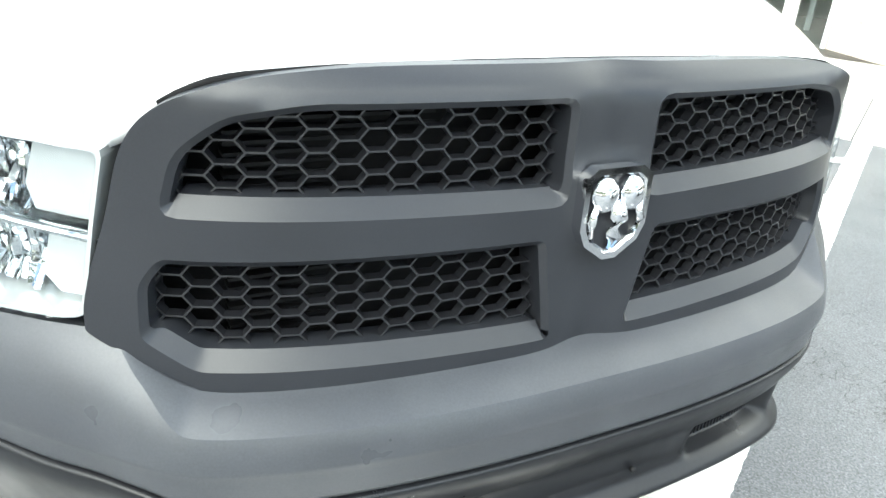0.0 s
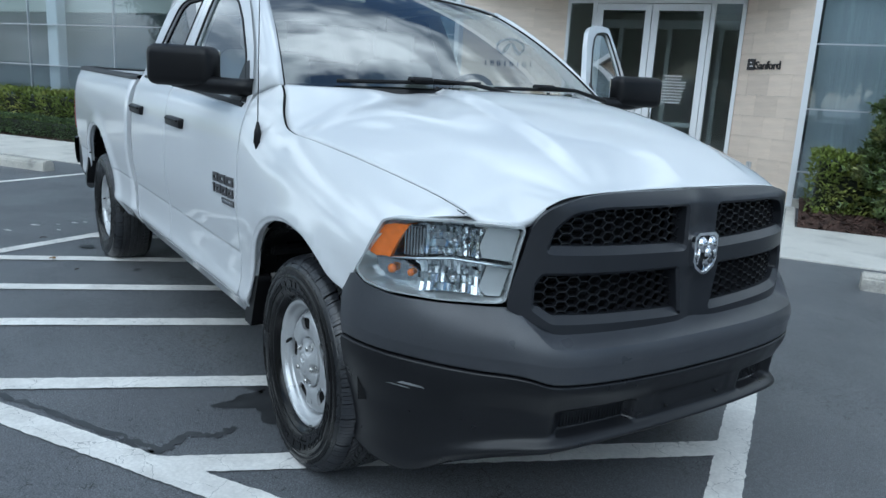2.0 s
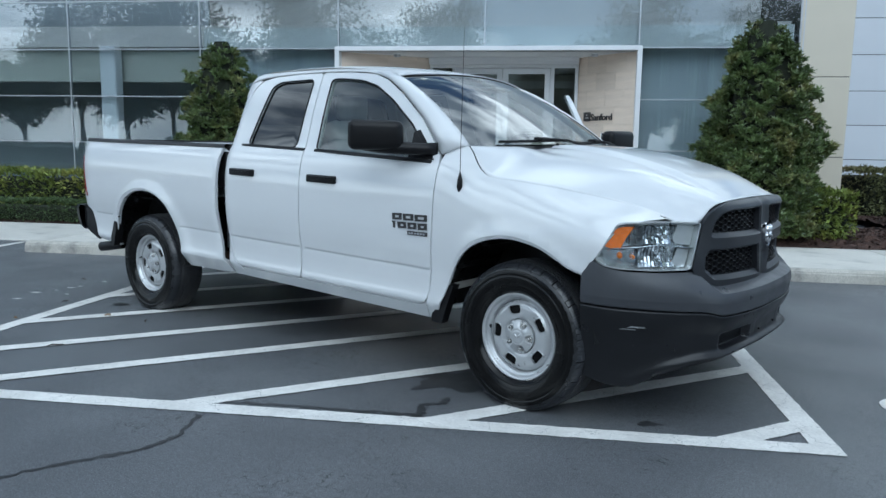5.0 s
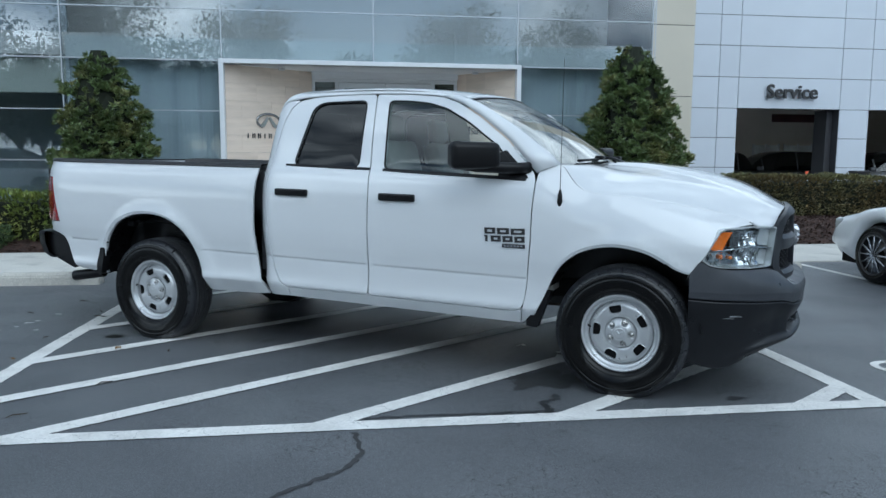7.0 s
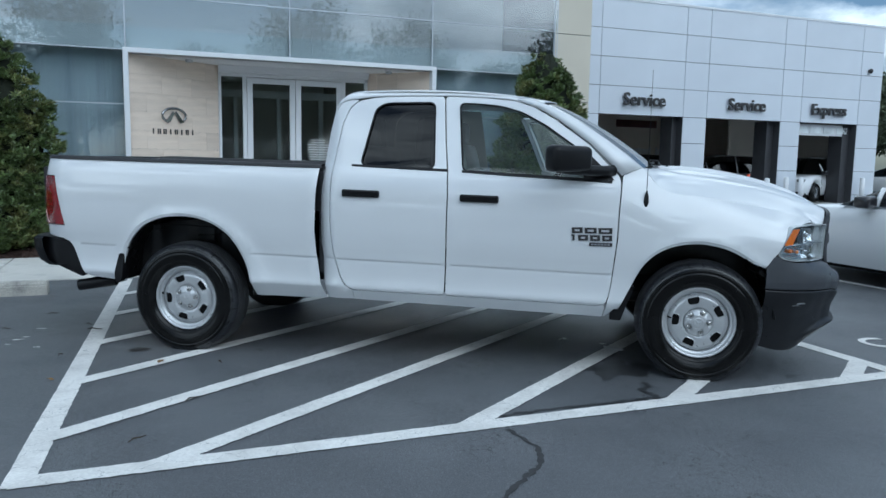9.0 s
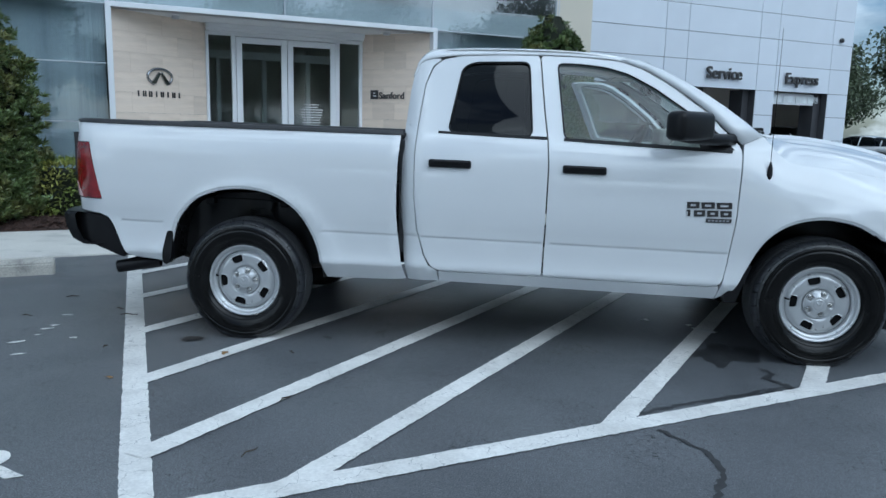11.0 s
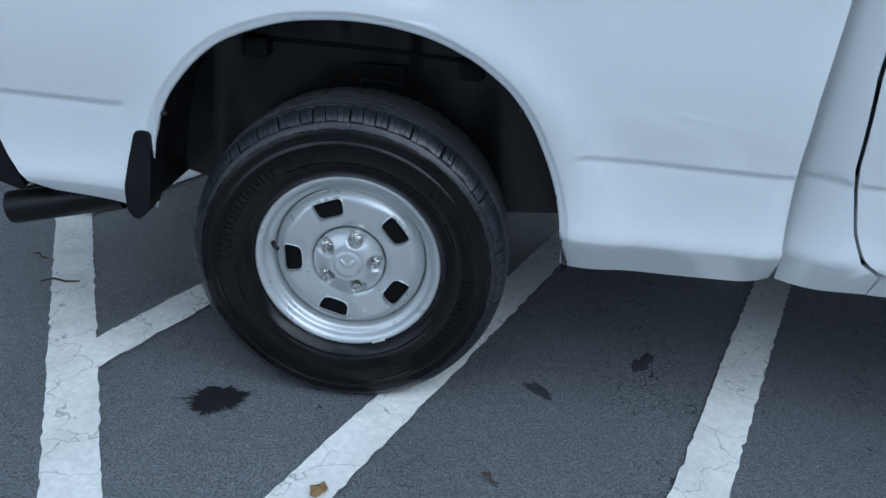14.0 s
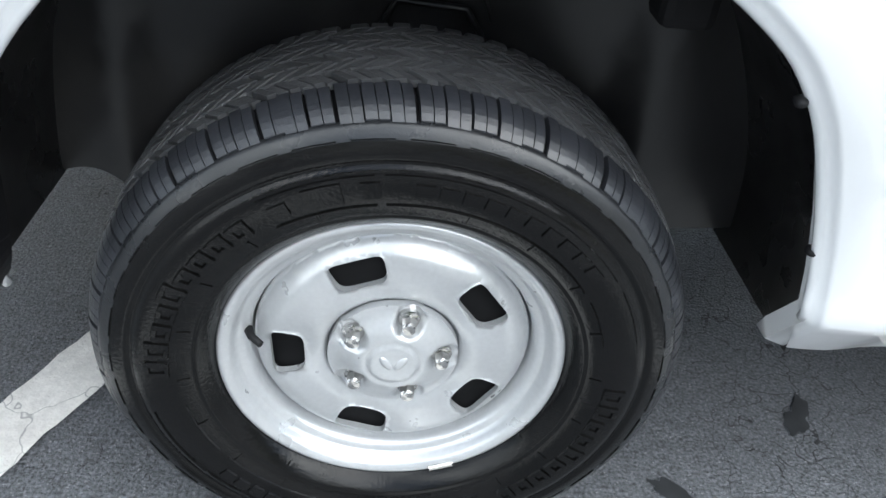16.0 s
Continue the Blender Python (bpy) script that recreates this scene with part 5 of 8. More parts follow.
def door_parts(sgn):
    f = skin("front_door", rounded(DOOR_F, 0.02, 2), side_surf(w_cab, sgn), M_BODY, truck, [WIN_F], 0.04, crease(1.95, 2.98), rim=0.03)
    skin("window_glass", WIN_F, side_surf(w_cab, sgn, -0.012), M_WINDOW, f, step=0.12, rim=0, label="clear side window").visible_shadow = False
    rim_line(WIN_F, w_cab, sgn, 0.006, M_TRIM, "window_seal", f, 0.0)
    handle_part(f, 1.998, 1.150, sgn)
    mirror_part(f, sgn)
    belt = [(2.0, 1.318), (2.98, 1.268), (2.985, 1.284), (2.0, 1.332)]
    skin("belt_moulding", belt, side_surf(w_cab, sgn, 0.006), M_TRIM, f, step=0.05, rim=0.01)
    # inner trim
    card = [(1.94, 0.55), (2.93, 0.53), (2.98, 0.9), (2.98, 1.25), (1.95, 1.30)]
    skin("door_card", card, side_surf(lambda x, z: w_cab(x, z) - 0.075, sgn), M_DASH, f, step=0.1, rim=0)
    # raised badge: bars in two rows and a small dark plate
    for row, (z0, z1, cuts) in enumerate(((0.942, 0.982, (0.0, 0.082, 0.17, 0.27)), (0.895, 0.934, (0.0, 0.042, 0.118, 0.194, 0.27)))):
        for k in range(len(cuts) - 1):
            x0, x1 = 2.728 + cuts[k] + 0.006, 2.728 + cuts[k + 1] - 0.004
            t = 0.011
            lp = [(x0 + 0.004, z0), (x1, z0 + 0.003), (x1 - 0.002, z1), (x0, z1 - 0.002)]
            if row == 1 and k == 0:
                lp = [(x0 + 0.008, z0), (x0 + 0.022, z0), (x0 + 0.022, z1), (x0, z1), (x0, z1 - 0.01), (x0 + 0.008, z1 - 0.01)]
            hole = []
            if x1 - x0 > 0.05:
                hole = [[(x0 + 0.02, z0 + 0.013), (x1 - 0.02, z0 + 0.013), (x1 - 0.02, z1 - 0.013), (x0 + 0.02, z1 - 0.013)]]
            skin("badge_letter", lp, side_surf(w_cab, sgn, 0.006), M_SIGN_DARK, f, hole, step=0.03, rim=0.006, normals=False)
    skin("badge_plate", [(2.85, 0.862), (2.996, 0.862), (2.996, 0.885), (2.85, 0.885)], side_surf(w_cab, sgn, 0.005), M_SIGN_DARK, f, step=0.05, rim=0.005)
    for k in range(6):
        x0 = 2.862 + 0.021 * k
        skin("badge_mark", [(x0, 0.868), (x0 + 0.013, 0.868), (x0 + 0.013, 0.879), (x0, 0.879)], side_surf(w_cab, sgn, 0.0065), M_CHROME, f, step=0.05, rim=0.002)
    r = skin("rear_door", rounded(DOOR_R, 0.02, 2), side_surf(w_cab, sgn), M_BODY, truck, [WIN_R], 0.04, crease(1.15, 1.88), rim=0.03)
    skin("window_glass", WIN_R, side_surf(w_cab, sgn, -0.012), M_PRIVACY, r, step=0.12, rim=0, label="dark privacy window")
    rim_line(WIN_R, w_cab, sgn, 0.006, M_TRIM, "window_seal", r, 0.0)
    handle_part(r, 1.192, 1.166, sgn)
    belt = [(1.24, 1.345), (1.90, 1.322), (1.9, 1.336), (1.24, 1.359)]
    skin("belt_moulding", belt, side_surf(w_cab, sgn, 0.006), M_TRIM, r, step=0.05, rim=0.01)
    return f, r


doors = {}
for sgn in (-1, 1):
    doors[sgn] = door_parts(sgn)
    skin("cab_corner", CAB_CORNER, side_surf(w_cab, sgn), M_BODY, truck, step=0.04, lines=crease(1.06, 1.12), rim=0.03)
    skin("sill", SILL, side_surf(w_cab, sgn), M_BODY, truck, step=0.03, rim=0.04)
    skin("bed_side", BED, side_surf(w_bed, sgn), M_BODY, truck, step=0.04, lines=crease(-0.78, -0.495) + crease(0.508, 1.0) + beside(ARCH_REAR, (0.03, 0.45)), rim=0.03)
    skin("fender", FENDER, side_surf(w_fender, sgn), M_BODY, truck, step=0.035, lines=crease(2.98, 3.06) + beside(ARCH_FRONT, (3.545, 0.385)), rim=0.03)
    # edge of the arches: a narrow rolled lip, and dark end flaps
    for arch, w, nm in ((ARCH_REAR, w_bed, "rear_arch_lip"), (ARCH_FRONT, w_fender, "front_arch_lip")):
        pts = [Vector(side_surf(w, sgn, -0.0065)(*p)[0]) for p in arch[:-7]]
        vs, fs = sweep(pts, 0.0075, 8)
        raw(nm, vs, fs, M_BODY, truck, smooth=True)
    flap = rounded([(-0.480, 0.692), (-0.446, 0.694), (-0.448, 0.60), (-0.452, 0.53), (-0.464, 0.492), (-0.490, 0.474), (-0.511, 0.498), (-0.511, 0.56), (-0.499, 0.622)], 0.012, 2)
    skin("arch_flap", flap, side_surf(lambda x, z: w_bed(-0.52, max(z, 0.545)) + 0.013, sgn), M_BLACK, truck, step=0.03, rim=0.07, normals=False, label="black rubber stone guard at the end of the wheel arch")
    skin("arch_flap", [(3.0, 0.375), (3.07, 0.372), (3.10, 0.46), (3.15, 0.60), (3.105, 0.60), (3.05, 0.47), (3.0, 0.42)], side_surf(lambda x, z: 0.955, sgn), M_BLACK, truck, step=0.04, rim=0.06)

# small dark clips along the lip of the rear arch
for sgn in (-1, 1):
    for x, z in ((0.388, 0.826), (0.492, 0.625), (-0.34, 0.86), (-0.42, 0.742)):
        c = Vector(side_surf(w_bed, sgn, -0.012)(x, z)[0])
        b = bmesh.new()
        bmesh.ops.create_uvsphere(b, u_segments=10, v_segments=6, radius=0.008, matrix=Matrix.Translation(c + Vector((0.0, 0, -0.004))) @ Matrix.Diagonal((1, 1.3, 0.8, 1)))
        part("arch_clip", b, M_TRIM, truck, smooth=True)

# the driver's door stands open
for child in (doors[1][0],):
    hx, hy = HINGE[1]
    child.matrix_basis = Matrix.Translation((hx, hy, 0)) @ Matrix.Rotation(radians(-60), 4, "Z") @ Matrix.Translation((-hx, -hy, 0))

# wheel houses
for (arch, xc), nm in (((ARCH_REAR, 0.05), "rear"), ((ARCH_FRONT + [(4.0, 0.60), (4.02, 0.42)], 3.55), "front")):
    for sgn in (-1, 1):
        rows = []
        for y in (0.955, 0.93, 0.85, 0.70, 0.56, 0.50):
            grow = 1.035 if y < 0.95 else 1.0
            rows.append([(xc + (x - xc) * grow, sgn * y, 0.40 + (z - 0.40) * grow if z > 0.4 else z) for x, z in arch])
        grid_surface("wheel_liner", rows, M_HOUSE, truck)
        rows = [[(xc + (x - xc) * s, sgn * 0.50, 0.40 + (z - 0.40) * s) for x, z in arch] for s in (1.035, 0.6, 0.05)]
        grid_surface("liner_wall", rows, M_LINER, truck)
        # pressed ribs
        for a in ((38, 62, 118, 142) if nm == "front" else ()):
            r = 0.505 if nm == "front" else 0.55
            cx, cz = xc + r * math.cos(radians(a)), 0.40 + r * math.sin(radians(a))
            b = bmesh.new()
            k = bmesh.ops.create_cube(b, size=1.0)
            mm = Matrix.Translation((cx, sgn * 0.72, cz)) @ Matrix.Rotation(-radians(a - 90), 4, "Y") @ Matrix.Diagonal((0.05, 0.36, 0.03, 1))
            bmesh.ops.transform(b, matrix=mm, verts=k["verts"])
            bmesh.ops.bevel(b, geom=list(b.edges), offset=0.008, segments=2, affect="EDGES")
            part("liner_rib", b, M_LINER, truck)
# rear wheel house: inner panel with turned edges, seam, hooks and bracket
for sgn in (-1, 1):
    pan = rounded([(-0.62, 0.46), (-0.44, 0.51), (-0.37, 0.46), (0.38, 0.455), (0.56, 0.47), (0.55, 0.70), (0.45, 0.83), (0.25, 0.92), (-0.22, 0.92), (-0.44, 0.83), (-0.60, 0.70)], 0.03)
    skin("inner_panel", pan, side_surf(lambda x, z: 0.672 - 0.05 * math.exp(-((x - 0.03) / 0.10) ** 4) * smooth01(0.45, 0.75, z) + 0.02 * smooth01(0.33, 0.345, abs(x + 0.02)), sgn), M_LINER, truck, step=0.035, rim=0.03, normals=False, label="dusty grey inner wheel house panel")
    vs, fs = sweep([(-0.23, sgn * 0.895, 0.905), (0.0, sgn * 0.90, 0.905), (0.27, sgn * 0.895, 0.893)], 0.006, 6)
    raw("liner_seam", vs, fs, M_UNDER_SHADE, truck)
    for x, z in ((-0.215, 0.882), (0.27, 0.874)):
        b = boxes((x - 0.03, x + 0.03, sgn * 0.90 - 0.03, sgn * 0.90 + 0.03, z - 0.018, z + 0.03), bevel=0.012, segments=2)
        part("liner_hook", b, M_UNDER_SHADE, truck)
    for pts, rad in (([(-0.045, 0.72), (-0.018, 0.769), (0.077, 0.764), (0.111, 0.716)], 0.0055), ([(-0.09, 0.70), (-0.045, 0.806), (0.088, 0.810), (0.135, 0.70)], 0.004)):
        vs, fs = sweep([(x, sgn * 0.638, z) for x, z in pts], rad, 6)
        raw("bump_stop_bracket", vs, fs, M_LINER, truck, smooth=True)

# ---- hood, screen, roof ----
XF = lambda y: 4.438 - 0.148 * (abs(y) / 0.75) ** 5
ZF = Curve((0.0, 1.127), (0.3, 1.124), (0.45, 1.116), (0.53, 1.103), (0.58, 1.077), (0.62, 1.042), (0.66, 1.029), (0.75, 1.030))
HC = Curve((0.0, 1.368), (0.12, 1.370), (0.28, 1.360), (0.58, 1.303), (0.81, 1.226), (0.93, 1.166), (0.98, 1.138), (1.0, 1.127))


def hood_point(s, t):
    xb = 3.168 + 0.197 * (1 - t * t)
    yf = 0.75 * t
    x = xb + s * (XF(yf) - xb)
    xs = 3.168 + s * (4.290 - 3.168)
    ys = SHUT_Y(xs) - 0.009
    zs = SHUT_Z(xs)
    y = t * ys
    zc = HC(s)
    at = abs(t)
    z = zs + (zc - zs) * (1 - at ** 3.2)
    e = ZF(abs(yf)) - (1.032 + (1.127 - 1.032) * (1 - at ** 3.2))
    z += e * s ** (9 if e > 0 else 6)
    # raised middle and the scallops beside it
    edge = 0.30 + 0.24 * s
    z += 0.019 * (1 - smooth01(edge - 0.02, edge + 0.02, at)) * (1 - smooth01(0.75, 1.0, s)) - 0.004
    z -= 0.012 * math.exp(-((at - (0.50 + 0.16 * s)) / 0.09) ** 2) * (1 - smooth01(0.15, 0.75, s))
    z += 0.006 * math.exp(-((at - 0.62) / 0.15) ** 2) * math.exp(-((s - 0.05) / 0.08) ** 2)
    return (x, y, z)


rows = [[hood_point(s, t) for t in np.linspace(-1, 1, 81)] for s in np.concatenate([np.linspace(0, 0.2, 24), np.linspace(0.215, 0.9, 40), np.linspace(0.91, 1.0, 12)])]
rows.append([(p[0] - 0.004, p[1], p[2] - 0.02) for p in rows[-1]])
hood = grid_surface("hood", rows, M_BODY, truck, flip=True)
thick(hood, 0.012)
# added black strip, painted shade of the gap between hood and grille
vs, fs = sweep([(p[0] + 0.003, p[1], p[2] - 0.006) for p in rows[-2][9:-9]], 0.0062, 6)
raw("hood_seal", vs, fs, M_UNDER_SHADE, truck, "black strip as the shaded gap under the hood's front edge", smooth=True)
for sgn in (-1, 1):
    # added dark strip for the shade in the seam between hood and fender
    line = [(x, sgn * (SHUT_Y(x) - 0.0045), SHUT_Z(x) - 0.0075) for x in np.linspace(3.175, 4.262, 60)]
    vs, fs = sweep(line, 0.0068, 6)
    raw("hood_gutter", vs, fs, M_UNDER_SHADE, truck)
    b = bmesh.new()
    bmesh.ops.create_cone(b, cap_ends=True, segments=10, radius1=0.012, radius2=0.006, depth=0.014, matrix=Matrix.Translation((3.40, sgn * 0.30, 1.385)))
    part("washer_nozzle", b, M_TRIM, hood)

WB = lambda y: (3.175 + 0.17 * (1 - (y / 0.86) ** 2), y, 1.362 + 0.006 * (1 - (y / 0.86) ** 2))
WT = lambda y: (2.505 + 0.10 * (1 - (y / 0.685) ** 2), y, 1.782 + 0.045 * (1 - (y / 0.685) ** 2))


def screen_point(u, v):
    a, b = Vector(WB(0.86 * u)), Vector(WT(0.685 * u))
    p = a.lerp(b, v)
    k = 0.035 * 4 * v * (1 - v)
    return p + Vector((0.5, 0, 0.75)) * k


rows = [[screen_point(u, v) for u in np.linspace(-1, 1, 33)] for v in np.linspace(0, 1, 13)]
screen = grid_surface("windscreen", rows, M_SCREEN, truck, flip=True, label="sloping windscreen glass")
screen.visible_shadow = False
edge = [screen_point(-1, v) for v in np.linspace(0, 1, 14)] + [screen_point(u, 1) for u in np.linspace(-1, 1, 24)[1:]] + [screen_point(1, v) for v in np.linspace(1, 0, 14)[1:]]
vs, fs = sweep(edge, 0.006, 6)
raw("screen_seal", vs, fs, M_TRIM, screen, smooth=True)
low = [screen_point(u, 0.0) + Vector((0.03, 0, 0.0)) for u in np.linspace(-0.72, 0.72, 25)]
rows = [[p + Vector((-0.02, 0, 0.006)) for p in low], [p + Vector((0.02, 0, -0.022)) for p in low], [p + Vector((0.09, 0, -0.065)) for p in low]]
grid_surface("cowl", rows, M_BLACK, truck, "black plastic cowl under the windscreen")
# dark printed border of the screen
rows = [[screen_point(u, v) - Vector((0.004, 0, 0.006)) for u in np.linspace(-0.985, 0.985, 33)] for v in (0.0, 0.035)]
grid_surface("screen_border", rows, M_TRIM, screen)

ROOF_EDGE = Curve((1.06, 1.70), (1.085, 1.79), (1.12, 1.832), (1.16, 1.856), (1.30, 1.868), (1.5, 1.873), (1.85, 1.870), (2.1, 1.858), (2.26, 1.841), (2.4, 1.818), (2.52, 1.79))
DOOR_TOP = Curve((1.06, 1.686), (1.10, 1.771), (1.19, 1.807), (1.36, 1.828), (1.85, 1.837), (2.1, 1.829), (2.334, 1.807), (2.46, 1.767), (2.52, 1.740))
rows = []
for x in np.concatenate([[1.062, 1.07, 1.085, 1.105, 1.13, 1.16, 1.2], np.linspace(1.25, 2.505, 28)]):
    zc, zd = ROOF_EDGE(x), DOOR_TOP(x)
    yd = w_cab(x, zd) + 0.002
    cr = 0.038
    half = [(0.0, zc + cr), (0.2, zc + cr * 0.93), (0.4, zc + cr * 0.72), (0.55, zc + cr * 0.42), (0.63, zc + cr * 0.16), (yd - 0.055, zc - 0.006), (yd - 0.025, zc - 0.3 * (zc - zd)), (yd - 0.008, zc - 0.65 * (zc - zd)), (yd, zd)]
    fr = (lambda y: 0.10 * (1 - (y / 0.685) ** 2) if abs(y) < 0.685 else 0.0)
    k = smooth01(2.0, 2.505, x)
    rows.append([(x + k * fr(y), y, z) for y, z in [(-a, b) for a, b in half[::-1]] + half[1:]])
roof = grid_surface("roof", rows, M_BODY, truck)
thick(roof, 0.008, 0.0)
for sgn in (-1, 1):
    door_edge = [(2.345, 1.812), (2.47, 1.768), (2.63, 1.674), (2.74, 1.595), (2.84, 1.52), (2.94, 1.42), (3.04, 1.318)]
    rows = []
    for i, (x, z) in enumerate(door_edge):
        v = 1 - i / (len(door_edge) - 1)
        a = Vector((x, sgn * (w_cab(x, z) + 0.002), z))
        b = screen_point(sgn, v) + Vector((0, 0, 0))
        mid = a.lerp(b, 0.55) + Vector((0.012, sgn * 0.012, 0.012))
        rows.append([a, a.lerp(mid, 0.5) + Vector((0.003, sgn * 0.006, 0.003)), mid, mid.lerp(b, 0.5) + Vector((0.004, sgn * 0.003, 0.004)), b])
    thick(grid_surface("a_pillar", rows, M_BODY, truck), 0.02, 0.0)

# ---- cab back, bed ----
b = bmesh.new()
box(b, 1.055, 1.075, -0.86, 0.86, 0.45, 1.40)
part("cab_back", b, M_BODY, truck)
rows = [[(1.058 + 0.02 * s, y * (0.86 - 0.17 * s), 1.40 + 0.36 * s) for y in np.linspace(-1, 1, 13)] for s in np.linspace(0, 1, 5)]
grid_surface("rear_window", rows, M_PRIVACY, truck, label="dark rear window of the cab")
# added black sheet that paints the shade between cab and bed
part("gap_seal", boxes((1.030, 1.046, -0.86, 0.86, 0.55, 1.32)), M_UNDER_SHADE, truck)
bed = part("bed_box", boxes((-1.14, 1.02, -0.49, 0.49, 0.62, 0.66), (1.0, 1.03, -0.9, 0.9, 0.6, 1.30), (-1.14, 1.0, -0.87, -0.83, 1.03, 1.3), (-1.14, 1.0, 0.83, 0.87, 1.03, 1.3), (-1.14, 1.0, -0.83, 0.83, 1.03, 1.05)), M_BEDLINER, truck)
for sgn in (-1, 1):
    pts = []
    for x in np.linspace(-1.13, 1.025, 40):
        z = 1.358 - 0.017 * x - (0.006 if x < -1.08 else 0)
        w = w_bed(x, z - 0.01)
        pts.append([(x, sgn * (w + 0.006), z - 0.012), (x, sgn * (w + 0.004), z + 0.008), (x, sgn * (w - 0.012), z + 0.016), (x, sgn * (w - 0.075), z + 0.015), (x, sgn * (w - 0.085), z - 0.02)])
    grid_surface("bed_rail_cap", pts, M_BEDLINER, truck, "black plastic cap along the bed rail", flip=sgn > 0)
part("bed_front_cap", boxes((0.985, 1.035, -0.88, 0.88, 1.31, 1.345), bevel=0.006), M_BEDLINER, truck)
b = bmesh.new()
box(b, -1.19, -1.13, -0.74, 0.74, 0.80, 1.372, bevel=0.015, segments=2)
tg = part("tailgate", b, M_BODY, truck)
b = bmesh.new()
box(b, -1.2, -1.188, -0.12, 0.12, 1.17, 1.24, bevel=0.004)
part("tailgate_handle", b, M_BLACK, tg)
part("tailgate_cap", boxes((-1.185, -1.13, -0.74, 0.74, 1.372, 1.385), bevel=0.004), M_BEDLINER, tg)
TAIL_L = [(-0.987, 1.238), (-0.947, 1.06), (-0.905, 0.889), (-1.165, 0.889), (-1.175, 1.0), (-1.175, 1.238)]
for sgn in (-1, 1):
    tl = skin("tail_light", TAIL_L, side_surf(lambda x, z: w_bed(x, z), sgn, 0.006), M_TAIL, truck, step=0.03, rim=0.03, label="red tail light wrapping the corner")
    skin("reverse_lens", [(-1.05, 0.895), (-1.165, 0.895), (-1.165, 1.0), (-1.10, 0.97)], side_surf(lambda x, z: w_bed(x, z), sgn, 0.008), M_TAIL_W, tl, step=0.03, rim=0.004)
    # rear bumper: dark corner
rows = []
for y in list(np.linspace(-0.985, -0.80, 10)) + list(np.linspace(-0.75, 0.75, 9)) + list(np.linspace(0.80, 0.985, 10)):
    a = abs(y)
    xr = -1.265 + 0.10 * max(0, (a - 0.70) / 0.285) ** 2 + (0.0 if a < 0.975 else 0.07)
    top = 0.80 - 0.004
    rows.append([(xr + 0.14, y, top), (xr + 0.02, y, top), (xr, y, top - 0.02), (xr + 0.01, y, 0.70), (xr + 0.05, y, 0.62), (xr + 0.12, y, 0.585), (xr + 0.2, y, 0.60)])
grid_surface("rear_bumper", rows, M_BLACK, truck, "black rear bumper", flip=False)
for sgn in (-1, 1):
    out = rounded([(-1.235, 0.775), (-1.18, 0.797), (-0.905, 0.772), (-0.868, 0.75), (-0.80, 0.585), (-0.775, 0.512), (-0.80, 0.508), (-1.02, 0.60), (-1.16, 0.655), (-1.215, 0.70)], 0.02)
    skin("bumper_end", out, side_surf(lambda x, z: 0.968 - max(0, (-0.95 - x)) ** 2 * 1.7 - 0.5 * max(0, 0.6 - z) ** 2 * 2, sgn), M_BLACK, truck, step=0.035, rim=0.08, label="black plastic end of the rear bumper")

# ---- front face ----
PLAN = [(0, 4.50), (0.12, 4.499), (0.25, 4.492), (0.38, 4.477), (0.48, 4.456), (0.56, 4.428), (0.63, 4.393), (0.69, 4.355), (0.75, 4.308), (0.81, 4.255), (0.86, 4.205), (0.905, 4.15), (0.935, 4.10), (0.957, 4.05), (0.972, 4.0), (0.98, 3.95), (0.984, 3.90)]
_s = [0.0]
for p, q in zip(PLAN, PLAN[1:]):
    _s.append(_s[-1] + math.hypot(q[0] - p[0], q[1] - p[1]))
PY, PX = Curve(*zip(_s, [p[0] for p in PLAN])), Curve(*zip(_s, [p[1] for p in PLAN]))
S_OF_Y = Curve(*zip([p[0] for p in PLAN], _s))
S_END = _s[-1]


def plan(s, out=0.0):
    """A point of the front's plan line, s metres from its middle (negative: the right-hand side, y < 0), moved out along its normal."""
    a, sg = abs(s), (-1 if s < 0 else 1)
    y, x = PY(a), PX(a)
    e = 0.004
    dy, dx = PY(a + e) - PY(max(a - e, 0)), PX(a + e) - PX(max(a - e, 0))
    n = Vector((dy, -dx)).normalized()
    return x + n.x * out, sg * (y + n.y * out), (n.x, sg * n.y)


def front_surf(out=0.0, lean=0.0):
    def f(s, z):
        x, y, n = plan(s, out)
        return (x + lean * (z - 0.9), y, z), (n[0], n[1], 0.0)
    return f


SY = lambda y: math.copysign(S_OF_Y(abs(y)), y)


def mirror_loop(loop):
    return [(-a, b) for a, b in loop][::-1]


def in_s(loop):
    return [(SY(y), z) for y, z in loop]


grille = None
SUR = [(0.0, 1.122), (0.30, 1.120), (0.44, 1.112), (0.52, 1.097), (0.580, 1.070), (0.618, 1.02), (0.642, 0.93), (0.663, 0.855), (0.671, 0.80), (0.658, 0.775), (0.56, 0.716), (0.53, 0.707), (0.3, 0.703), (0.0, 0.701)]
SUR = flowing(SUR, 5)
outline = in_s(SUR) + [(-a, b) for a, b in in_s(SUR)[::-1][1:-1]]
CU = rounded(in_s([(0.068, 1.084), (0.42, 1.082), (0.512, 1.066), (0.566, 1.022), (0.586, 0.945), (0.068, 0.934)]), 0.024, 3)
CL = rounded(in_s([(0.098, 0.888), (0.588, 0.892), (0.612, 0.855), (0.614, 0.782), (0.556, 0.738), (0.068, 0.726)]), 0.014, 3)
cells = [CU, CL, mirror_loop(CU), mirror_loop(CL)]
SUR_OUT = 0.012


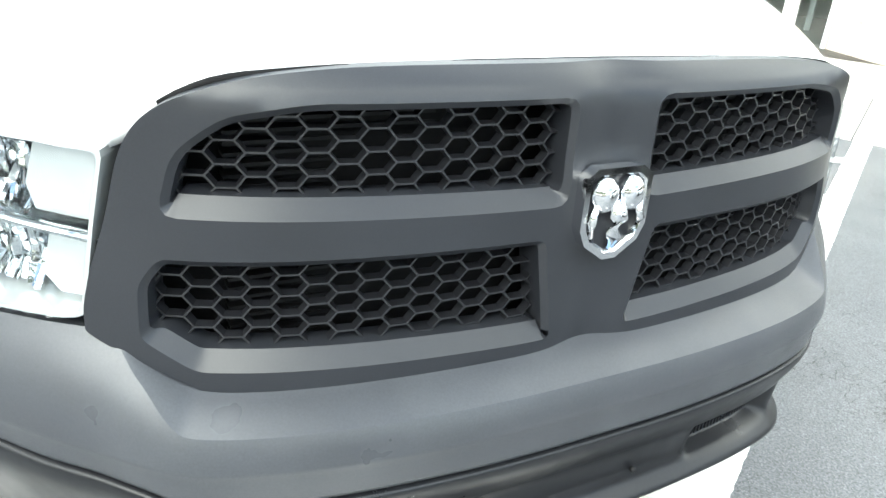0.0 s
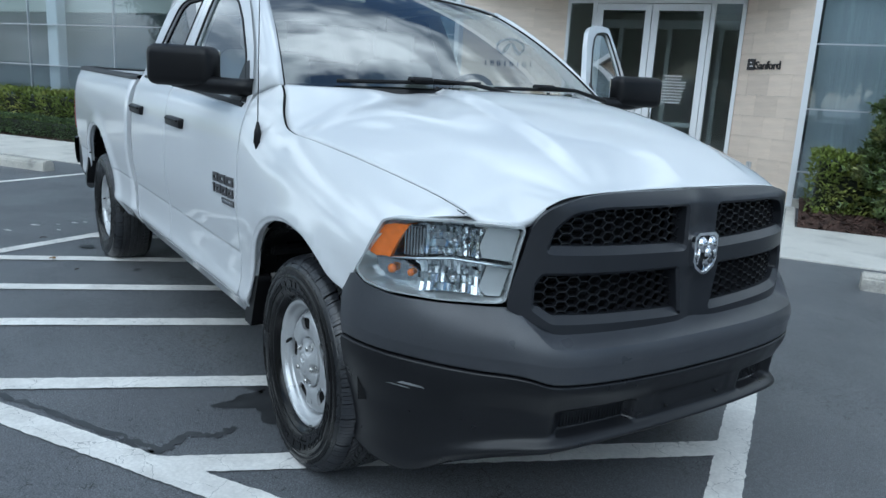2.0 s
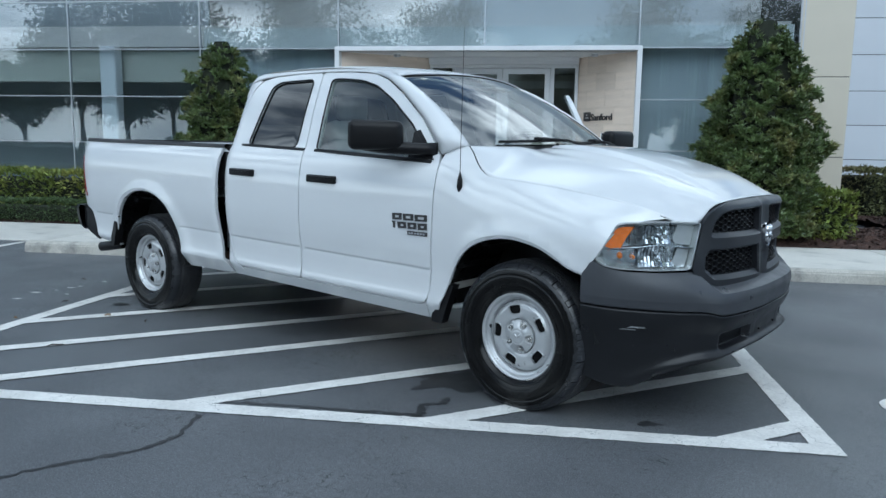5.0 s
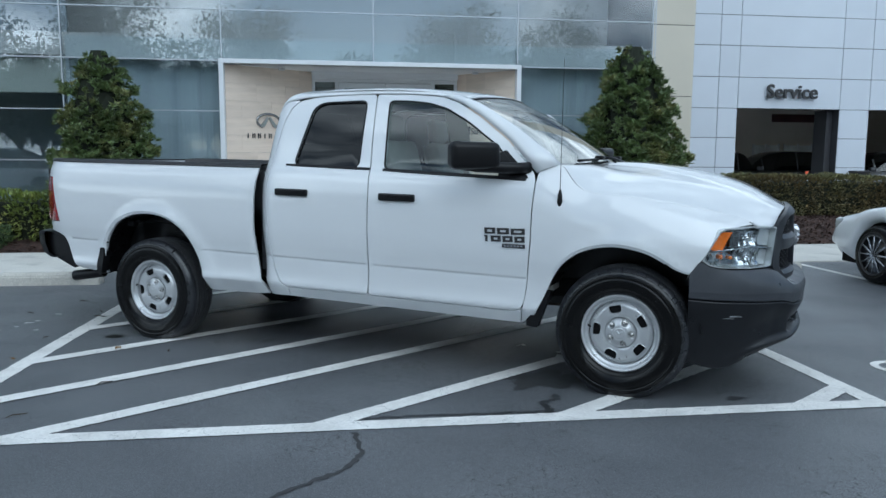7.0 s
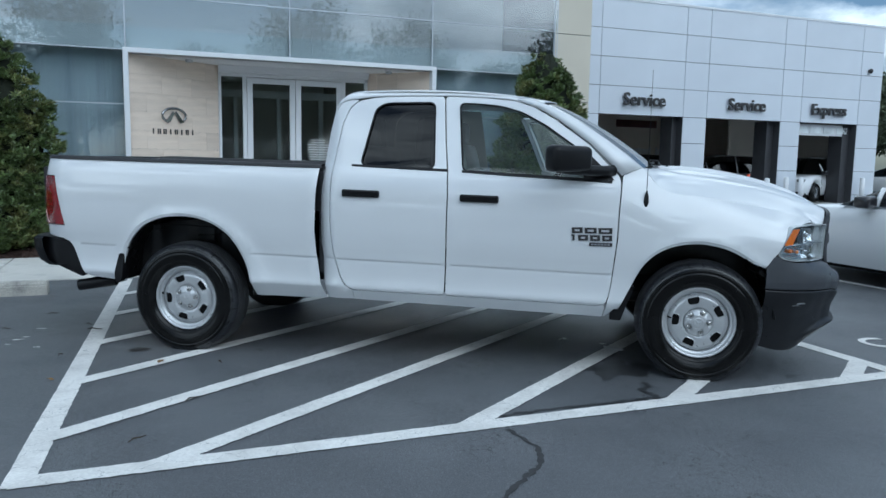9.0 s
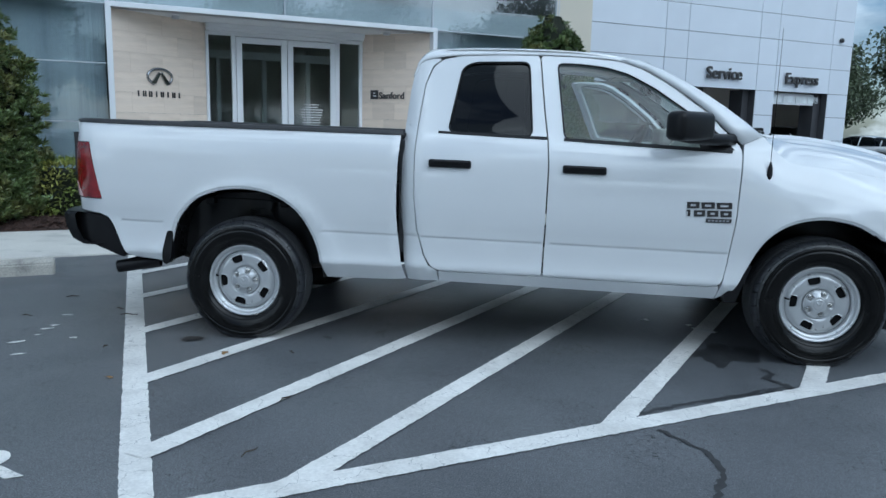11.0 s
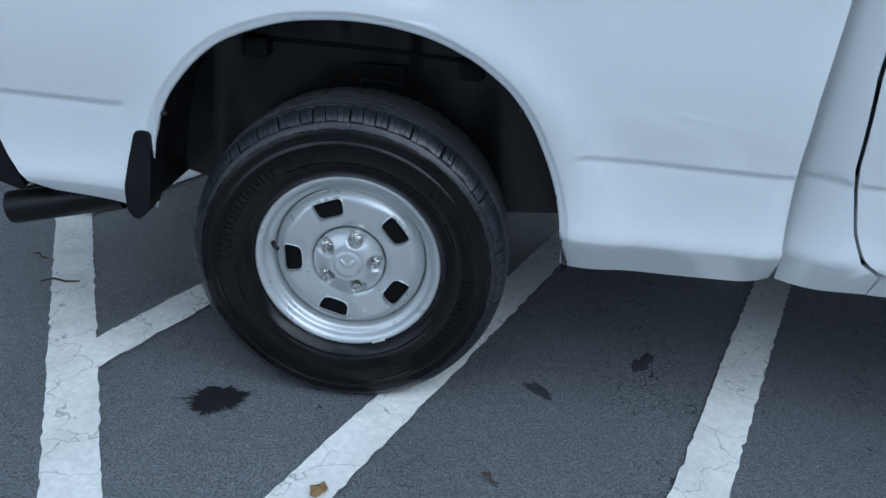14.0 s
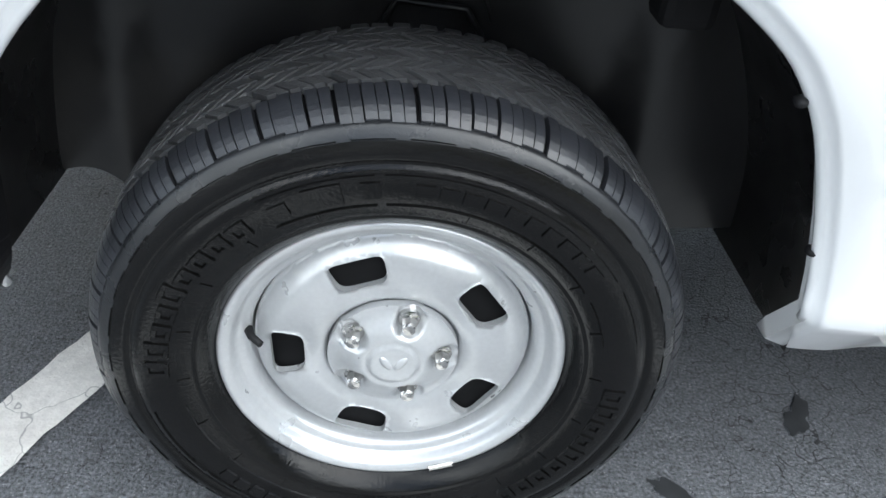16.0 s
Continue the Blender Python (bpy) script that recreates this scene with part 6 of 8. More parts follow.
def sur_surf(s, z):
    """The surround bulges: proud along its rim bars, dished to the hub."""
    x, y, n = plan(s, SUR_OUT)
    a = abs(s)
    k = -0.034 * max(0.0, (z - 1.075) / 0.047) ** 2 - 0.02 * smooth01(0.56, 0.66, a) * smooth01(0.8, 1.0, z) * 0.6
    k += -0.014 * math.exp(-(a / 0.055) ** 2) * (1 if z > 0.99 or z < 0.85 else 0.3)
    lean = -0.03 * (z - 0.9)
    return (x + n[0] * k + lean, y + n[1] * k, z), (n[0], n[1], 0.0)


grille = skin("grille_surround", outline, sur_surf, M_GRILLE, truck, cells, step=0.02, rim=0.06, chamfer=0.009, lift=0.014, lines=[[(float(q), z) for q in np.linspace(-0.62, 0.62, 60)] for z in (1.093, 1.1005, 1.108, 1.115)], normals=False, label="charcoal plastic crosshair grille surround")


def hex_mesh(name, loop, parent):
    """Honeycomb bars: flat-topped hexagons behind an opening."""
    px, pz, bar, dep = 0.0745, 0.0290, 0.0013, 0.016
    arr = np.array(loop)
    s0, z0 = arr.min(0) - 0.01
    s1, z1 = arr.max(0) + 0.01
    a, b = px / 3, pz / 2
    segs = set()

    def key(p):
        return (round(p[0], 4), round(p[1], 4))

    for i in range(int(s0 / px * 2) - 2, int(s1 / px * 2) + 3):
        for j in range(int(z0 / pz) - 2, int(z1 / pz) + 3):
            cx, cz = i * px / 2, j * pz + (pz / 2 if i % 2 else 0)
            ring = [(cx + a, cz), (cx + a / 2, cz + b), (cx - a / 2, cz + b), (cx - a, cz), (cx - a / 2, cz - b), (cx + a / 2, cz - b)]
            for p, q in zip(ring, ring[1:] + ring[:1]):
                m = ((p[0] + q[0]) / 2, (p[1] + q[1]) / 2)
                if s0 < m[0] < s1 and z0 < m[1] < z1:
                    segs.add(tuple(sorted((key(p), key(q)))))
    vs, fs = [], []
    cx, cz = arr.mean(0)
    big = [(cx + (p[0] - cx) * 1.06, cz + (p[1] - cz) * 1.12) for p in loop]
    for p, q in segs:
        if not inside(((p[0] + q[0]) / 2, (p[1] + q[1]) / 2), big):
            continue
        d = Vector((q[0] - p[0], q[1] - p[1])).normalized()
        o = Vector((-d.y, d.x)) * bar
        e = d * bar * 0.6
        k = len(vs)
        for out, wd in ((-0.022, 1.0), (-0.022 - dep, 1.5)):
            for pt, sg in ((p, 1), (q, 1), (q, -1), (p, -1)):
                ee = -e if pt is p else e
                ss, zz = pt[0] + o.x * sg * wd + ee.x, pt[1] + o.y * sg * wd + ee.y
                x, y, _ = plan(ss, out)
                vs.append((x - 0.03 * (zz - 0.9), y, zz))
        fs += [(k, k + 1, k + 2, k + 3), (k, k + 4, k + 5, k + 1), (k + 2, k + 6, k + 7, k + 3)]
    return raw(name, vs, fs, M_HONEY, parent, "black honeycomb grille mesh")


for lp in cells:
    hex_mesh("grille_mesh", lp, grille)
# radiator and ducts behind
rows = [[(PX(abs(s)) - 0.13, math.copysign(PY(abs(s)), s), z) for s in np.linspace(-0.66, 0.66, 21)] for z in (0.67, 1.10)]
grid_surface("radiator", rows, M_UNDER_SHADE, truck)
for k in range(26):
    part("radiator_fin", boxes((4.34, 4.365, -0.5, 0.5, 0.70 + 0.0145 * k, 0.705 + 0.0145 * k)), M_TRIM, truck)

# emblem: a chrome shield with a plain relief
shield = [(-0.058, 0.052), (-0.04, 0.066), (0.04, 0.066), (0.058, 0.052), (0.058, -0.022), (0.047, -0.046), (0.012, -0.070), (-0.012, -0.070), (-0.047, -0.046), (-0.058, -0.022)]
flat = lambda d: (lambda a, c: ((4.518 + d - 0.03 * c, a, 0.925 + c), (1, 0, 0)))
inner = [(a * 0.84, c * 0.86) for a, c in shield]
emb = skin("emblem", shield, flat(0.012), M_CHROME, grille, [inner], step=0.03, rim=0.02, chamfer=0.004, normals=False, label="chrome shield emblem with a plain relief")
skin("emblem_field", inner, flat(0.003), M_GRILLE, emb, step=0.04, rim=0.0, normals=False)
for sg in (-1, 1):
    b = bmesh.new()
    bmesh.ops.create_uvsphere(b, u_segments=20, v_segments=12, radius=1.0, matrix=Matrix.Translation((4.528, sg * 0.023, 0.952)) @ Matrix.Diagonal((0.016, 0.021, 0.026, 1)))
    part("emblem_relief", b, M_CHROME, emb, smooth=True)
    vs, fs = sweep([(4.53, sg * 0.036, 0.94), (4.534, sg * 0.043, 0.915), (4.53, sg * 0.038, 0.893), (4.526, sg * 0.028, 0.885)], 0.006, 8, taper=[1, 1.1, 0.8, 0.4])
    raw("emblem_curl", vs, fs, M_CHROME, emb, smooth=True)
vs, fs = sweep([(4.53, 0, 0.945), (4.538, 0, 0.92), (4.534, 0, 0.895), (4.526, 0, 0.872)], 0.013, 10, taper=[0.8, 1.0, 0.9, 0.5])
raw("emblem_relief", vs, fs, M_CHROME, emb, smooth=True)

# ---- bumper ----
AT = (0.0, 0.50, 0.555, 0.61, 0.66, 0.72, 0.80, 0.86, 0.957, 0.972, 0.98)


def feature(*values):
    return Curve(*zip(AT, values))


# lines along the bumper, each as its offset from the plan line and its height
ROOT_O = feature(-0.02, -0.02, -0.015, -0.008, -0.002, 0.0, 0.0, 0.0, 0.002, 0.003, 0.002)
ROOT_Z = feature(0.716, 0.717, 0.722, 0.750, 0.787, 0.787, 0.787, 0.789, 0.812, 0.840, 0.770)
BROW_O = feature(0.078, 0.079, 0.077, 0.038, 0.002, 0.002, 0.002, 0.002, 0.004, 0.005, 0.004)
BROW_Z = feature(0.682, 0.682, 0.684, 0.736, 0.784, 0.783, 0.783, 0.785, 0.808, 0.834, 0.766)
BELT_O = feature(0.089, 0.089, 0.087, 0.076, 0.062, 0.051, 0.037, 0.026, 0.012, 0.010, 0.008)
BELT_Z = feature(0.633, 0.634, 0.635, 0.640, 0.643, 0.645, 0.648, 0.652, 0.662, 0.664, 0.666)
GROOVE_O = feature(0.081, 0.081, 0.079, 0.068, 0.054, 0.044, 0.030, 0.018, 0.006, 0.004, 0.003)
GROOVE_Z = feature(0.576, 0.576, 0.578, 0.594, 0.600, 0.602, 0.607, 0.612, 0.622, 0.625, 0.628)
BULGE = feature(0.003, 0.003, 0.003, 0.008, 0.015, 0.016, 0.013, 0.009, 0.003, 0.002, 0.002)


def face_column(y):
    """From the crease over the broad face, round its lower belt and down into the groove."""
    b, m, g = (BROW_O(y), BROW_Z(y)), (BELT_O(y), BELT_Z(y)), (GROOVE_O(y), GROOVE_Z(y))
    out = []
    for k in range(17):
        t = k / 16 * 0.93
        out.append((b[0] + (m[0] - b[0]) * t + BULGE(y) * 4 * t * (1 - t), b[1] + (m[1] - b[1]) * t))
    q0, q1 = out[-1], (m[0] + (g[0] - m[0]) * 0.14, m[1] + (g[1] - m[1]) * 0.14)
    for k in range(1, 5):
        t = k / 4
        out.append(tuple(q0[a] * (1 - t) ** 2 + (m[a] + (0.001 if a == 0 else 0)) * 2 * t * (1 - t) + q1[a] * t * t for a in (0, 1)))
    for k in range(1, 8):
        t = k / 7
        out.append((q1[0] + (g[0] - q1[0]) * t, q1[1] + (g[1] - q1[1]) * t))
    return out + [(g[0] - 0.006, g[1] - 0.003), (g[0] - 0.03, g[1] - 0.002)]


S_LIST = np.unique(np.concatenate([np.linspace(-S_OF_Y(0.98), S_OF_Y(0.98), 121)] + [np.linspace(sg * S_OF_Y(0.50), sg * S_OF_Y(0.70), 40) for sg in (-1, 1)]))
rows = [[(plan(s, o)[0], plan(s, o)[1], z) for o, z in face_column(PY(abs(s)))] for s in S_LIST]
cover = grid_surface("bumper_cover", rows, M_PLASTIC, truck, "grey textured plastic upper bumper", flip=False)
# the flat step between the grille and the crease
rows = []
for s in S_LIST:
    y = PY(abs(s))
    if y > 0.668:
        continue
    r, b = (ROOT_O(y), ROOT_Z(y)), (BROW_O(y), BROW_Z(y))
    col = [(r[0] - 0.03, r[1] - 0.012)] + [(r[0] + (b[0] - r[0]) * t, r[1] + (b[1] - r[1]) * t + 0.004 * 4 * t * (1 - t)) for t in np.linspace(0, 1, 8)]
    rows.append([(plan(s, o)[0], plan(s, o)[1], z) for o, z in col])
grid_surface("bumper_step", rows, M_PLASTIC, cover)
rows = [[(plan(s, o)[0], plan(s, o)[1], z) for o, z in ((ROOT_O(PY(abs(s))) - 0.03, ROOT_Z(PY(abs(s))) - 0.012), (BROW_O(PY(abs(s))), BROW_Z(PY(abs(s)))))] for s in S_LIST if PY(abs(s)) >= 0.66 and s < 0]
for sg in (1, -1):
    grid_surface("bumper_return", [[(p[0], p[1] * sg, p[2]) for p in r] for r in rows], M_PLASTIC, cover)

LOW_Z = Curve((0, 0.372), (0.3, 0.368), (0.5, 0.352), (0.65, 0.325), (0.78, 0.275), (0.86, 0.222), (0.9, 0.212), (0.957, 0.225), (0.98, 0.245))
LIP = Curve((0, 1), (0.5, 1), (0.7, 0.75), (0.86, 0.2), (0.98, 0.0))


def low_offset(y, r):
    """How far the lower fascia stands out, r from the groove (0) to its foot (1)."""
    top, lip = GROOVE_O(y), LIP(y)
    base = top + 0.003 - 0.031 * smooth01(0.03, 0.5, r) - (0.012 + 0.02 * (1 - lip)) * smooth01(0.3, 1.0, r)
    base += lip * (0.030 * math.exp(-((r - 0.90) / 0.085) ** 2))
    base -= 0.022 * math.exp(-(r / 0.012) ** 2)
    p = smooth01(0.262, 0.275, y) * (1 - smooth01(0.505, 0.54, y)) * smooth01(0.40, 0.46, r) * (1 - smooth01(0.74, 0.80, r))
    base -= 0.035 * p
    c = (1 - smooth01(0.18, 0.20, y)) * smooth01(0.36, 0.38, r) * (1 - smooth01(0.70, 0.73, r))
    return base - 0.003 * c


rows = []
for s in np.linspace(-S_OF_Y(0.98), S_OF_Y(0.98), 221):
    y = PY(abs(s))
    zt, zb = GROOVE_Z(y) - 0.004, LOW_Z(y)
    col = [(low_offset(y, 0) - 0.03, zt + 0.004)] + [(low_offset(y, r), zt + (zb - zt) * r) for r in np.concatenate([(0, 0.008, 0.016, 0.024, 0.036), np.linspace(0.05, 1, 40)])]
    col += [(col[-1][0] - 0.02, zb - 0.006), (col[-1][0] - 0.10, zb)]
    rows.append([(plan(s, o)[0], plan(s, o)[1], z) for o, z in col])
fascia = grid_surface("lower_fascia", rows, M_FASCIA, truck, "black lower front bumper fascia")
# ribs in the two pockets, bolts where a plate would sit
for sg in (-1, 1):
    b = bmesh.new()
    for k in range(22):
        s = S_OF_Y(0.285) + (S_OF_Y(0.50) - S_OF_Y(0.285)) * k / 21
        y = PY(s)
        zt, zb = GROOVE_Z(y), LOW_Z(y)
        x, yy, n = plan(sg * s, low_offset(y, 0.6) + 0.0015)
        for r0, r1 in ((0.46, 0.73),):
            kx = bmesh.ops.create_cube(b, size=1.0)
            mm = Matrix.Translation((x, yy, zt + (zb - zt) * 0.595)) @ Matrix.Rotation(math.atan2(n[1], n[0]), 4, "Z") @ Matrix.Diagonal((0.003, 0.004, (zt - zb) * 0.27, 1))
            bmesh.ops.transform(b, matrix=mm, verts=kx["verts"])
    part("pocket_ribs", b, M_FASCIA, fascia)
for yy, z in ((-0.13, 0.50), (0.13, 0.50), (-0.13, 0.44), (0.13, 0.44)):
    b = bmesh.new()
    bmesh.ops.create_uvsphere(b, u_segments=10, v_segments=6, radius=0.006, matrix=Matrix.Translation((4.50 + low_offset(0.13, 0.4) - 0.003, yy, z)))
    part("plate_bolt", b, M_NUT if z > 0.47 else M_TRIM, fascia, smooth=True)
# scuffs on the corner
M_SCUFFED = material("scuffed_plastic", (0.16, 0.165, 0.17), 0.6, vary=0.5, scale=30.0)
for s0, s1, z0, z1 in ((0.84, 0.90, 0.520, 0.528), (0.87, 0.92, 0.511, 0.515)):
    ya, yb = S_OF_Y(s0), S_OF_Y(s1)
    loop = [(-yb, z0), (-ya, z0 - 0.004), (-ya - 0.01, z1 - 0.004), (-yb + 0.02, z1)]

    def on_fascia(s, z):
        y = PY(abs(s))
        zt, zb = GROOVE_Z(y) - 0.004, LOW_Z(y)
        x, yy, n = plan(s, low_offset(y, (zt - z) / (zt - zb)) + 0.0012)
        return (x, yy, z), (n[0], n[1], 0)
    skin("scuff", loop, on_fascia, M_SCUFFED, fascia, step=0.02, rim=0)

# ---- headlamps ----
LAMP = [(0.970, 0.842), (0.934, 1.012), (0.915, 1.020), (0.80, 1.028), (0.70, 1.025), (0.634, 1.020), (0.652, 0.93), (0.674, 0.80), (0.70, 0.794), (0.82, 0.792), (0.93, 0.800), (0.958, 0.812)]


def lamp_parts(sg):
    lp = rounded([(sg * S_OF_Y(y), z) for y, z in LAMP], 0.012, 2)
    inner = lambda k: [(c[0] + (p[0] - c[0]) * k[0], c[1] + (p[1] - c[1]) * k[1]) for p in lp]
    c = (sg * S_OF_Y(0.80), 0.905)
    rim_loop = inner((0.972, 0.955))
    lamp = skin("headlamp", lp, front_surf(0.004, -0.02), M_LAMPGREY, truck, [rim_loop], step=0.02, rim=0.10, normals=False, label="clear headlamp with chrome reflectors and amber marker")
    skin("lens", inner((0.985, 0.975)), front_surf(0.012, -0.02), M_LENS, lamp, step=0.04, rim=0.006).visible_shadow = False
    skin("back_plate", rim_loop, front_surf(-0.075, -0.02), M_REFLECT, lamp, step=0.05, rim=0)
    # side walls of the housing
    a = [Vector(front_surf(0.002, -0.02)(*p)[0]) for p in rim_loop]
    b2 = [Vector(front_surf(-0.076, -0.02)(*p)[0]) for p in rim_loop]
    grid_surface("housing", [a, b2], M_LAMPGREY, lamp, close=True)
    # two faceted reflector fields, upper and lower, parted by a chrome shelf
    lr = np.random.default_rng(3)
    for z0, z1, yc, zc in ((0.916, 1.000, 0.80, 0.962), (0.806, 0.902, 0.80, 0.852)):
        vs, fs = [], []
        for cy in range(19):
            for cz in range(4):
                k = len(vs)
                tilt, tilt2, out = 0.0045 * (1 if cy % 2 else -1) + lr.normal(0, 0.0025), lr.normal(0, 0.006), lr.normal(0, 0.006)
                for dy, dz in ((0, 0), (1, 0), (1, 1), (0, 1)):
                    y, z = 0.735 + 0.0071 * (cy + dy), z0 + (z1 - z0) * (cz + dz) / 4
                    dep = -0.070 + 0.9 * ((y - yc) ** 2 * 6 + (z - zc) ** 2 * 10) + out * 0.25 + tilt * (dy - 0.5) + tilt2 * (dz - 0.5)
                    x, yy, _ = plan(sg * S_OF_Y(y), min(-0.006, dep))
                    vs.append((x - 0.02 * (z - 0.9), yy, z))
                fs.append((k, k + 1, k + 2, k + 3))
        tagged(raw("reflector", vs, fs, M_REFLECT, lamp), "chrome reflector of small facets", kind="stuff")
        bb = bmesh.new()
        x, y, n = plan(sg * S_OF_Y(yc), -0.045)
        bmesh.ops.create_uvsphere(bb, u_segments=14, v_segments=8, radius=1.0, matrix=Matrix.Translation((x, y, zc)) @ Matrix.Diagonal((0.014, 0.008, 0.008, 1)))
        part("bulb", bb, M_CHROME, lamp, smooth=True)
    shelf = [(0.655, 0.898), (0.72, 0.906), (0.80, 0.915), (0.875, 0.905), (0.945, 0.895)]
    for dz, nm in ((0.0, "chrome_shelf"),):
        rows = [[(plan(sg * S_OF_Y(y), o)[0], plan(sg * S_OF_Y(y), o)[1], z + dz + o * 0.08) for y, z in shelf] for o in (-0.07, -0.035, -0.008)]
        thick(grid_surface(nm, rows, M_REFLECT, lamp), 0.006, 0)
    # smooth plate beside the grille
    pl = [(sg * S_OF_Y(y), z) for y, z in ((0.645, 1.004), (0.725, 1.012), (0.742, 0.95), (0.735, 0.918), (0.662, 0.912))]
    skin("side_plate", pl, front_surf(-0.035, 0.0), M_LAMPGREY, lamp, step=0.03, rim=0.01)
    pl = [(sg * S_OF_Y(y), z) for y, z in ((0.665, 0.890), (0.722, 0.896), (0.738, 0.83), (0.72, 0.806), (0.685, 0.806))]
    skin("side_plate", pl, front_surf(-0.035, 0.0), M_LAMPGREY, lamp, step=0.03, rim=0.01)
    # fluted wall between the bowls and the marker
    bb = bmesh.new()
    for k in range(7):
        y = 0.862 + 0.006 * k
        x, yy, n = plan(sg * S_OF_Y(y), -0.03)
        kx = bmesh.ops.create_cube(bb, size=1.0)
        bmesh.ops.transform(bb, matrix=Matrix.Translation((x, yy, 0.955)) @ Matrix.Rotation(math.atan2(n[1], n[0]), 4, "Z") @ Matrix.Diagonal((0.03, 0.004, 0.085, 1)), verts=kx["verts"])
    part("fluted_wall", bb, M_REFLECT, lamp)
    am = [(sg * S_OF_Y(y), z) for y, z in ((0.962, 0.910), (0.934, 0.992), (0.918, 1.0), (0.890, 1.0), (0.912, 0.945), (0.925, 0.898), (0.945, 0.895))]
    skin("amber_marker", am, front_surf(-0.012, -0.02), M_AMBER, lamp, step=0.02, rim=0.02, label="amber side marker")
    tn = [(sg * S_OF_Y(y), z) for y, z in ((0.955, 0.885), (0.905, 0.885), (0.875, 0.86), (0.88, 0.825), (0.95, 0.825))]
    skin("turn_signal", tn, front_surf(-0.045, -0.02), M_REFLECT, lamp, step=0.02, rim=0.01, label="clear turn signal with an amber bulb")
    # fine ribs of the turn signal and the amber bulbs behind them
    for k in range(13):
        z = 0.818 + 0.0056 * k
        pts = [(*plan(sg * S_OF_Y(q), 0.002)[:2], z + 0.004 * (q - 0.86) / 0.1) for q in np.linspace(0.868, 0.958, 9)]
        vs, fs = sweep([(p[0] - 0.02 * (p[2] - 0.9), p[1], p[2]) for p in pts], 0.0014, 4)
        raw("lens_rib", vs, fs, M_LENS, lamp, smooth=True)
    for q, z, r in ((0.888, 0.855, 0.011),):
        bb = bmesh.new()
        x, y, n = plan(sg * S_OF_Y(q), -0.03)
        bmesh.ops.create_uvsphere(bb, u_segments=12, v_segments=8, radius=r, matrix=Matrix.Translation((x, y, z)))
        part("amber_bulb", bb, M_AMBER, lamp, smooth=True)
    bb = bmesh.new()
    x, y, n = plan(sg * S_OF_Y(0.925), -0.03)
    bmesh.ops.create_uvsphere(bb, u_segments=12, v_segments=8, radius=0.014, matrix=Matrix.Translation((x, y, 0.86)))
    part("amber_bulb", bb, M_AMBER, lamp, smooth=True)


lamp_parts(-1)
lamp_parts(1)
# added dark filler, black as the shade between lamp, grille and body
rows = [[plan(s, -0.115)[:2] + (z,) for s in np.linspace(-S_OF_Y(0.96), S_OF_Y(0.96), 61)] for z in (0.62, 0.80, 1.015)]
grid_surface("front_bulkhead", rows, M_UNDER_SHADE, truck)

# ---- antenna, wipers ----
b = bmesh.new()
AW = w_fender(3.198, 1.16)
tube(b, (3.198, -AW - 0.004, 1.205), (3.203, -0.965, 1.98), 0.0022, 0.0012, 6)
ant = part("antenna", b, M_TRIM, truck, "thin black whip antenna", smooth=True)
vs, fs = sweep([(3.196, -AW - 0.002, 1.118), (3.197, -AW - 0.004, 1.15), (3.198, -AW - 0.004, 1.185), (3.199, -AW - 0.004, 1.225)], 0.017, 10, taper=[0.5, 1.0, 0.85, 0.25])
raw("antenna_base", vs, fs, M_TRIM, ant, smooth=True)
for u0, u1, up in ((-0.78, -0.03, 0.10), (0.05, 0.74, 0.10)):
    blade = [screen_point(u, 0.030 + up * 0.35 * abs(u - u0)) + Vector((0.014, 0, 0.012)) for u in np.linspace(u0, u1, 14)]
    vs, fs = sweep(blade, 0.009, 6)
    wp = raw("wiper", vs, fs, M_TRIM, truck, "black wiper blade at the foot of the windscreen", smooth=True)
    mid, piv = blade[7], screen_point(u1 + 0.18, -0.02) + Vector((0.06, 0, 0.012))
    vs, fs = sweep([piv, piv.lerp(mid, 0.5) + Vector((0, 0, 0.022)), mid + Vector((0, 0, 0.014))], 0.009, 6, taper=[1.4, 1.0, 0.8])
    raw("wiper_arm", vs, fs, M_TRIM, wp, smooth=True)
    b = boxes((mid.x - 0.03, mid.x + 0.03, mid.y - 0.05, mid.y + 0.05, mid.z, mid.z + 0.022), bevel=0.008)
    part("wiper_joint", b, M_TRIM, wp)

# ---- wheels ----
def lathe(name, prof, mat, parent, n=72, label="", axis_y=True):
    """A body of revolution about the y axis from (radius, y) pairs."""
    rows = []
    for k in range(n):
        a = 2 * math.pi * k / n
        rows.append([(r * math.cos(a), y, r * math.sin(a)) for r, y in prof])
    rows.append(rows[0])
    return grid_surface(name, rows, mat, parent, label)


DISC = Curve((0.0, 0.014), (0.0912, 0.014), (0.0928, 0.004), (0.096, 0.001), (0.108, -0.001), (0.160, -0.002), (0.1685, -0.001), (0.1725, 0.002), (0.184, 0.013), (0.1875, 0.017), (0.191, 0.026))
HUB_Z = 0.378                 # the loaded axle height


def disc_at(turn):
    """The pressed wheel disc: pads round the slots lie deeper than the webs between them."""
    def f(a, c):
        r, an = math.hypot(a, c), math.atan2(c, a) - radians(36 + turn)
        swell = smooth01(0.094, 0.115, r) * (1 - smooth01(0.155, 0.172, r))
        dish = 0.5 + 0.5 * math.cos(5 * an)
        return (a, DISC(r) + swell * (0.0065 * dish ** 1.5 - 0.0045), c), (0, -1, 0)
    return f


def squash(p):
    """Lets the tyre flatten where it stands."""
    x, y, z = p
    if z < -0.25:
        y -= 0.010 * smooth01(-0.25, -0.36, z) * (1 if y < 0.08 else -1) * min(1.0, abs(y - 0.08) / 0.1)
    return (x, y, max(z, -HUB_Z + 0.003))


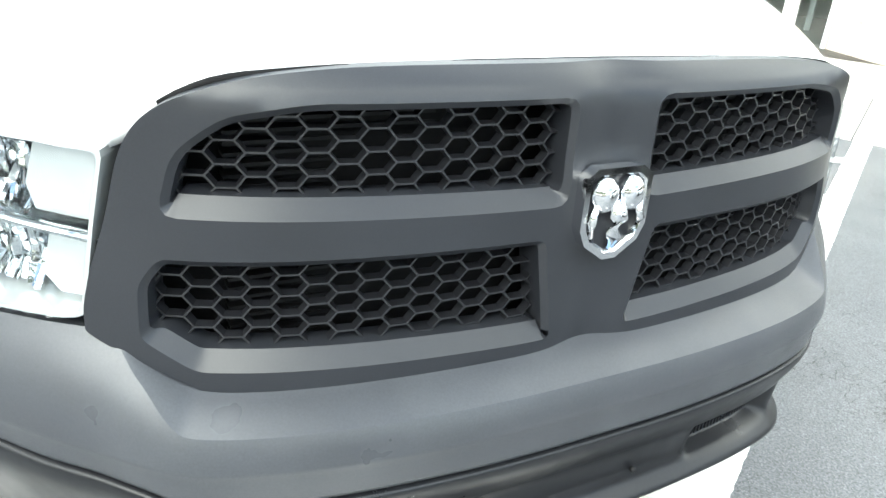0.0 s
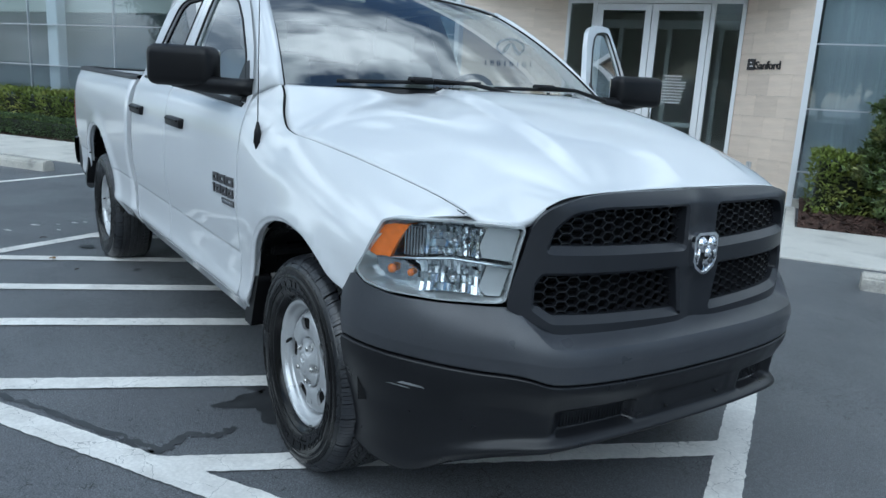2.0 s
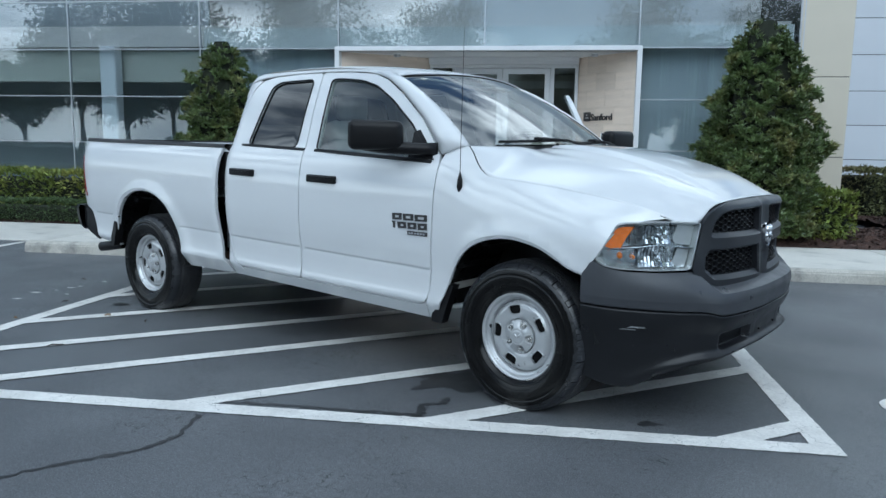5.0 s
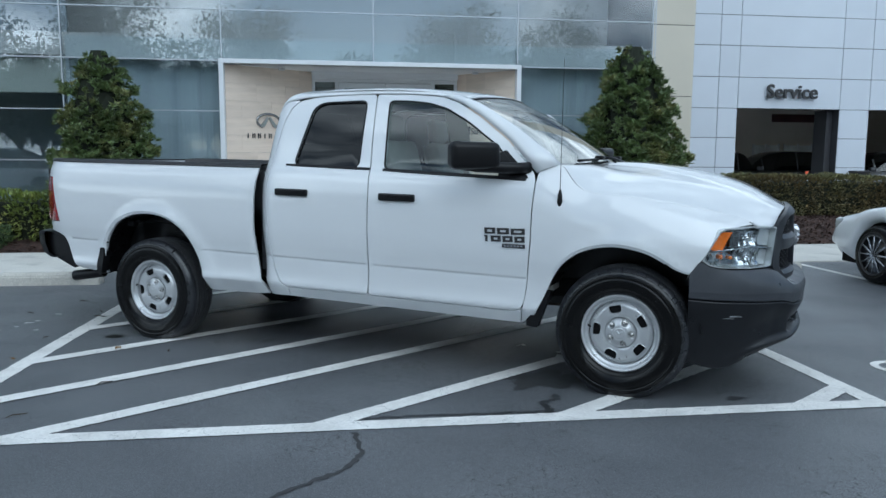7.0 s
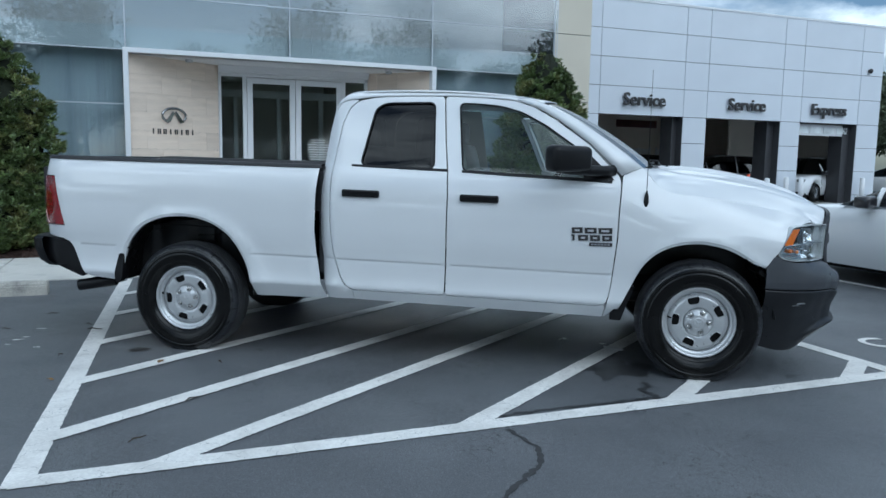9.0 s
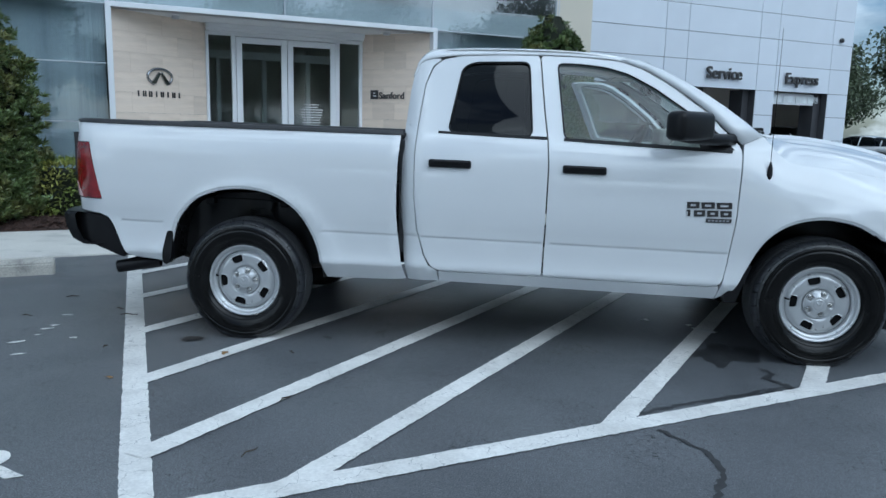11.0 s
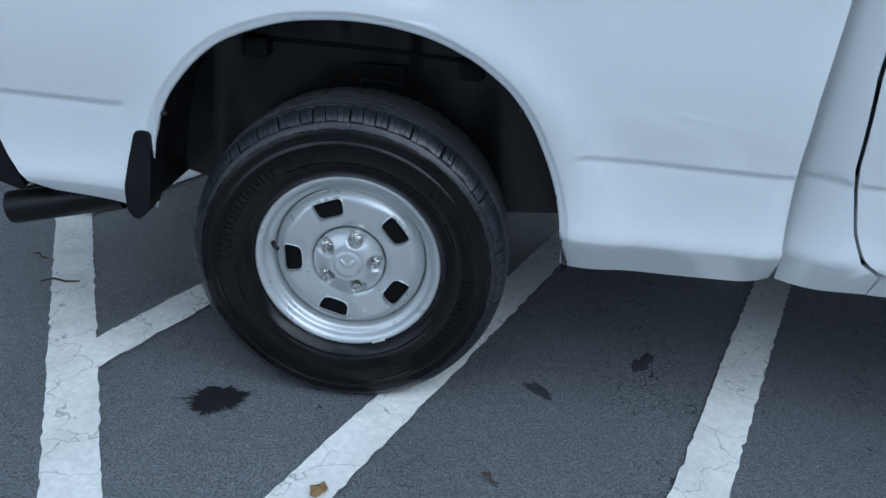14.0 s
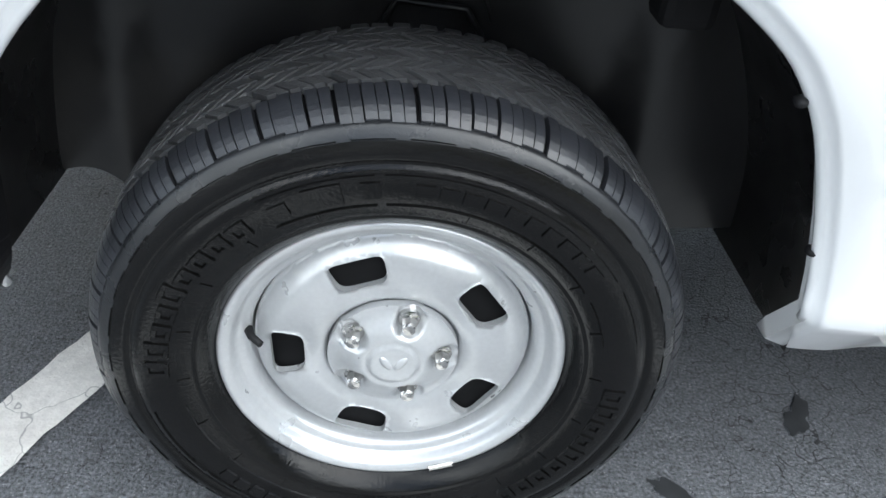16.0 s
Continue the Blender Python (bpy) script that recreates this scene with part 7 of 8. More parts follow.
def wheel(x, z, turn, sgn, steer=0.0, nm="wheel"):
    """Built round the origin with its face towards -y."""
    m = Matrix.Translation((x, 0, z))
    ring = [(0.1895 * math.cos(t), 0.1895 * math.sin(t)) for t in np.linspace(0, 2 * math.pi, 97)[:-1]]
    rings = [[(q * math.cos(t), q * math.sin(t)) for t in np.linspace(0, 2 * math.pi, 97)] for q in (0.0910, 0.0930, 0.096, 0.1675, 0.1735, 0.184, 0.188)]
    slots = []
    for k in range(5):
        a = radians(36 + 72 * k + turn)
        c = Vector((0.1425 * math.cos(a), 0.1425 * math.sin(a)))
        t, n = Vector((-math.sin(a), math.cos(a))), Vector((math.cos(a), math.sin(a)))
        pts = [c - t * 0.031 - n * 0.022, c + t * 0.031 - n * 0.022, c + t * 0.0375 + n * 0.008, c + t * 0.036 + n * 0.022, c - t * 0.036 + n * 0.022, c - t * 0.0375 + n * 0.008]
        slots.append(rounded([tuple(p) for p in pts], 0.015, 5))
    w = skin(nm, ring, disc_at(turn), M_STEEL, truck, slots, step=0.008, lines=rings, rim=0.010, chamfer=0.0, weld=True, normals=False, label="silver painted steel wheel with five slots")
    lathe("rim", [(0.1885, 0.045), (0.1935, 0.045), (0.1940, 0.012), (0.1960, 0.004), (0.2000, -0.0005), (0.2065, -0.0025), (0.2095, -0.0045), (0.2125, -0.0105), (0.2150, -0.0175), (0.2180, -0.0215), (0.2225, -0.0235), (0.2265, -0.0262), (0.2310, -0.0250), (0.2340, -0.0190), (0.2325, -0.010), (0.224, -0.004), (0.222, 0.02), (0.212, 0.035), (0.20, 0.06), (0.2, 0.17), (0.223, 0.2)],
          M_STEEL, w, 96)
    # hub cap with recesses for the nuts
    lobes = []
    for k in range(90):
        a = 2 * math.pi * k / 90
        lobes.append((0.089 * math.cos(a), 0.089 * math.sin(a)))

    def cap_surf(a, c):
        r, an = math.hypot(a, c), math.atan2(c, a)
        y = -0.006 - 0.018 * (1 - smooth01(0.040, 0.087, r))
        y += 0.0030 * math.exp(-((r - 0.0365) / 0.002) ** 2) - 0.003 * (1 - smooth01(0.0325, 0.0345, r))
        for k in range(5):
            t = radians(72 * k + turn)
            al, ac = a * math.cos(t) + c * math.sin(t), -a * math.sin(t) + c * math.cos(t)
            d = math.hypot(max(0.0, 0.066 - al) + max(0.0, al - 0.072), ac / (1 + 6 * max(0.0, al - 0.066)))
            y = y + (0.0025 - y) * (1 - smooth01(0.0165, 0.0195, d))
        return (a, y, c), (0, -1, 0)
    skin("hub_cap", lobes, cap_surf, M_STEEL, w, step=0.0042, rim=0.012, normals=False, label="silver hub cap")
    b = bmesh.new()
    for sg in (-1, 1):
        kx = bmesh.ops.create_uvsphere(b, u_segments=14, v_segments=8, radius=1.0, matrix=Matrix.Translation((sg * 0.010, -0.0265, 0.004)) @ Matrix.Rotation(sg * 0.6, 4, "Y") @ Matrix.Diagonal((0.006, 0.004, 0.014, 1)))
    part("cap_relief", b, M_STEEL, w, smooth=True)
    for k in range(5):
        t = radians(72 * k + turn)
        cx, cz = 0.066 * math.cos(t), 0.066 * math.sin(t)
        prof = [(0.0150, 0.004), (0.0150, -0.004), (0.0108, -0.006), (0.0108, -0.022), (0.0085, -0.026), (0.0, -0.027)]
        rows = []
        for q in range(13):
            a = 2 * math.pi * (q % 12) / 12
            hexr = [1, 1, 1.0 if q % 2 else 0.88, 1.0 if q % 2 else 0.88, 0.95, 1]
            rows.append([(cx + r * hx * math.cos(a), y, cz + r * hx * math.sin(a)) for (r, y), hx in zip(prof, hexr)])
        vs = [p for r in rows for p in r]
        nn = len(prof)
        fs = [(i * nn + j, i * nn + j + 1, (i + 1) * nn + j + 1, (i + 1) * nn + j) for i in range(12) for j in range(nn - 1)]
        raw("lug_nut", vs, fs, M_NUT, w)
    a = radians(172)
    vs, fs = sweep([(0.196 * math.cos(a), 0.004, 0.196 * math.sin(a)), (0.190 * math.cos(a), -0.010, 0.190 * math.sin(a)), (0.176 * math.cos(a), -0.022, 0.176 * math.sin(a))], 0.0055, 8, taper=[1.2, 1, 0.9])
    raw("valve", vs, fs, M_TRIM, w, smooth=True)
    a = radians(-68)
    b = bmesh.new()
    box(b, -0.02, 0.02, -0.028, -0.021, -0.005, 0.005, bevel=0.002)
    bmesh.ops.transform(b, matrix=Matrix.Translation((0.229 * math.cos(a), 0, 0.229 * math.sin(a))) @ Matrix.Rotation(-(a - math.pi / 2), 4, "Y"), verts=b.verts)
    part("balance_weight", b, M_NUT, w)
    # tyre
    ty = [(0.2295, -0.012), (0.2345, -0.026), (0.242, -0.036), (0.252, -0.045), (0.2555, -0.0472), (0.257, -0.0462), (0.259, -0.0477), (0.268, -0.052), (0.285, -0.058), (0.300, -0.0605), (0.318, -0.0605), (0.3265, -0.0590), (0.3285, -0.0562), (0.333, -0.0562), (0.3345, -0.0582),
          (0.341, -0.0578), (0.3500, -0.0553), (0.3555, -0.0532), (0.3610, -0.0508), (0.3670, -0.0470), (0.3722, -0.0425), (0.3712, -0.0385), (0.3750, -0.0265), (0.3795, -0.0150), (0.3835, 0.0), (0.3880, 0.021), (0.3905, 0.05), (0.3915, 0.085), (0.3905, 0.12), (0.388, 0.17), (0.38, 0.196), (0.36, 0.217), (0.31, 0.226), (0.26, 0.212), (0.225, 0.185)]
    cut = [i for i, p in enumerate(ty) if p[0] == 0.3555][0]

    def ring_rows(pairs):
        return [[squash((r * math.cos(a), y, r * math.sin(a))) for r, y in pairs] for a in np.linspace(0, 2 * math.pi, 145)]
    tyre = grid_surface("tyre", ring_rows(ty[:cut + 1]), M_RUBBER, w, "black all-terrain tyre with dressed side wall")
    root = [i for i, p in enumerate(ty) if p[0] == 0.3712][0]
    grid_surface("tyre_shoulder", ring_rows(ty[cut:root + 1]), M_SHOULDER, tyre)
    # floor between the blocks carries the groove shade in its colour
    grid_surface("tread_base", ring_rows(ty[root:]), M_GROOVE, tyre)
    # tread blocks
    vs, fs = [], []

    def block(a0, a1, y0, y1, r_of, skew=0.0, h=0.0085, ny=2, foot=0.07):
        k = len(vs)
        na, m = 2, ny + 1
        for top in (0, 1):
            for ia in range(na + 1):
                for iy in range(m):
                    y = y0 + (y1 - y0) * iy / ny
                    bend = skew * (y - (y0 + y1) / 2)
                    r = r_of(y) if top else r_of(y) - h
                    if top:
                        a = a0 + (a1 - a0) * (foot + (1 - 2 * foot) * ia / na) + bend
                    else:
                        a = a0 + (a1 - a0) * ia / na + bend
                    vs.append((r * math.cos(a), y, r * math.sin(a)))
        g = lambda t, i, j: k + t * (na + 1) * m + i * m + j
        for i in range(na):
            for j in range(ny):
                fs.append((g(1, i, j), g(1, i + 1, j), g(1, i + 1, j + 1), g(1, i, j + 1)))
        for i in range(na):
            fs.append((g(0, i, 0), g(0, i + 1, 0), g(1, i + 1, 0), g(1, i, 0)))
            fs.append((g(1, i, ny), g(1, i + 1, ny), g(0, i + 1, ny), g(0, i, ny)))
        for j in range(ny):
            fs.append((g(0, 0, j), g(1, 0, j), g(1, 0, j + 1), g(0, 0, j + 1)))
            fs.append((g(0, na, j), g(0, na, j + 1), g(1, na, j + 1), g(1, na, j)))
    crown = Curve((-0.0525, 0.3590), (-0.0475, 0.3665), (-0.041, 0.3740), (-0.033, 0.3815), (-0.024, 0.3875), (-0.013, 0.3920), (0.0, 0.3950), (0.021, 0.3980), (0.05, 0.4005), (0.085, 0.4015), (0.12, 0.4005), (0.17, 0.398), (0.19, 0.388))
    N = 84
    jit = np.random.default_rng(5)
    for q in range(N):
        st = 2 * math.pi / N
        a0 = st * q + st * 0.07 * float(jit.normal())
        # shoulder lugs run over the edge down to the side wall, parted by a fine sipe
        down = -0.0435 if q % 2 else -0.0415
        block(a0 + st * 0.01, a0 + st * 0.43, down, 0.000, crown, skew=0.35, ny=7, foot=0.02)
        block(a0 + st * 0.455, a0 + st * 0.93, down, 0.001 + 0.003 * (q % 2), crown, skew=0.35, ny=7, foot=0.02)
    # stepped rows of the crown
    lugs = len(vs), len(fs)
    for q in range(N):
        a0 = st * q + st * 0.07 * float(jit.normal())
        for row, (y0, skew) in enumerate(((0.006, 2.6), (0.030, -3.2), (0.055, 2.8), (0.080, -3.0), (0.105, 2.6), (0.128, -2.2))):
            o = st * (0.17 * row % 0.5)
            block(a0 + o + st * 0.02, a0 + o + st * 0.44, y0, y0 + 0.0195, crown, skew=skew)
            block(a0 + o + st * 0.52, a0 + o + st * 0.94, y0 + 0.003, y0 + 0.0225, crown, skew=skew)
        block(a0 + st * 0.03, a0 + st * 0.80, 0.150, 0.188, crown)
    vs = [squash(v) for v in vs]
    tagged(raw("shoulder_tread", vs[:lugs[0]], fs[:lugs[1]], M_TREAD, tyre), "black shoulder tread of the tyre", kind="stuff")
    tagged(raw("tread", vs[lugs[0]:], [tuple(i - lugs[0] for i in f) for f in fs[lugs[1]:]], M_CROWN, tyre), "worn tread blocks, lightened in colour for light under the arch", kind="stuff")
    # raised bars where the side wall carries writing, and rings
    base = Curve((0.258, -0.0475), (0.268, -0.052), (0.285, -0.058), (0.300, -0.0605), (0.318, -0.0605), (0.33, -0.0575), (0.341, -0.0578), (0.350, -0.0553), (0.3555, -0.0532), (0.360, -0.0505))

    def bars(name, *rows):
        """One raised piece made of plain bars (angle, angle, radius, radius), in degrees and metres."""
        vs, fs = [], []
        for a0, a1, r0, r1, h in rows:
            n = max(1, int((a1 - a0) / 3))
            k = len(vs)
            for i in range(n + 1):
                a = radians(a0 + turn + (a1 - a0) * i / n)
                for r, hh in ((r0, -0.001), (r0 + 0.0012, h), (r1 - 0.0012, h), (r1, -0.001)):
                    vs.append(squash((r * math.cos(a), base(r) - hh, r * math.sin(a))))
            for i in range(n):
                for j in range(3):
                    p = k + i * 4 + j
                    fs.append((p, p + 1, p + 5, p + 4))
            for i in (0, n):
                fs.append(tuple(k + i * 4 + j for j in range(4)))
        raw(name, vs, fs, M_RUBBER, tyre)
    for start in (123, -57):
        for k in range(9):
            a = start + 6.2 * k
            tall = 0.314 if k in (4, 7, 8) else 0.307
            bars("raised_letter", (a, a + 1.6, 0.283, tall, 0.003), (a + 1.6, a + 3.6, tall - 0.008, tall, 0.003), (a + 3.6, a + 5.0, 0.283, tall - 0.001, 0.003), (a + 1.6, a + 3.6, 0.283, 0.290, 0.003))
    for start in (37, -143):
        for k in range(10):
            a = start + 5.0 * k
            bars("raised_letter", (a, a + 3.7, 0.292, 0.309, 0.0024))
        bars("raised_mark", (start + 56, start + 60, 0.288, 0.311, 0.0024), (start + 64, start + 72, 0.285, 0.313, 0.0024), (start + 76, start + 80, 0.288, 0.306, 0.0024))
    for a0, a1 in ((94, 118), (34, 92), (-86, -62), (-146, -88), (14, 30), (-170, -150)):
        bars("sidewall_line", (a0, a1, 0.317, 0.3195, 0.0022))
        bars("sidewall_line", (a0, a1, 0.2755, 0.278, 0.0022))
    for k in range(36):
        bars("sidewall_step", (10 * k, 10 * k + 7.5, 0.3545 + 0.001 * (k % 2), 0.3578, 0.0016))
    for k in range(20):
        bars("sidewall_tick", (18 * k, 18 * k + 0.45, 0.262, 0.278, 0.0015))
    # added black backing so the slots look shaded inside
    lathe("dust_shield", [(0.189, 0.026), (0.172, 0.011), (0.100, 0.008)], M_UNDER_SHADE, w, 40)
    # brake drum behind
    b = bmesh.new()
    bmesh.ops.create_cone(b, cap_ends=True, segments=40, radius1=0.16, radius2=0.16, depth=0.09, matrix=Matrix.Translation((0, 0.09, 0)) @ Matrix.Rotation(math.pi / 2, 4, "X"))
    part("brake_disc", b, M_UNDER_SHADE, w)
    flip = Matrix.Identity(4) if sgn < 0 else Matrix.Rotation(math.pi, 4, "Z")
    w.matrix_basis = Matrix.Translation((x, sgn * 0.915, z)) @ Matrix.Rotation(radians(steer), 4, "Z") @ flip
    return w


wheel_rear = wheel(0.004, HUB_Z, 3.0, -1)
wheel_front = wheel(3.569, HUB_Z, -4.0, -1, -2.0)
copy_thing(wheel_rear, Matrix.Translation((0.004, 0.915, HUB_Z)) @ Matrix.Rotation(math.pi, 4, "Z"))
copy_thing(wheel_rear, Matrix.Translation((3.569, 0.915, HUB_Z)) @ Matrix.Rotation(math.pi + radians(-2.0), 4, "Z"))

# ---- underbody ----
part("underbody", boxes((-1.05, 4.2, -0.48, 0.48, 0.50, 0.60), (1.1, 2.95, -0.86, 0.86, 0.44, 0.56), (-1.0, 1.02, -0.46, 0.46, 0.6, 0.64)), M_UNDER_SHADE, truck)
for sgn in (-1, 1):
    part("frame_rail", boxes((-1.15, 4.3, sgn * 0.50 - 0.04, sgn * 0.50 + 0.04, 0.50, 0.62), bevel=0.006), M_UNDER_SHADE, truck)
    vs, fs = sweep([(-0.70, sgn * 0.56, 0.52), (-0.4, sgn * 0.57, 0.44), (0.0, sgn * 0.57, 0.41), (0.4, sgn * 0.57, 0.44), (0.75, sgn * 0.56, 0.50)], 0.03, 8)
    raw("leaf_spring", vs, fs, M_RUST, truck, smooth=True)
for x in (0.0, 3.569):
    b = bmesh.new()
    tube(b, (x, -0.74, 0.393), (x, 0.74, 0.393), 0.045, n=16)
    bmesh.ops.create_uvsphere(b, u_segments=16, v_segments=10, radius=0.13, matrix=Matrix.Translation((x, 0.05, 0.393)))
    part("axle", b, M_UNDER_SHADE, truck, smooth=True)
vs, fs = sweep([(3.0, 0.25, 0.42), (1.2, 0.35, 0.42), (0.6, -0.35, 0.47), (-0.2, -0.42, 0.56), (-0.55, -0.50, 0.52), (-0.70, -0.66, 0.47), (-0.80, -0.82, 0.445), (-0.87, -0.90, 0.43)], 0.034, 12)
pipe = raw("exhaust_pipe", vs, fs, M_UNDER_SHADE, truck, smooth=True)
vs, fs = [], []
d = Vector((-0.30, -0.07, -0.045)).normalized()
q = d.to_track_quat("Z", "Y").to_matrix()
base = Vector((-0.60, -0.845, 0.47))
for r, t in ((0.040, 0.0), (0.042, 0.27), (0.038, 0.275), (0.036, 0.05)):
    for k in range(20):
        a = 2 * math.pi * k / 20
        vs.append(base + d * t + q @ Vector((r * math.cos(a), r * math.sin(a), 0)))
for i in range(3):
    for k in range(20):
        fs.append((i * 20 + k, i * 20 + (k + 1) % 20, (i + 1) * 20 + (k + 1) % 20, (i + 1) * 20 + k))
raw("exhaust_tip", vs, fs, M_BLACK, pipe, "black exhaust tip below the rear bumper", smooth=True)
part("fuel_tank", boxes((0.75, 2.0, 0.0, 0.45, 0.36, 0.5), bevel=0.03, segments=2), M_UNDER_SHADE, truck)
part("gearbox", boxes((2.2, 3.3, -0.22, 0.22, 0.36, 0.55), bevel=0.05, segments=2), M_RUST, truck)

# ---- cab inside ----
for y in (-0.42, 0.42):
    b = bmesh.new()
    box(b, 1.95, 2.45, y - 0.26, y + 0.26, 0.82, 0.98, bevel=0.05, segments=3)
    st = part("seat", b, M_SEAT, truck, "grey cloth bucket seat", smooth=True)
    b = bmesh.new()
    box(b, -0.07, 0.07, y - 0.25, y + 0.25, 0.0, 0.62, bevel=0.05, segments=3)
    bmesh.ops.transform(b, matrix=Matrix.Translation((1.98, 0, 0.92)) @ Matrix.Rotation(radians(-14), 4, "Y"), verts=b.verts)
    part("backrest", b, M_SEAT, st, smooth=True)
    b = bmesh.new()
    box(b, 1.77, 1.86, y - 0.13, y + 0.13, 1.53, 1.71, bevel=0.035, segments=3)
    part("headrest", b, M_SEAT, st, smooth=True)
b = bmesh.new()
box(b, 1.2, 1.6, -0.72, 0.72, 0.85, 1.0, bevel=0.05, segments=2)
rs = part("rear_seat", b, M_SEAT, truck, "grey cloth rear bench", smooth=True)
b = bmesh.new()
box(b, 1.10, 1.22, -0.72, 0.72, 0.95, 1.5, bevel=0.04, segments=2)
part("rear_backrest", b, M_SEAT, rs, smooth=True)
rows = []
for y in np.linspace(-0.86, 0.86, 15):
    c = 0.05 * (1 - (y / 0.86) ** 2)
    rows.append([(3.14 + c, y, 1.345), (3.0 + c, y, 1.355), (2.86 + c, y, 1.34), (2.80 + c, y, 1.28), (2.82 + c, y, 1.05), (2.95, y, 0.85)])
grid_surface("dashboard", rows, M_DASH, truck, "grey dashboard")
b = bmesh.new()
box(b, 2.78, 2.90, 0.24, 0.58, 1.28, 1.41, bevel=0.03, segments=2)
part("instrument_hood", b, M_DASH, truck)
vs, fs = [], []
cm = Matrix.Translation((2.62, 0.40, 1.285)) @ Matrix.Rotation(radians(-62), 4, "Y")
for i in range(40):
    a = 2 * math.pi * i / 40
    for k in range(8):
        t = 2 * math.pi * k / 8
        r = 0.188 + 0.016 * math.cos(t)
        vs.append(cm @ Vector((r * math.cos(a), r * math.sin(a), 0.016 * math.sin(t))))
for i in range(40):
    for k in range(8):
        fs.append((i * 8 + k, ((i + 1) % 40) * 8 + k, ((i + 1) % 40) * 8 + (k + 1) % 8, i * 8 + (k + 1) % 8))
sw = raw("steering_wheel", vs, fs, M_BLACK, truck, "dark steering wheel", smooth=True)
b = bmesh.new()
bmesh.ops.create_uvsphere(b, u_segments=16, v_segments=8, radius=1.0, matrix=cm @ Matrix.Diagonal((0.075, 0.075, 0.03, 1)))
for a in (0, 120, 240):
    aa = radians(a + 180)
    tube(b, cm @ Vector((0, 0, 0)), cm @ Vector((0.185 * math.cos(aa), 0.185 * math.sin(aa), 0)), 0.014, n=8)
part("wheel_hub", b, M_BLACK, sw, smooth=True)
rows = [[(x, y * (0.70), ROOF_EDGE(x) - 0.005 + 0.02 * (1 - y * y)) for y in np.linspace(-1, 1, 9)] for x in np.linspace(1.12, 2.5, 10)]
grid_surface("headliner", rows, M_HEADLINE, truck, "pale cloth headliner")
part("cab_floor", boxes((1.08, 3.1, -0.88, 0.88, 0.56, 0.60)), M_DASH, truck)
part("rear_view_mirror", boxes((2.62, 2.65, -0.11, 0.13, 1.64, 1.71), bevel=0.012, segments=2), M_BLACK, truck)
for sgn in (-1, 1):
    pil = [(1.78, 1.34), (1.99, 1.33), (1.94, 1.82), (1.77, 1.82)]
    skin("b_pillar_trim", pil, side_surf(lambda x, z: w_cab(x, z) - 0.05, sgn), M_HEADLINE, truck, step=0.08, rim=0)
# paper on the inside of the driver's pillar, sun visors
for y0 in (-0.58, 0.2):
    part("sun_visor", boxes((2.42, 2.60, y0, y0 + 0.38, 1.765, 1.78), bevel=0.006), M_HEADLINE, truck)

# ==== other vehicles, far trees, small yard things ====
M_CARGLASS = glass("car_glass", (0.10, 0.11, 0.12), 1.6)
M_CARWHITE = material("white_car_paint", (0.78, 0.79, 0.80), 0.3, coat=1.0, vary=0.01)
M_CARDARK = material("dark_car_paint", (0.022, 0.022, 0.026), 0.3, coat=1.0, vary=0.05)
M_CARGREY = material("grey_car_paint", (0.20, 0.20, 0.21), 0.3, 0.3, coat=1.0, vary=0.05)
M_ALLOY = material("alloy_spokes", (0.35, 0.36, 0.38), 0.25, 0.8, vary=0.05)


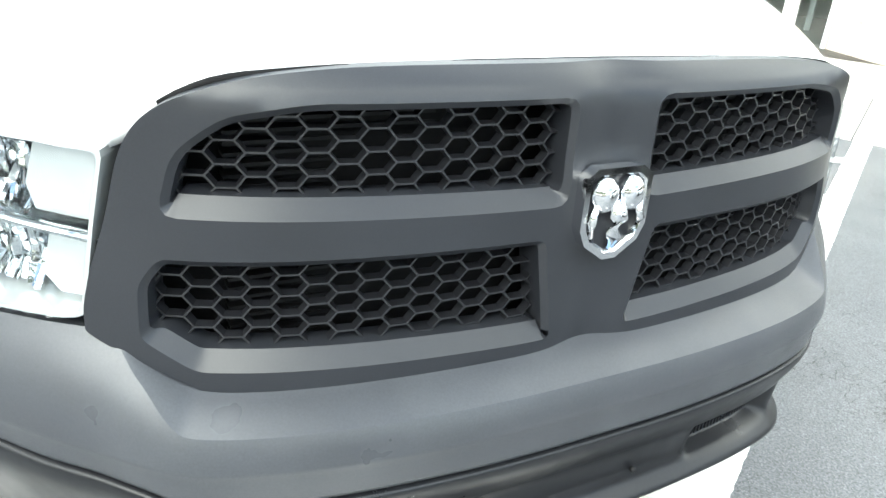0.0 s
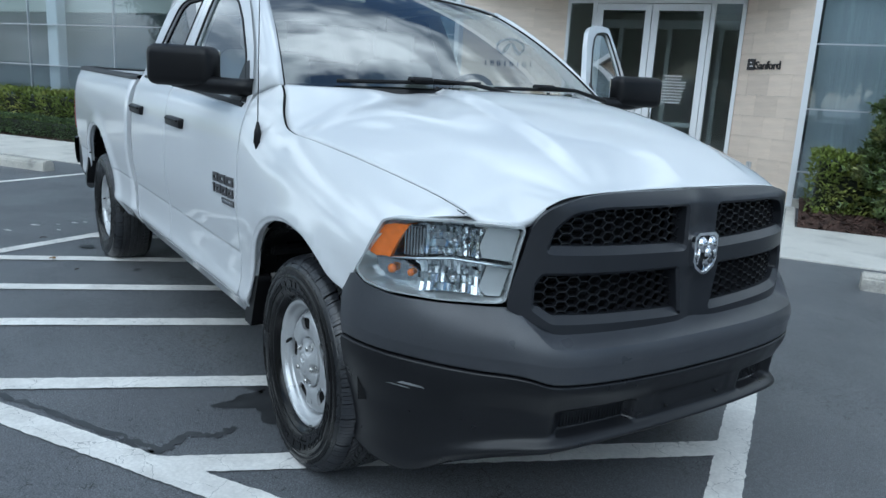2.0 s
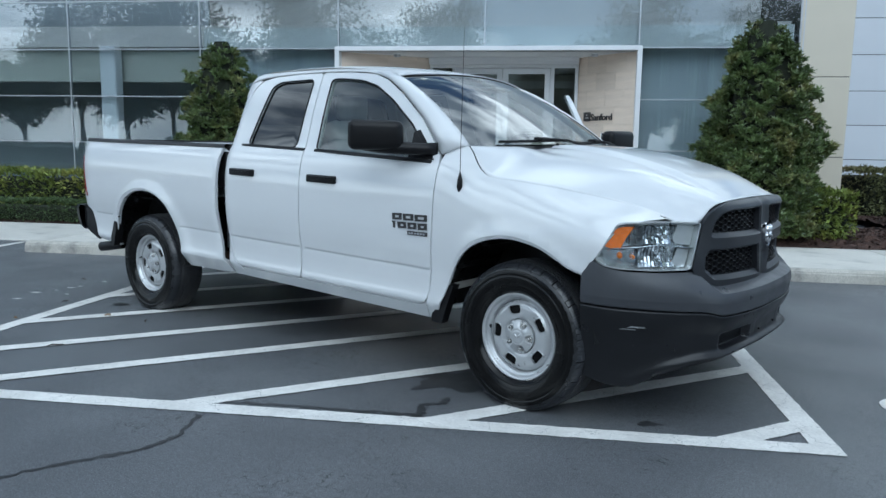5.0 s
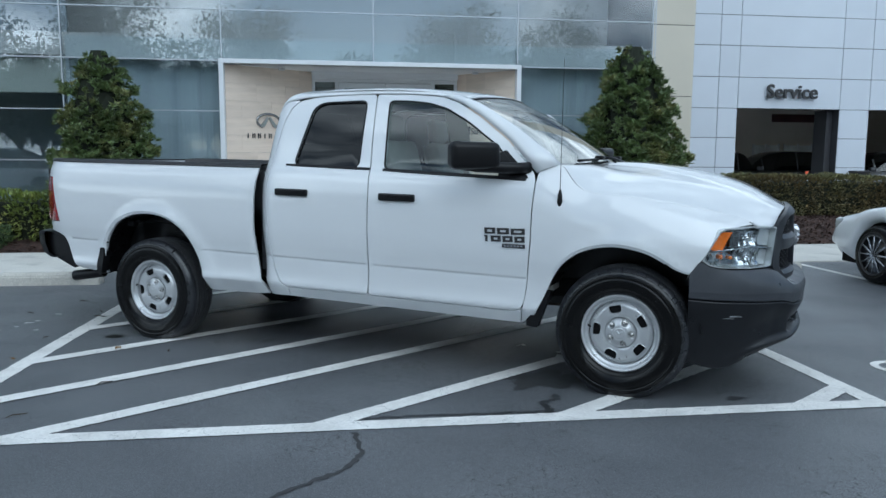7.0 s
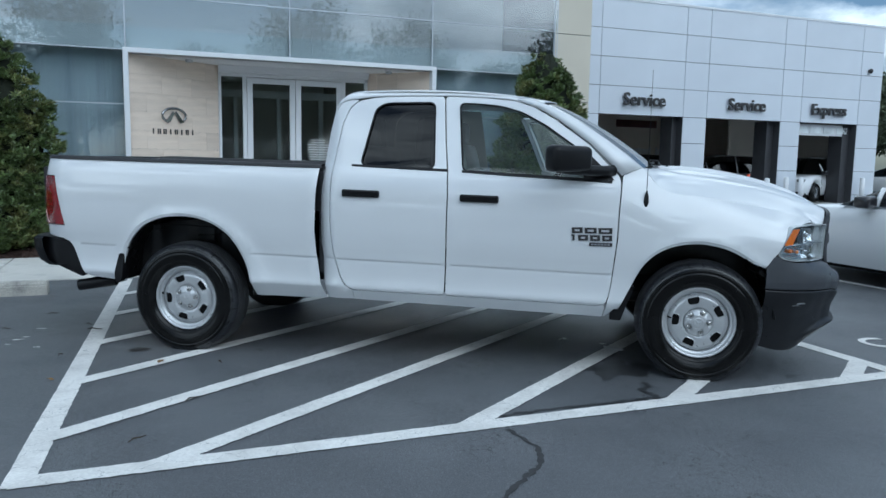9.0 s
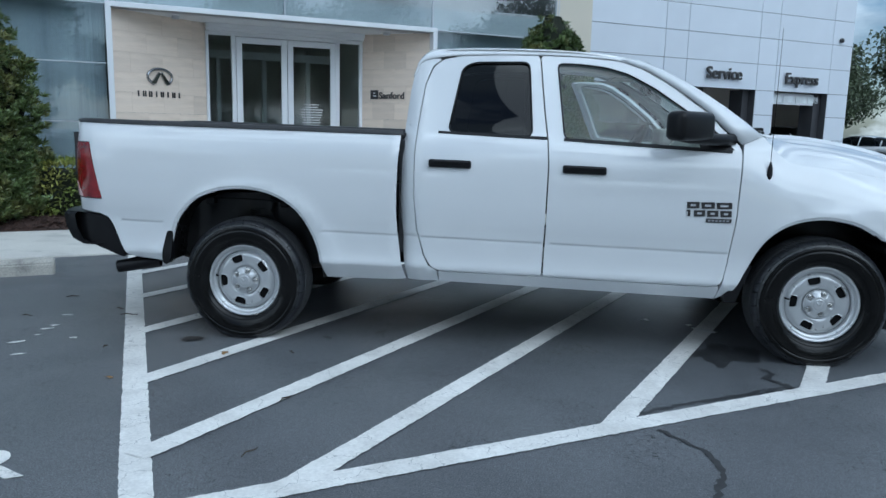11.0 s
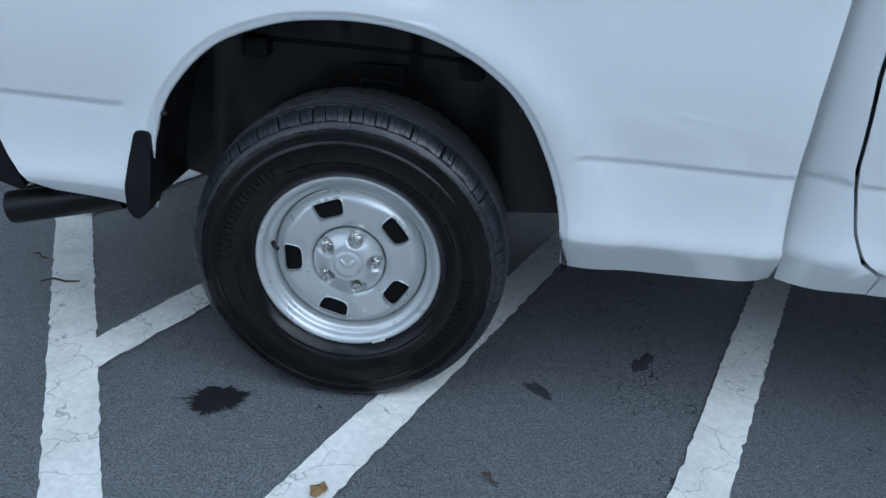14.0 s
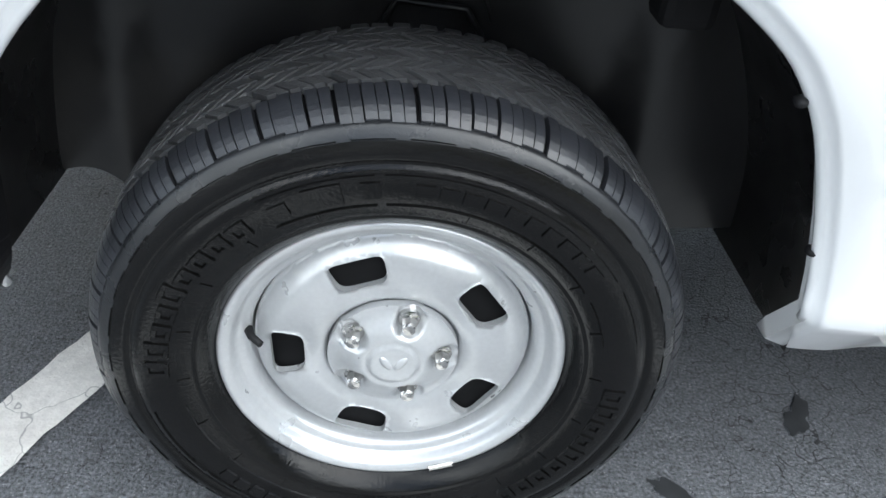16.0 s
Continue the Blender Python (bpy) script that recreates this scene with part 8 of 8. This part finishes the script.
def passenger_car(name, label, paint, m, suv=False, back=0.0):
    """A car about 4.7 m long with its nose towards +x: lofted body, greenhouse, glass, lamps and wheels."""
    car = tagged(empty(name, m), label, "car")
    L, Wd = 4.75, 0.91
    if suv:
        top = [(-2.35, 0.75), (-2.3, 1.05), (-1.2, 1.08), (0.9, 1.06), (1.5, 1.02), (2.1, 0.94), (2.34, 0.72), (2.36, 0.5)]
        cabin = [(-2.22, 1.06), (-2.05, 1.50), (-1.7, 1.66), (-0.4, 1.70), (0.35, 1.62), (0.85, 1.32), (1.2, 1.05)]
        floor, wr = 0.28, 0.36
    else:
        top = [(-2.36, 0.72), (-2.3, 0.95), (-1.5, 0.98), (0.9, 0.94), (1.5, 0.88), (2.1, 0.76), (2.36, 0.60), (2.38, 0.45)]
        cabin = [(-1.85, 0.96), (-1.3, 1.26), (-0.7, 1.40), (-0.1, 1.42), (0.35, 1.34), (0.85, 1.12), (1.25, 0.94)]
        floor, wr = 0.22, 0.335
    cabin = [(x - back, z) for x, z in cabin]
    tz = Curve(*top)
    rows = []
    for x in np.linspace(-2.36, 2.37, 48):
        w = Wd * (1 - 0.16 * max(0, (abs(x) - 1.5) / 0.87) ** 2.2)
        zt = tz(x)
        lowz = floor + (0.12 * max(0, (abs(x) - 2.0) / 0.37) ** 2)
        for ax in (-1.42, 1.40):
            d = abs(x - ax)
            if d < wr + 0.05:
                lowz = max(lowz, math.sqrt(max(0, (wr + 0.05) ** 2 - d * d)) + wr - 0.01)
        lowz = min(lowz, zt - 0.05)
        col = []
        for y, z in ((0.90, 0.0), (0.98, 0.22), (1.0, 0.48), (0.985, 0.72), (0.93, 0.92), (0.80, 0.985), (0.4, 1.0), (0.0, 1.005)):
            col.append((x, -w * y, lowz + (zt - lowz) * z))
        rows.append(col + [(p[0], -p[1], p[2]) for p in col[-2::-1]])
    rows.insert(0, [(rows[0][0][0], p[1] * 0.2, 0.5) for p in rows[0]])
    rows.append([(rows[-1][0][0], p[1] * 0.2, 0.45) for p in rows[-1]])
    grid_surface("body", rows, paint, car)
    cz = Curve(*cabin)
    rows, gl = [], []
    x0, x1 = cabin[0][0], cabin[-1][0]
    for x in np.linspace(x0, x1, 26):
        zt, zb = cz(x), tz(x) - 0.02
        k = (zt - zb) / 0.5
        wb, wt = 0.84, 0.84 - 0.24 * min(1, max(0.02, k))
        rows.append([(x, -wb, zb), (x, -(wb + wt) / 2 - 0.01, (zb + zt) / 2), (x, -wt, zt - 0.03 * min(1, k)), (x, -wt * 0.8, zt), (x, 0, zt + 0.02 * min(1, k)), (x, wt * 0.8, zt), (x, wt, zt - 0.03 * min(1, k)), (x, (wb + wt) / 2 + 0.01, (zb + zt) / 2), (x, wb, zb)])
    grid_surface("greenhouse", rows, M_CARGLASS, car, "dark car windows")
    grid_surface("roof", [[(p[0], p[1] * 1.01, p[2] + 0.008) for p in r[2:7]] for r in rows[7 if not suv else 3:19]], paint, car)
    for sg in (-1, 1):
        for i in (4, 12, 21):
            pts = [Vector((rows[i][j][0], rows[i][j][1] * 1.01, rows[i][j][2])) for j in ((0, 1, 2) if sg < 0 else (8, 7, 6))]
            vs, fs = sweep(pts, 0.03, 6)
            raw("pillar", vs, fs, paint, car, smooth=True)
        b = bmesh.new()
        box(b, 0.72 - back, 0.92 - back, sg * 0.95 - 0.09, sg * 0.95 + 0.09, tz(0.8) - 0.02, tz(0.8) + 0.12, bevel=0.035, segments=2)
        part("wing_mirror", b, M_CARDARK, car, smooth=True)
        b = bmesh.new()
        box(b, 2.02, 2.30, sg * 0.70 - 0.16, sg * 0.70 + 0.10, tz(2.15) - 0.20, tz(2.15) - 0.05, bevel=0.04, segments=2)
        part("headlamp", b, M_LAMPGREY, car)
        b = bmesh.new()
        box(b, -2.37, -2.2, sg * 0.70 - 0.14, sg * 0.70 + 0.14, 0.74, 0.90, bevel=0.03, segments=2)
        part("tail_light", b, M_TAIL, car)
        for gx in (-0.35, 0.95):
            zt = tz(gx)
            b = boxes((gx - 0.002, gx + 0.002, sg * 0.905 - 0.006, sg * 0.905 + 0.005, 0.36, zt - 0.08))
            part("door_gap", b, M_TRIM, car)
    part("sill_shadow", boxes((-2.1, 2.1, -0.8, 0.8, floor - 0.04, floor + 0.1)), M_UNDER_SHADE, car)
    part("grille", boxes((2.33, 2.385, -0.45, 0.45, 0.40, 0.62), bevel=0.02), M_TRIM, car)
    for x in (-1.42, 1.40):
        for sg in (-1, 1):
            b = bmesh.new()
            box(b, x - wr - 0.03, x + wr + 0.03, sg * 0.6 - 0.2, sg * 0.6 + 0.2, 0.2, wr * 2 + 0.02, bevel=0.1, segments=3)
            part("wheel_house", b, M_UNDER_SHADE, car)
            prof = [(0.22, -0.10), (0.24, -0.115), (wr - 0.04, -0.115), (wr - 0.012, -0.09), (wr, -0.05), (wr, 0.1), (0.2, 0.11)]
            rr = []
            for k in range(33):
                t = 2 * math.pi * k / 32
                rr.append([(x + r * math.cos(t), sg * (0.82 - y), wr + r * math.sin(t)) for r, y in prof])
            ty = grid_surface("wheel", rr, M_RUBBER, car)
            rr = []
            for k in range(33):
                t = 2 * math.pi * k / 32
                rr.append([(x + r * math.cos(t), sg * (0.82 - y), wr + r * math.sin(t)) for r, y in ((0.215, -0.11), (0.235, -0.118), (0.24, -0.11), (0.225, 0.0), (0.05, 0.0))])
            grid_surface("rim", rr, M_CARDARK, ty)
            for k in range(12):
                t = 2 * math.pi * k / 12
                b = bmesh.new()
                tube(b, (x, sg * 0.925, wr), (x + 0.22 * math.cos(t), sg * 0.93, wr + 0.22 * math.sin(t)), 0.016, 0.010, 6)
                part("spoke", b, M_ALLOY, ty, smooth=True)
    return car


passenger_car("parked_sedan", "white parked sedan with multi-spoke wheels", M_CARWHITE, pose(7.06, 3.61, 0, 0, 0, 120.4), back=0.55)
passenger_car("parked_suv", "dark sport utility car inside a service bay", M_CARDARK, SITE @ pose(17.2, 11.6, 0.02, 0, 0, 175), True)
passenger_car("parked_suv", "dark sport utility car inside a service bay", M_CARDARK, SITE @ pose(14.2, 12.2, 0.02, 0, 0, 170), True)
passenger_car("parked_suv", "grey sport utility car inside a service bay", M_CARGREY, SITE @ pose(20.2, 9.9, 0.02, 0, 0, 172), True)
passenger_car("parked_suv", "white sport utility car at the last service bay", M_CARWHITE, SITE @ pose(24.6, 9.4, 0.02, 0, 0, 200), True)
passenger_car("parked_suv", "white sport utility car parked across the lane", M_CARWHITE, SITE @ pose(-10.5, -17.5, 0, 0, 0, 5), True)
passenger_car("parked_suv", "white sport utility car parked across the lane", M_CARWHITE, SITE @ pose(-4.2, -18.5, 0, 0, 0, 95), True)
passenger_car("parked_sedan", "dark sedan parked across the lane", M_CARDARK, SITE @ pose(9.0, -18.5, 0, 0, 0, 88))
passenger_car("parked_sedan", "white sedan parked across the lane", M_CARWHITE, SITE @ pose(-15.0, -18.5, 0, 0, 0, 92))
passenger_car("parked_sedan", "white sedan parked beyond the service wing", M_CARWHITE, SITE @ pose(33.0, 12.0, 0, 0, 0, 100))


def oak(name, height, spread, seed, m, label):
    """A broad tree: forking limbs, leaf clumps with gaps between."""
    global rng
    keep, rng = rng, np.random.default_rng(seed)
    tree = tagged(empty(name, m), label, "tree", "far trees")
    vs, fs = [], []

    def limb(pts, r, taper):
        k = len(vs)
        v2, f2 = sweep(pts, r, 7, taper=taper)
        vs.extend(v2)
        fs.extend(tuple(i + k for i in f) for f in f2)
    fork = height * 0.28
    limb([(0, 0, -0.1), (0.05, 0, fork * 0.5), (0, 0.05, fork), (0.1, 0, height * 0.6)], 0.19, [1.3, 1.0, 0.85, 0.4])
    tips = []
    for k in range(11):
        a = 2 * math.pi * k / 11 + rng.normal(0, 0.2)
        h = height * (0.5 + 0.48 * rng.random())
        r = spread * (0.45 + 0.55 * rng.random()) * (1.1 - 0.55 * (h / height))
        mid = (0.45 * r * math.cos(a), 0.45 * r * math.sin(a), fork + (h - fork) * 0.55)
        tip = (r * math.cos(a), r * math.sin(a), h)
        limb([(0, 0, fork * (0.9 + 0.2 * rng.random())), mid, tip], 0.085, [1, 0.6, 0.15])
        tips += [tip, mid, ((mid[0] + tip[0]) / 2, (mid[1] + tip[1]) / 2, (mid[2] + tip[2]) / 2)]
    raw("trunk", vs, fs, M_BARK, tree)
    c = []
    for t in tips:
        for _ in range(3):
            q = np.array(t) + rng.normal(0, spread * 0.15, 3) * (1, 1, 0.7)
            c.append(q + rng.normal(0, 1, (100, 3)) * spread * 0.15 * (1, 1, 0.7))
    c = np.concatenate(c)
    c = c[c[:, 2] > fork * 0.75]
    v, f = leaf_mesh(c, rng.normal(0, 1, c.shape), 0.30, 0.15, jitter=0.5)
    raw_np("crown", v, f, M_LEAF_OAK, tree)
    rng = keep
    return tree


oak_a = oak("oak_tree", 6.6, 2.7, 21, SITE @ pose(-14, -27, 0), "broad green tree at the edge of the car park")
oak_b = oak("oak_tree", 8.0, 3.1, 22, SITE @ pose(-3, -31, 0), "broad green tree at the edge of the car park")
for k, (u, v) in enumerate(((-22, -30), (6, -28), (14, -32), (-31, -27), (22, -27), (1.5, -36), (-9, -36))):
    copy_thing(oak_a if k % 2 else oak_b, SITE @ pose(u, v, 0, 0, 0, 70 * k))
for k, (u, v) in enumerate(((31, 14), (34.5, 20), (30, 26), (38, 12), (41, 20))):
    copy_thing(oak_b if k % 2 else oak_a, SITE @ pose(u, v, 0, 0, 0, 40 + 80 * k))
oak_c = oak("oak_tree", 11.5, 4.4, 23, SITE @ pose(-19, -30, 0), "tall broad green tree at the edge of the car park")
for k, (u, v) in enumerate(((-27, -33), (-11.5, -33), (-36, -30), (29, -34), (-4.5, -42), (10, -40), (19, -42))):
    copy_thing(oak_c, SITE @ pose(u, v, 0, 0, 0, 50 + 67 * k))
for k, (u, v) in enumerate(((-17, -38), (-6, -34), (3.5, -30), (9.5, -33), (17, -29), (26, -33), (-26, -26))):
    copy_thing(oak_b if k % 2 else oak_a, SITE @ pose(u, v, 0, 0, 0, 15 + 49 * k))
hedge("far_hedge", -34.0, 40.0, -24.2, -22.6, 0.0, 0.9, 0.16, 9000, M_LEAF_C, "long low hedge at the far edge of the car park", lumps=0.05)

# light pole across the lane
pole = tagged(empty("light_pole", SITE @ pose(7.4, -23.0, 0)), "tall dark car park light pole with two flat lamp heads", "light pole")
b = bmesh.new()
tube(b, (0, 0, 0.0), (0, 0, 7.4), 0.06, 0.04, 14)
part("pole", b, M_SIGN_DARK, pole, smooth=True)
part("lamp_head", boxes((-0.36, -0.06, -0.12, 0.12, 7.38, 7.45), bevel=0.02), M_SIGN_DARK, pole)
part("lamp_head", boxes((0.06, 0.36, -0.12, 0.12, 7.38, 7.45), bevel=0.02), M_SIGN_DARK, pole)
b = bmesh.new()
tube(b, (0, 0, 0), (0, 0, 0.55), 0.26, n=20)
part("pole_footing", b, M_CONCRETE, pole)

# bollards and orange delineators before the service bays
M_ORANGE = material("orange_plastic", (0.75, 0.10, 0.03), 0.5, vary=0.1)
M_BOLLARD = material("white_bollard", (0.7, 0.71, 0.72), 0.5, vary=0.05)
for u, v in ((16.95, 7.2), (17.7, 7.2), (18.65, 5.5), (21.2, 7.2), (21.9, 7.2), (24.9, 7.2)):
    b = bmesh.new()
    tube(b, (0, 0, 0), (0, 0, 0.95), 0.085, n=16)
    bmesh.ops.create_uvsphere(b, u_segments=16, v_segments=8, radius=0.085, matrix=Matrix.Translation((0, 0, 0.95)) @ Matrix.Diagonal((1, 1, 0.4, 1)))
    tagged(part("bollard", b, M_BOLLARD, m=SITE @ pose(u, v, 0), smooth=True), "white round steel bollard beside a bay opening", "bollard", "bollards")
for u, v in ((15.5, 6.9), (17.4, 5.0)):
    b = bmesh.new()
    tube(b, (0, 0, 0), (0, 0, 0.05), 0.16, 0.13, 16)
    tube(b, (0, 0, 0.05), (0, 0, 1.1), 0.045, n=12)
    d = tagged(empty("delineator", SITE @ pose(u, v, 0)), "orange plastic post with a pale band", "post", "delineators")
    part("post", b, M_ORANGE, d, smooth=True)
    b = bmesh.new()
    tube(b, (0, 0, 0.8), (0, 0, 0.9), 0.048, n=12)
    part("band", b, M_BOLLARD, d, smooth=True)
# waste bin by the bay pier
tagged(part("waste_bin", boxes((17.15, 17.55, 6.95, 7.3, 0.0, 1.05), (17.12, 17.58, 6.92, 7.33, 1.05, 1.12), bevel=0.02), M_SIGN_DARK, m=SITE), "dark square waste bin against the cladding", "bin")

# litter on the asphalt
M_PAPER = material("paper_scrap", (0.72, 0.72, 0.70), 0.8, vary=0.1, scale=20.0)
M_DRYLEAF = material("dry_leaf", (0.22, 0.13, 0.05), 0.8, vary=0.2, scale=30.0)
M_TWIG = material("twig", (0.07, 0.055, 0.04), 0.9, vary=0.2)


def scrap(name, x, y, r, mat, label, cat, squash=0.5, turn=0.0, lift=0.012, z=0.004):
    n = 9
    vs = [(0, 0, z + lift)]
    for k in range(n):
        a = 2 * math.pi * k / n
        q = r * (0.7 + 0.5 * rng.random())
        vs.append((q * math.cos(a), q * squash * math.sin(a), z + lift * rng.random()))
    fs = [(0, k + 1, (k + 1) % n + 1) for k in range(n)]
    tagged(raw(name, vs, fs, mat, m=pose(x, y, 0, 0, 0, turn)), label, cat)


scrap("paper_scrap", 2.71, -0.06, 0.045, M_PAPER, "small crumpled white paper scrap on the asphalt", "litter", 0.35, 20, 0.02)
scrap("paper_scrap", 3.08, -0.26, 0.09, M_PAPER, "small torn white paper scrap on the asphalt", "litter", 0.6, -30, 0.012)
scrap("paper_scrap", 3.02, -0.12, 0.03, M_PAPER, "small torn white paper scrap on the asphalt", "litter", 0.5, 10, 0.01)
scrap("dry_leaf", -0.43, -1.825, 0.03, M_DRYLEAF, "small dry brown leaf on the asphalt", "leaf", 0.4, 5)
scrap("dry_leaf", 0.02, -1.33, 0.026, M_DRYLEAF, "small dry brown leaf on the asphalt", "leaf", 0.6, 40, 0.02)
scrap("paper_scrap", -1.05, -1.15, 0.03, M_PAPER, "small pale chip on the asphalt", "litter", 0.6, 0, 0.006)
scrap("paper_scrap", -1.42, -0.62, 0.05, M_PAPER, "small pale chip on the asphalt", "litter", 0.3, 0, 0.004)
for x, y, r in ((-1.34, -0.89, 0.035), (-1.34, -0.98, 0.05), (-1.33, -1.29, 0.06), (-1.17, -1.52, 0.04), (-1.31, -1.12, 0.025)):
    scrap("paint_chip", x, y, r, M_PAPER, "flake of old white paint on the asphalt", "litter", 0.35, 25 + 300 * r, 0.003)
for x, y, a, l in ((0.40, -1.23, -40, 0.05), (0.60, -1.99, 70, 0.10), (-1.67, -0.70, 5, 0.07), (0.64, -2.62, 70, 0.11), (-1.0, -0.55, 10, 0.12), (-1.15, -0.4, -20, 0.07), (-1.7, -0.1, 30, 0.09), (-0.75, -1.3, 100, 0.06), (3.4, -3.6, 20, 0.05)):
    vs, fs = sweep([(-l / 2, 0, 0.006), (-l / 6, 0.008, 0.012), (l / 5, -0.006, 0.009), (l / 2, 0.004, 0.006)], 0.004, 5, taper=[0.6, 1, 0.9, 0.5])
    tagged(raw("twig", vs, fs, M_TWIG, m=pose(x, y, 0.002, 0, 0, a)), "short dry twig lying on the asphalt", "twig")
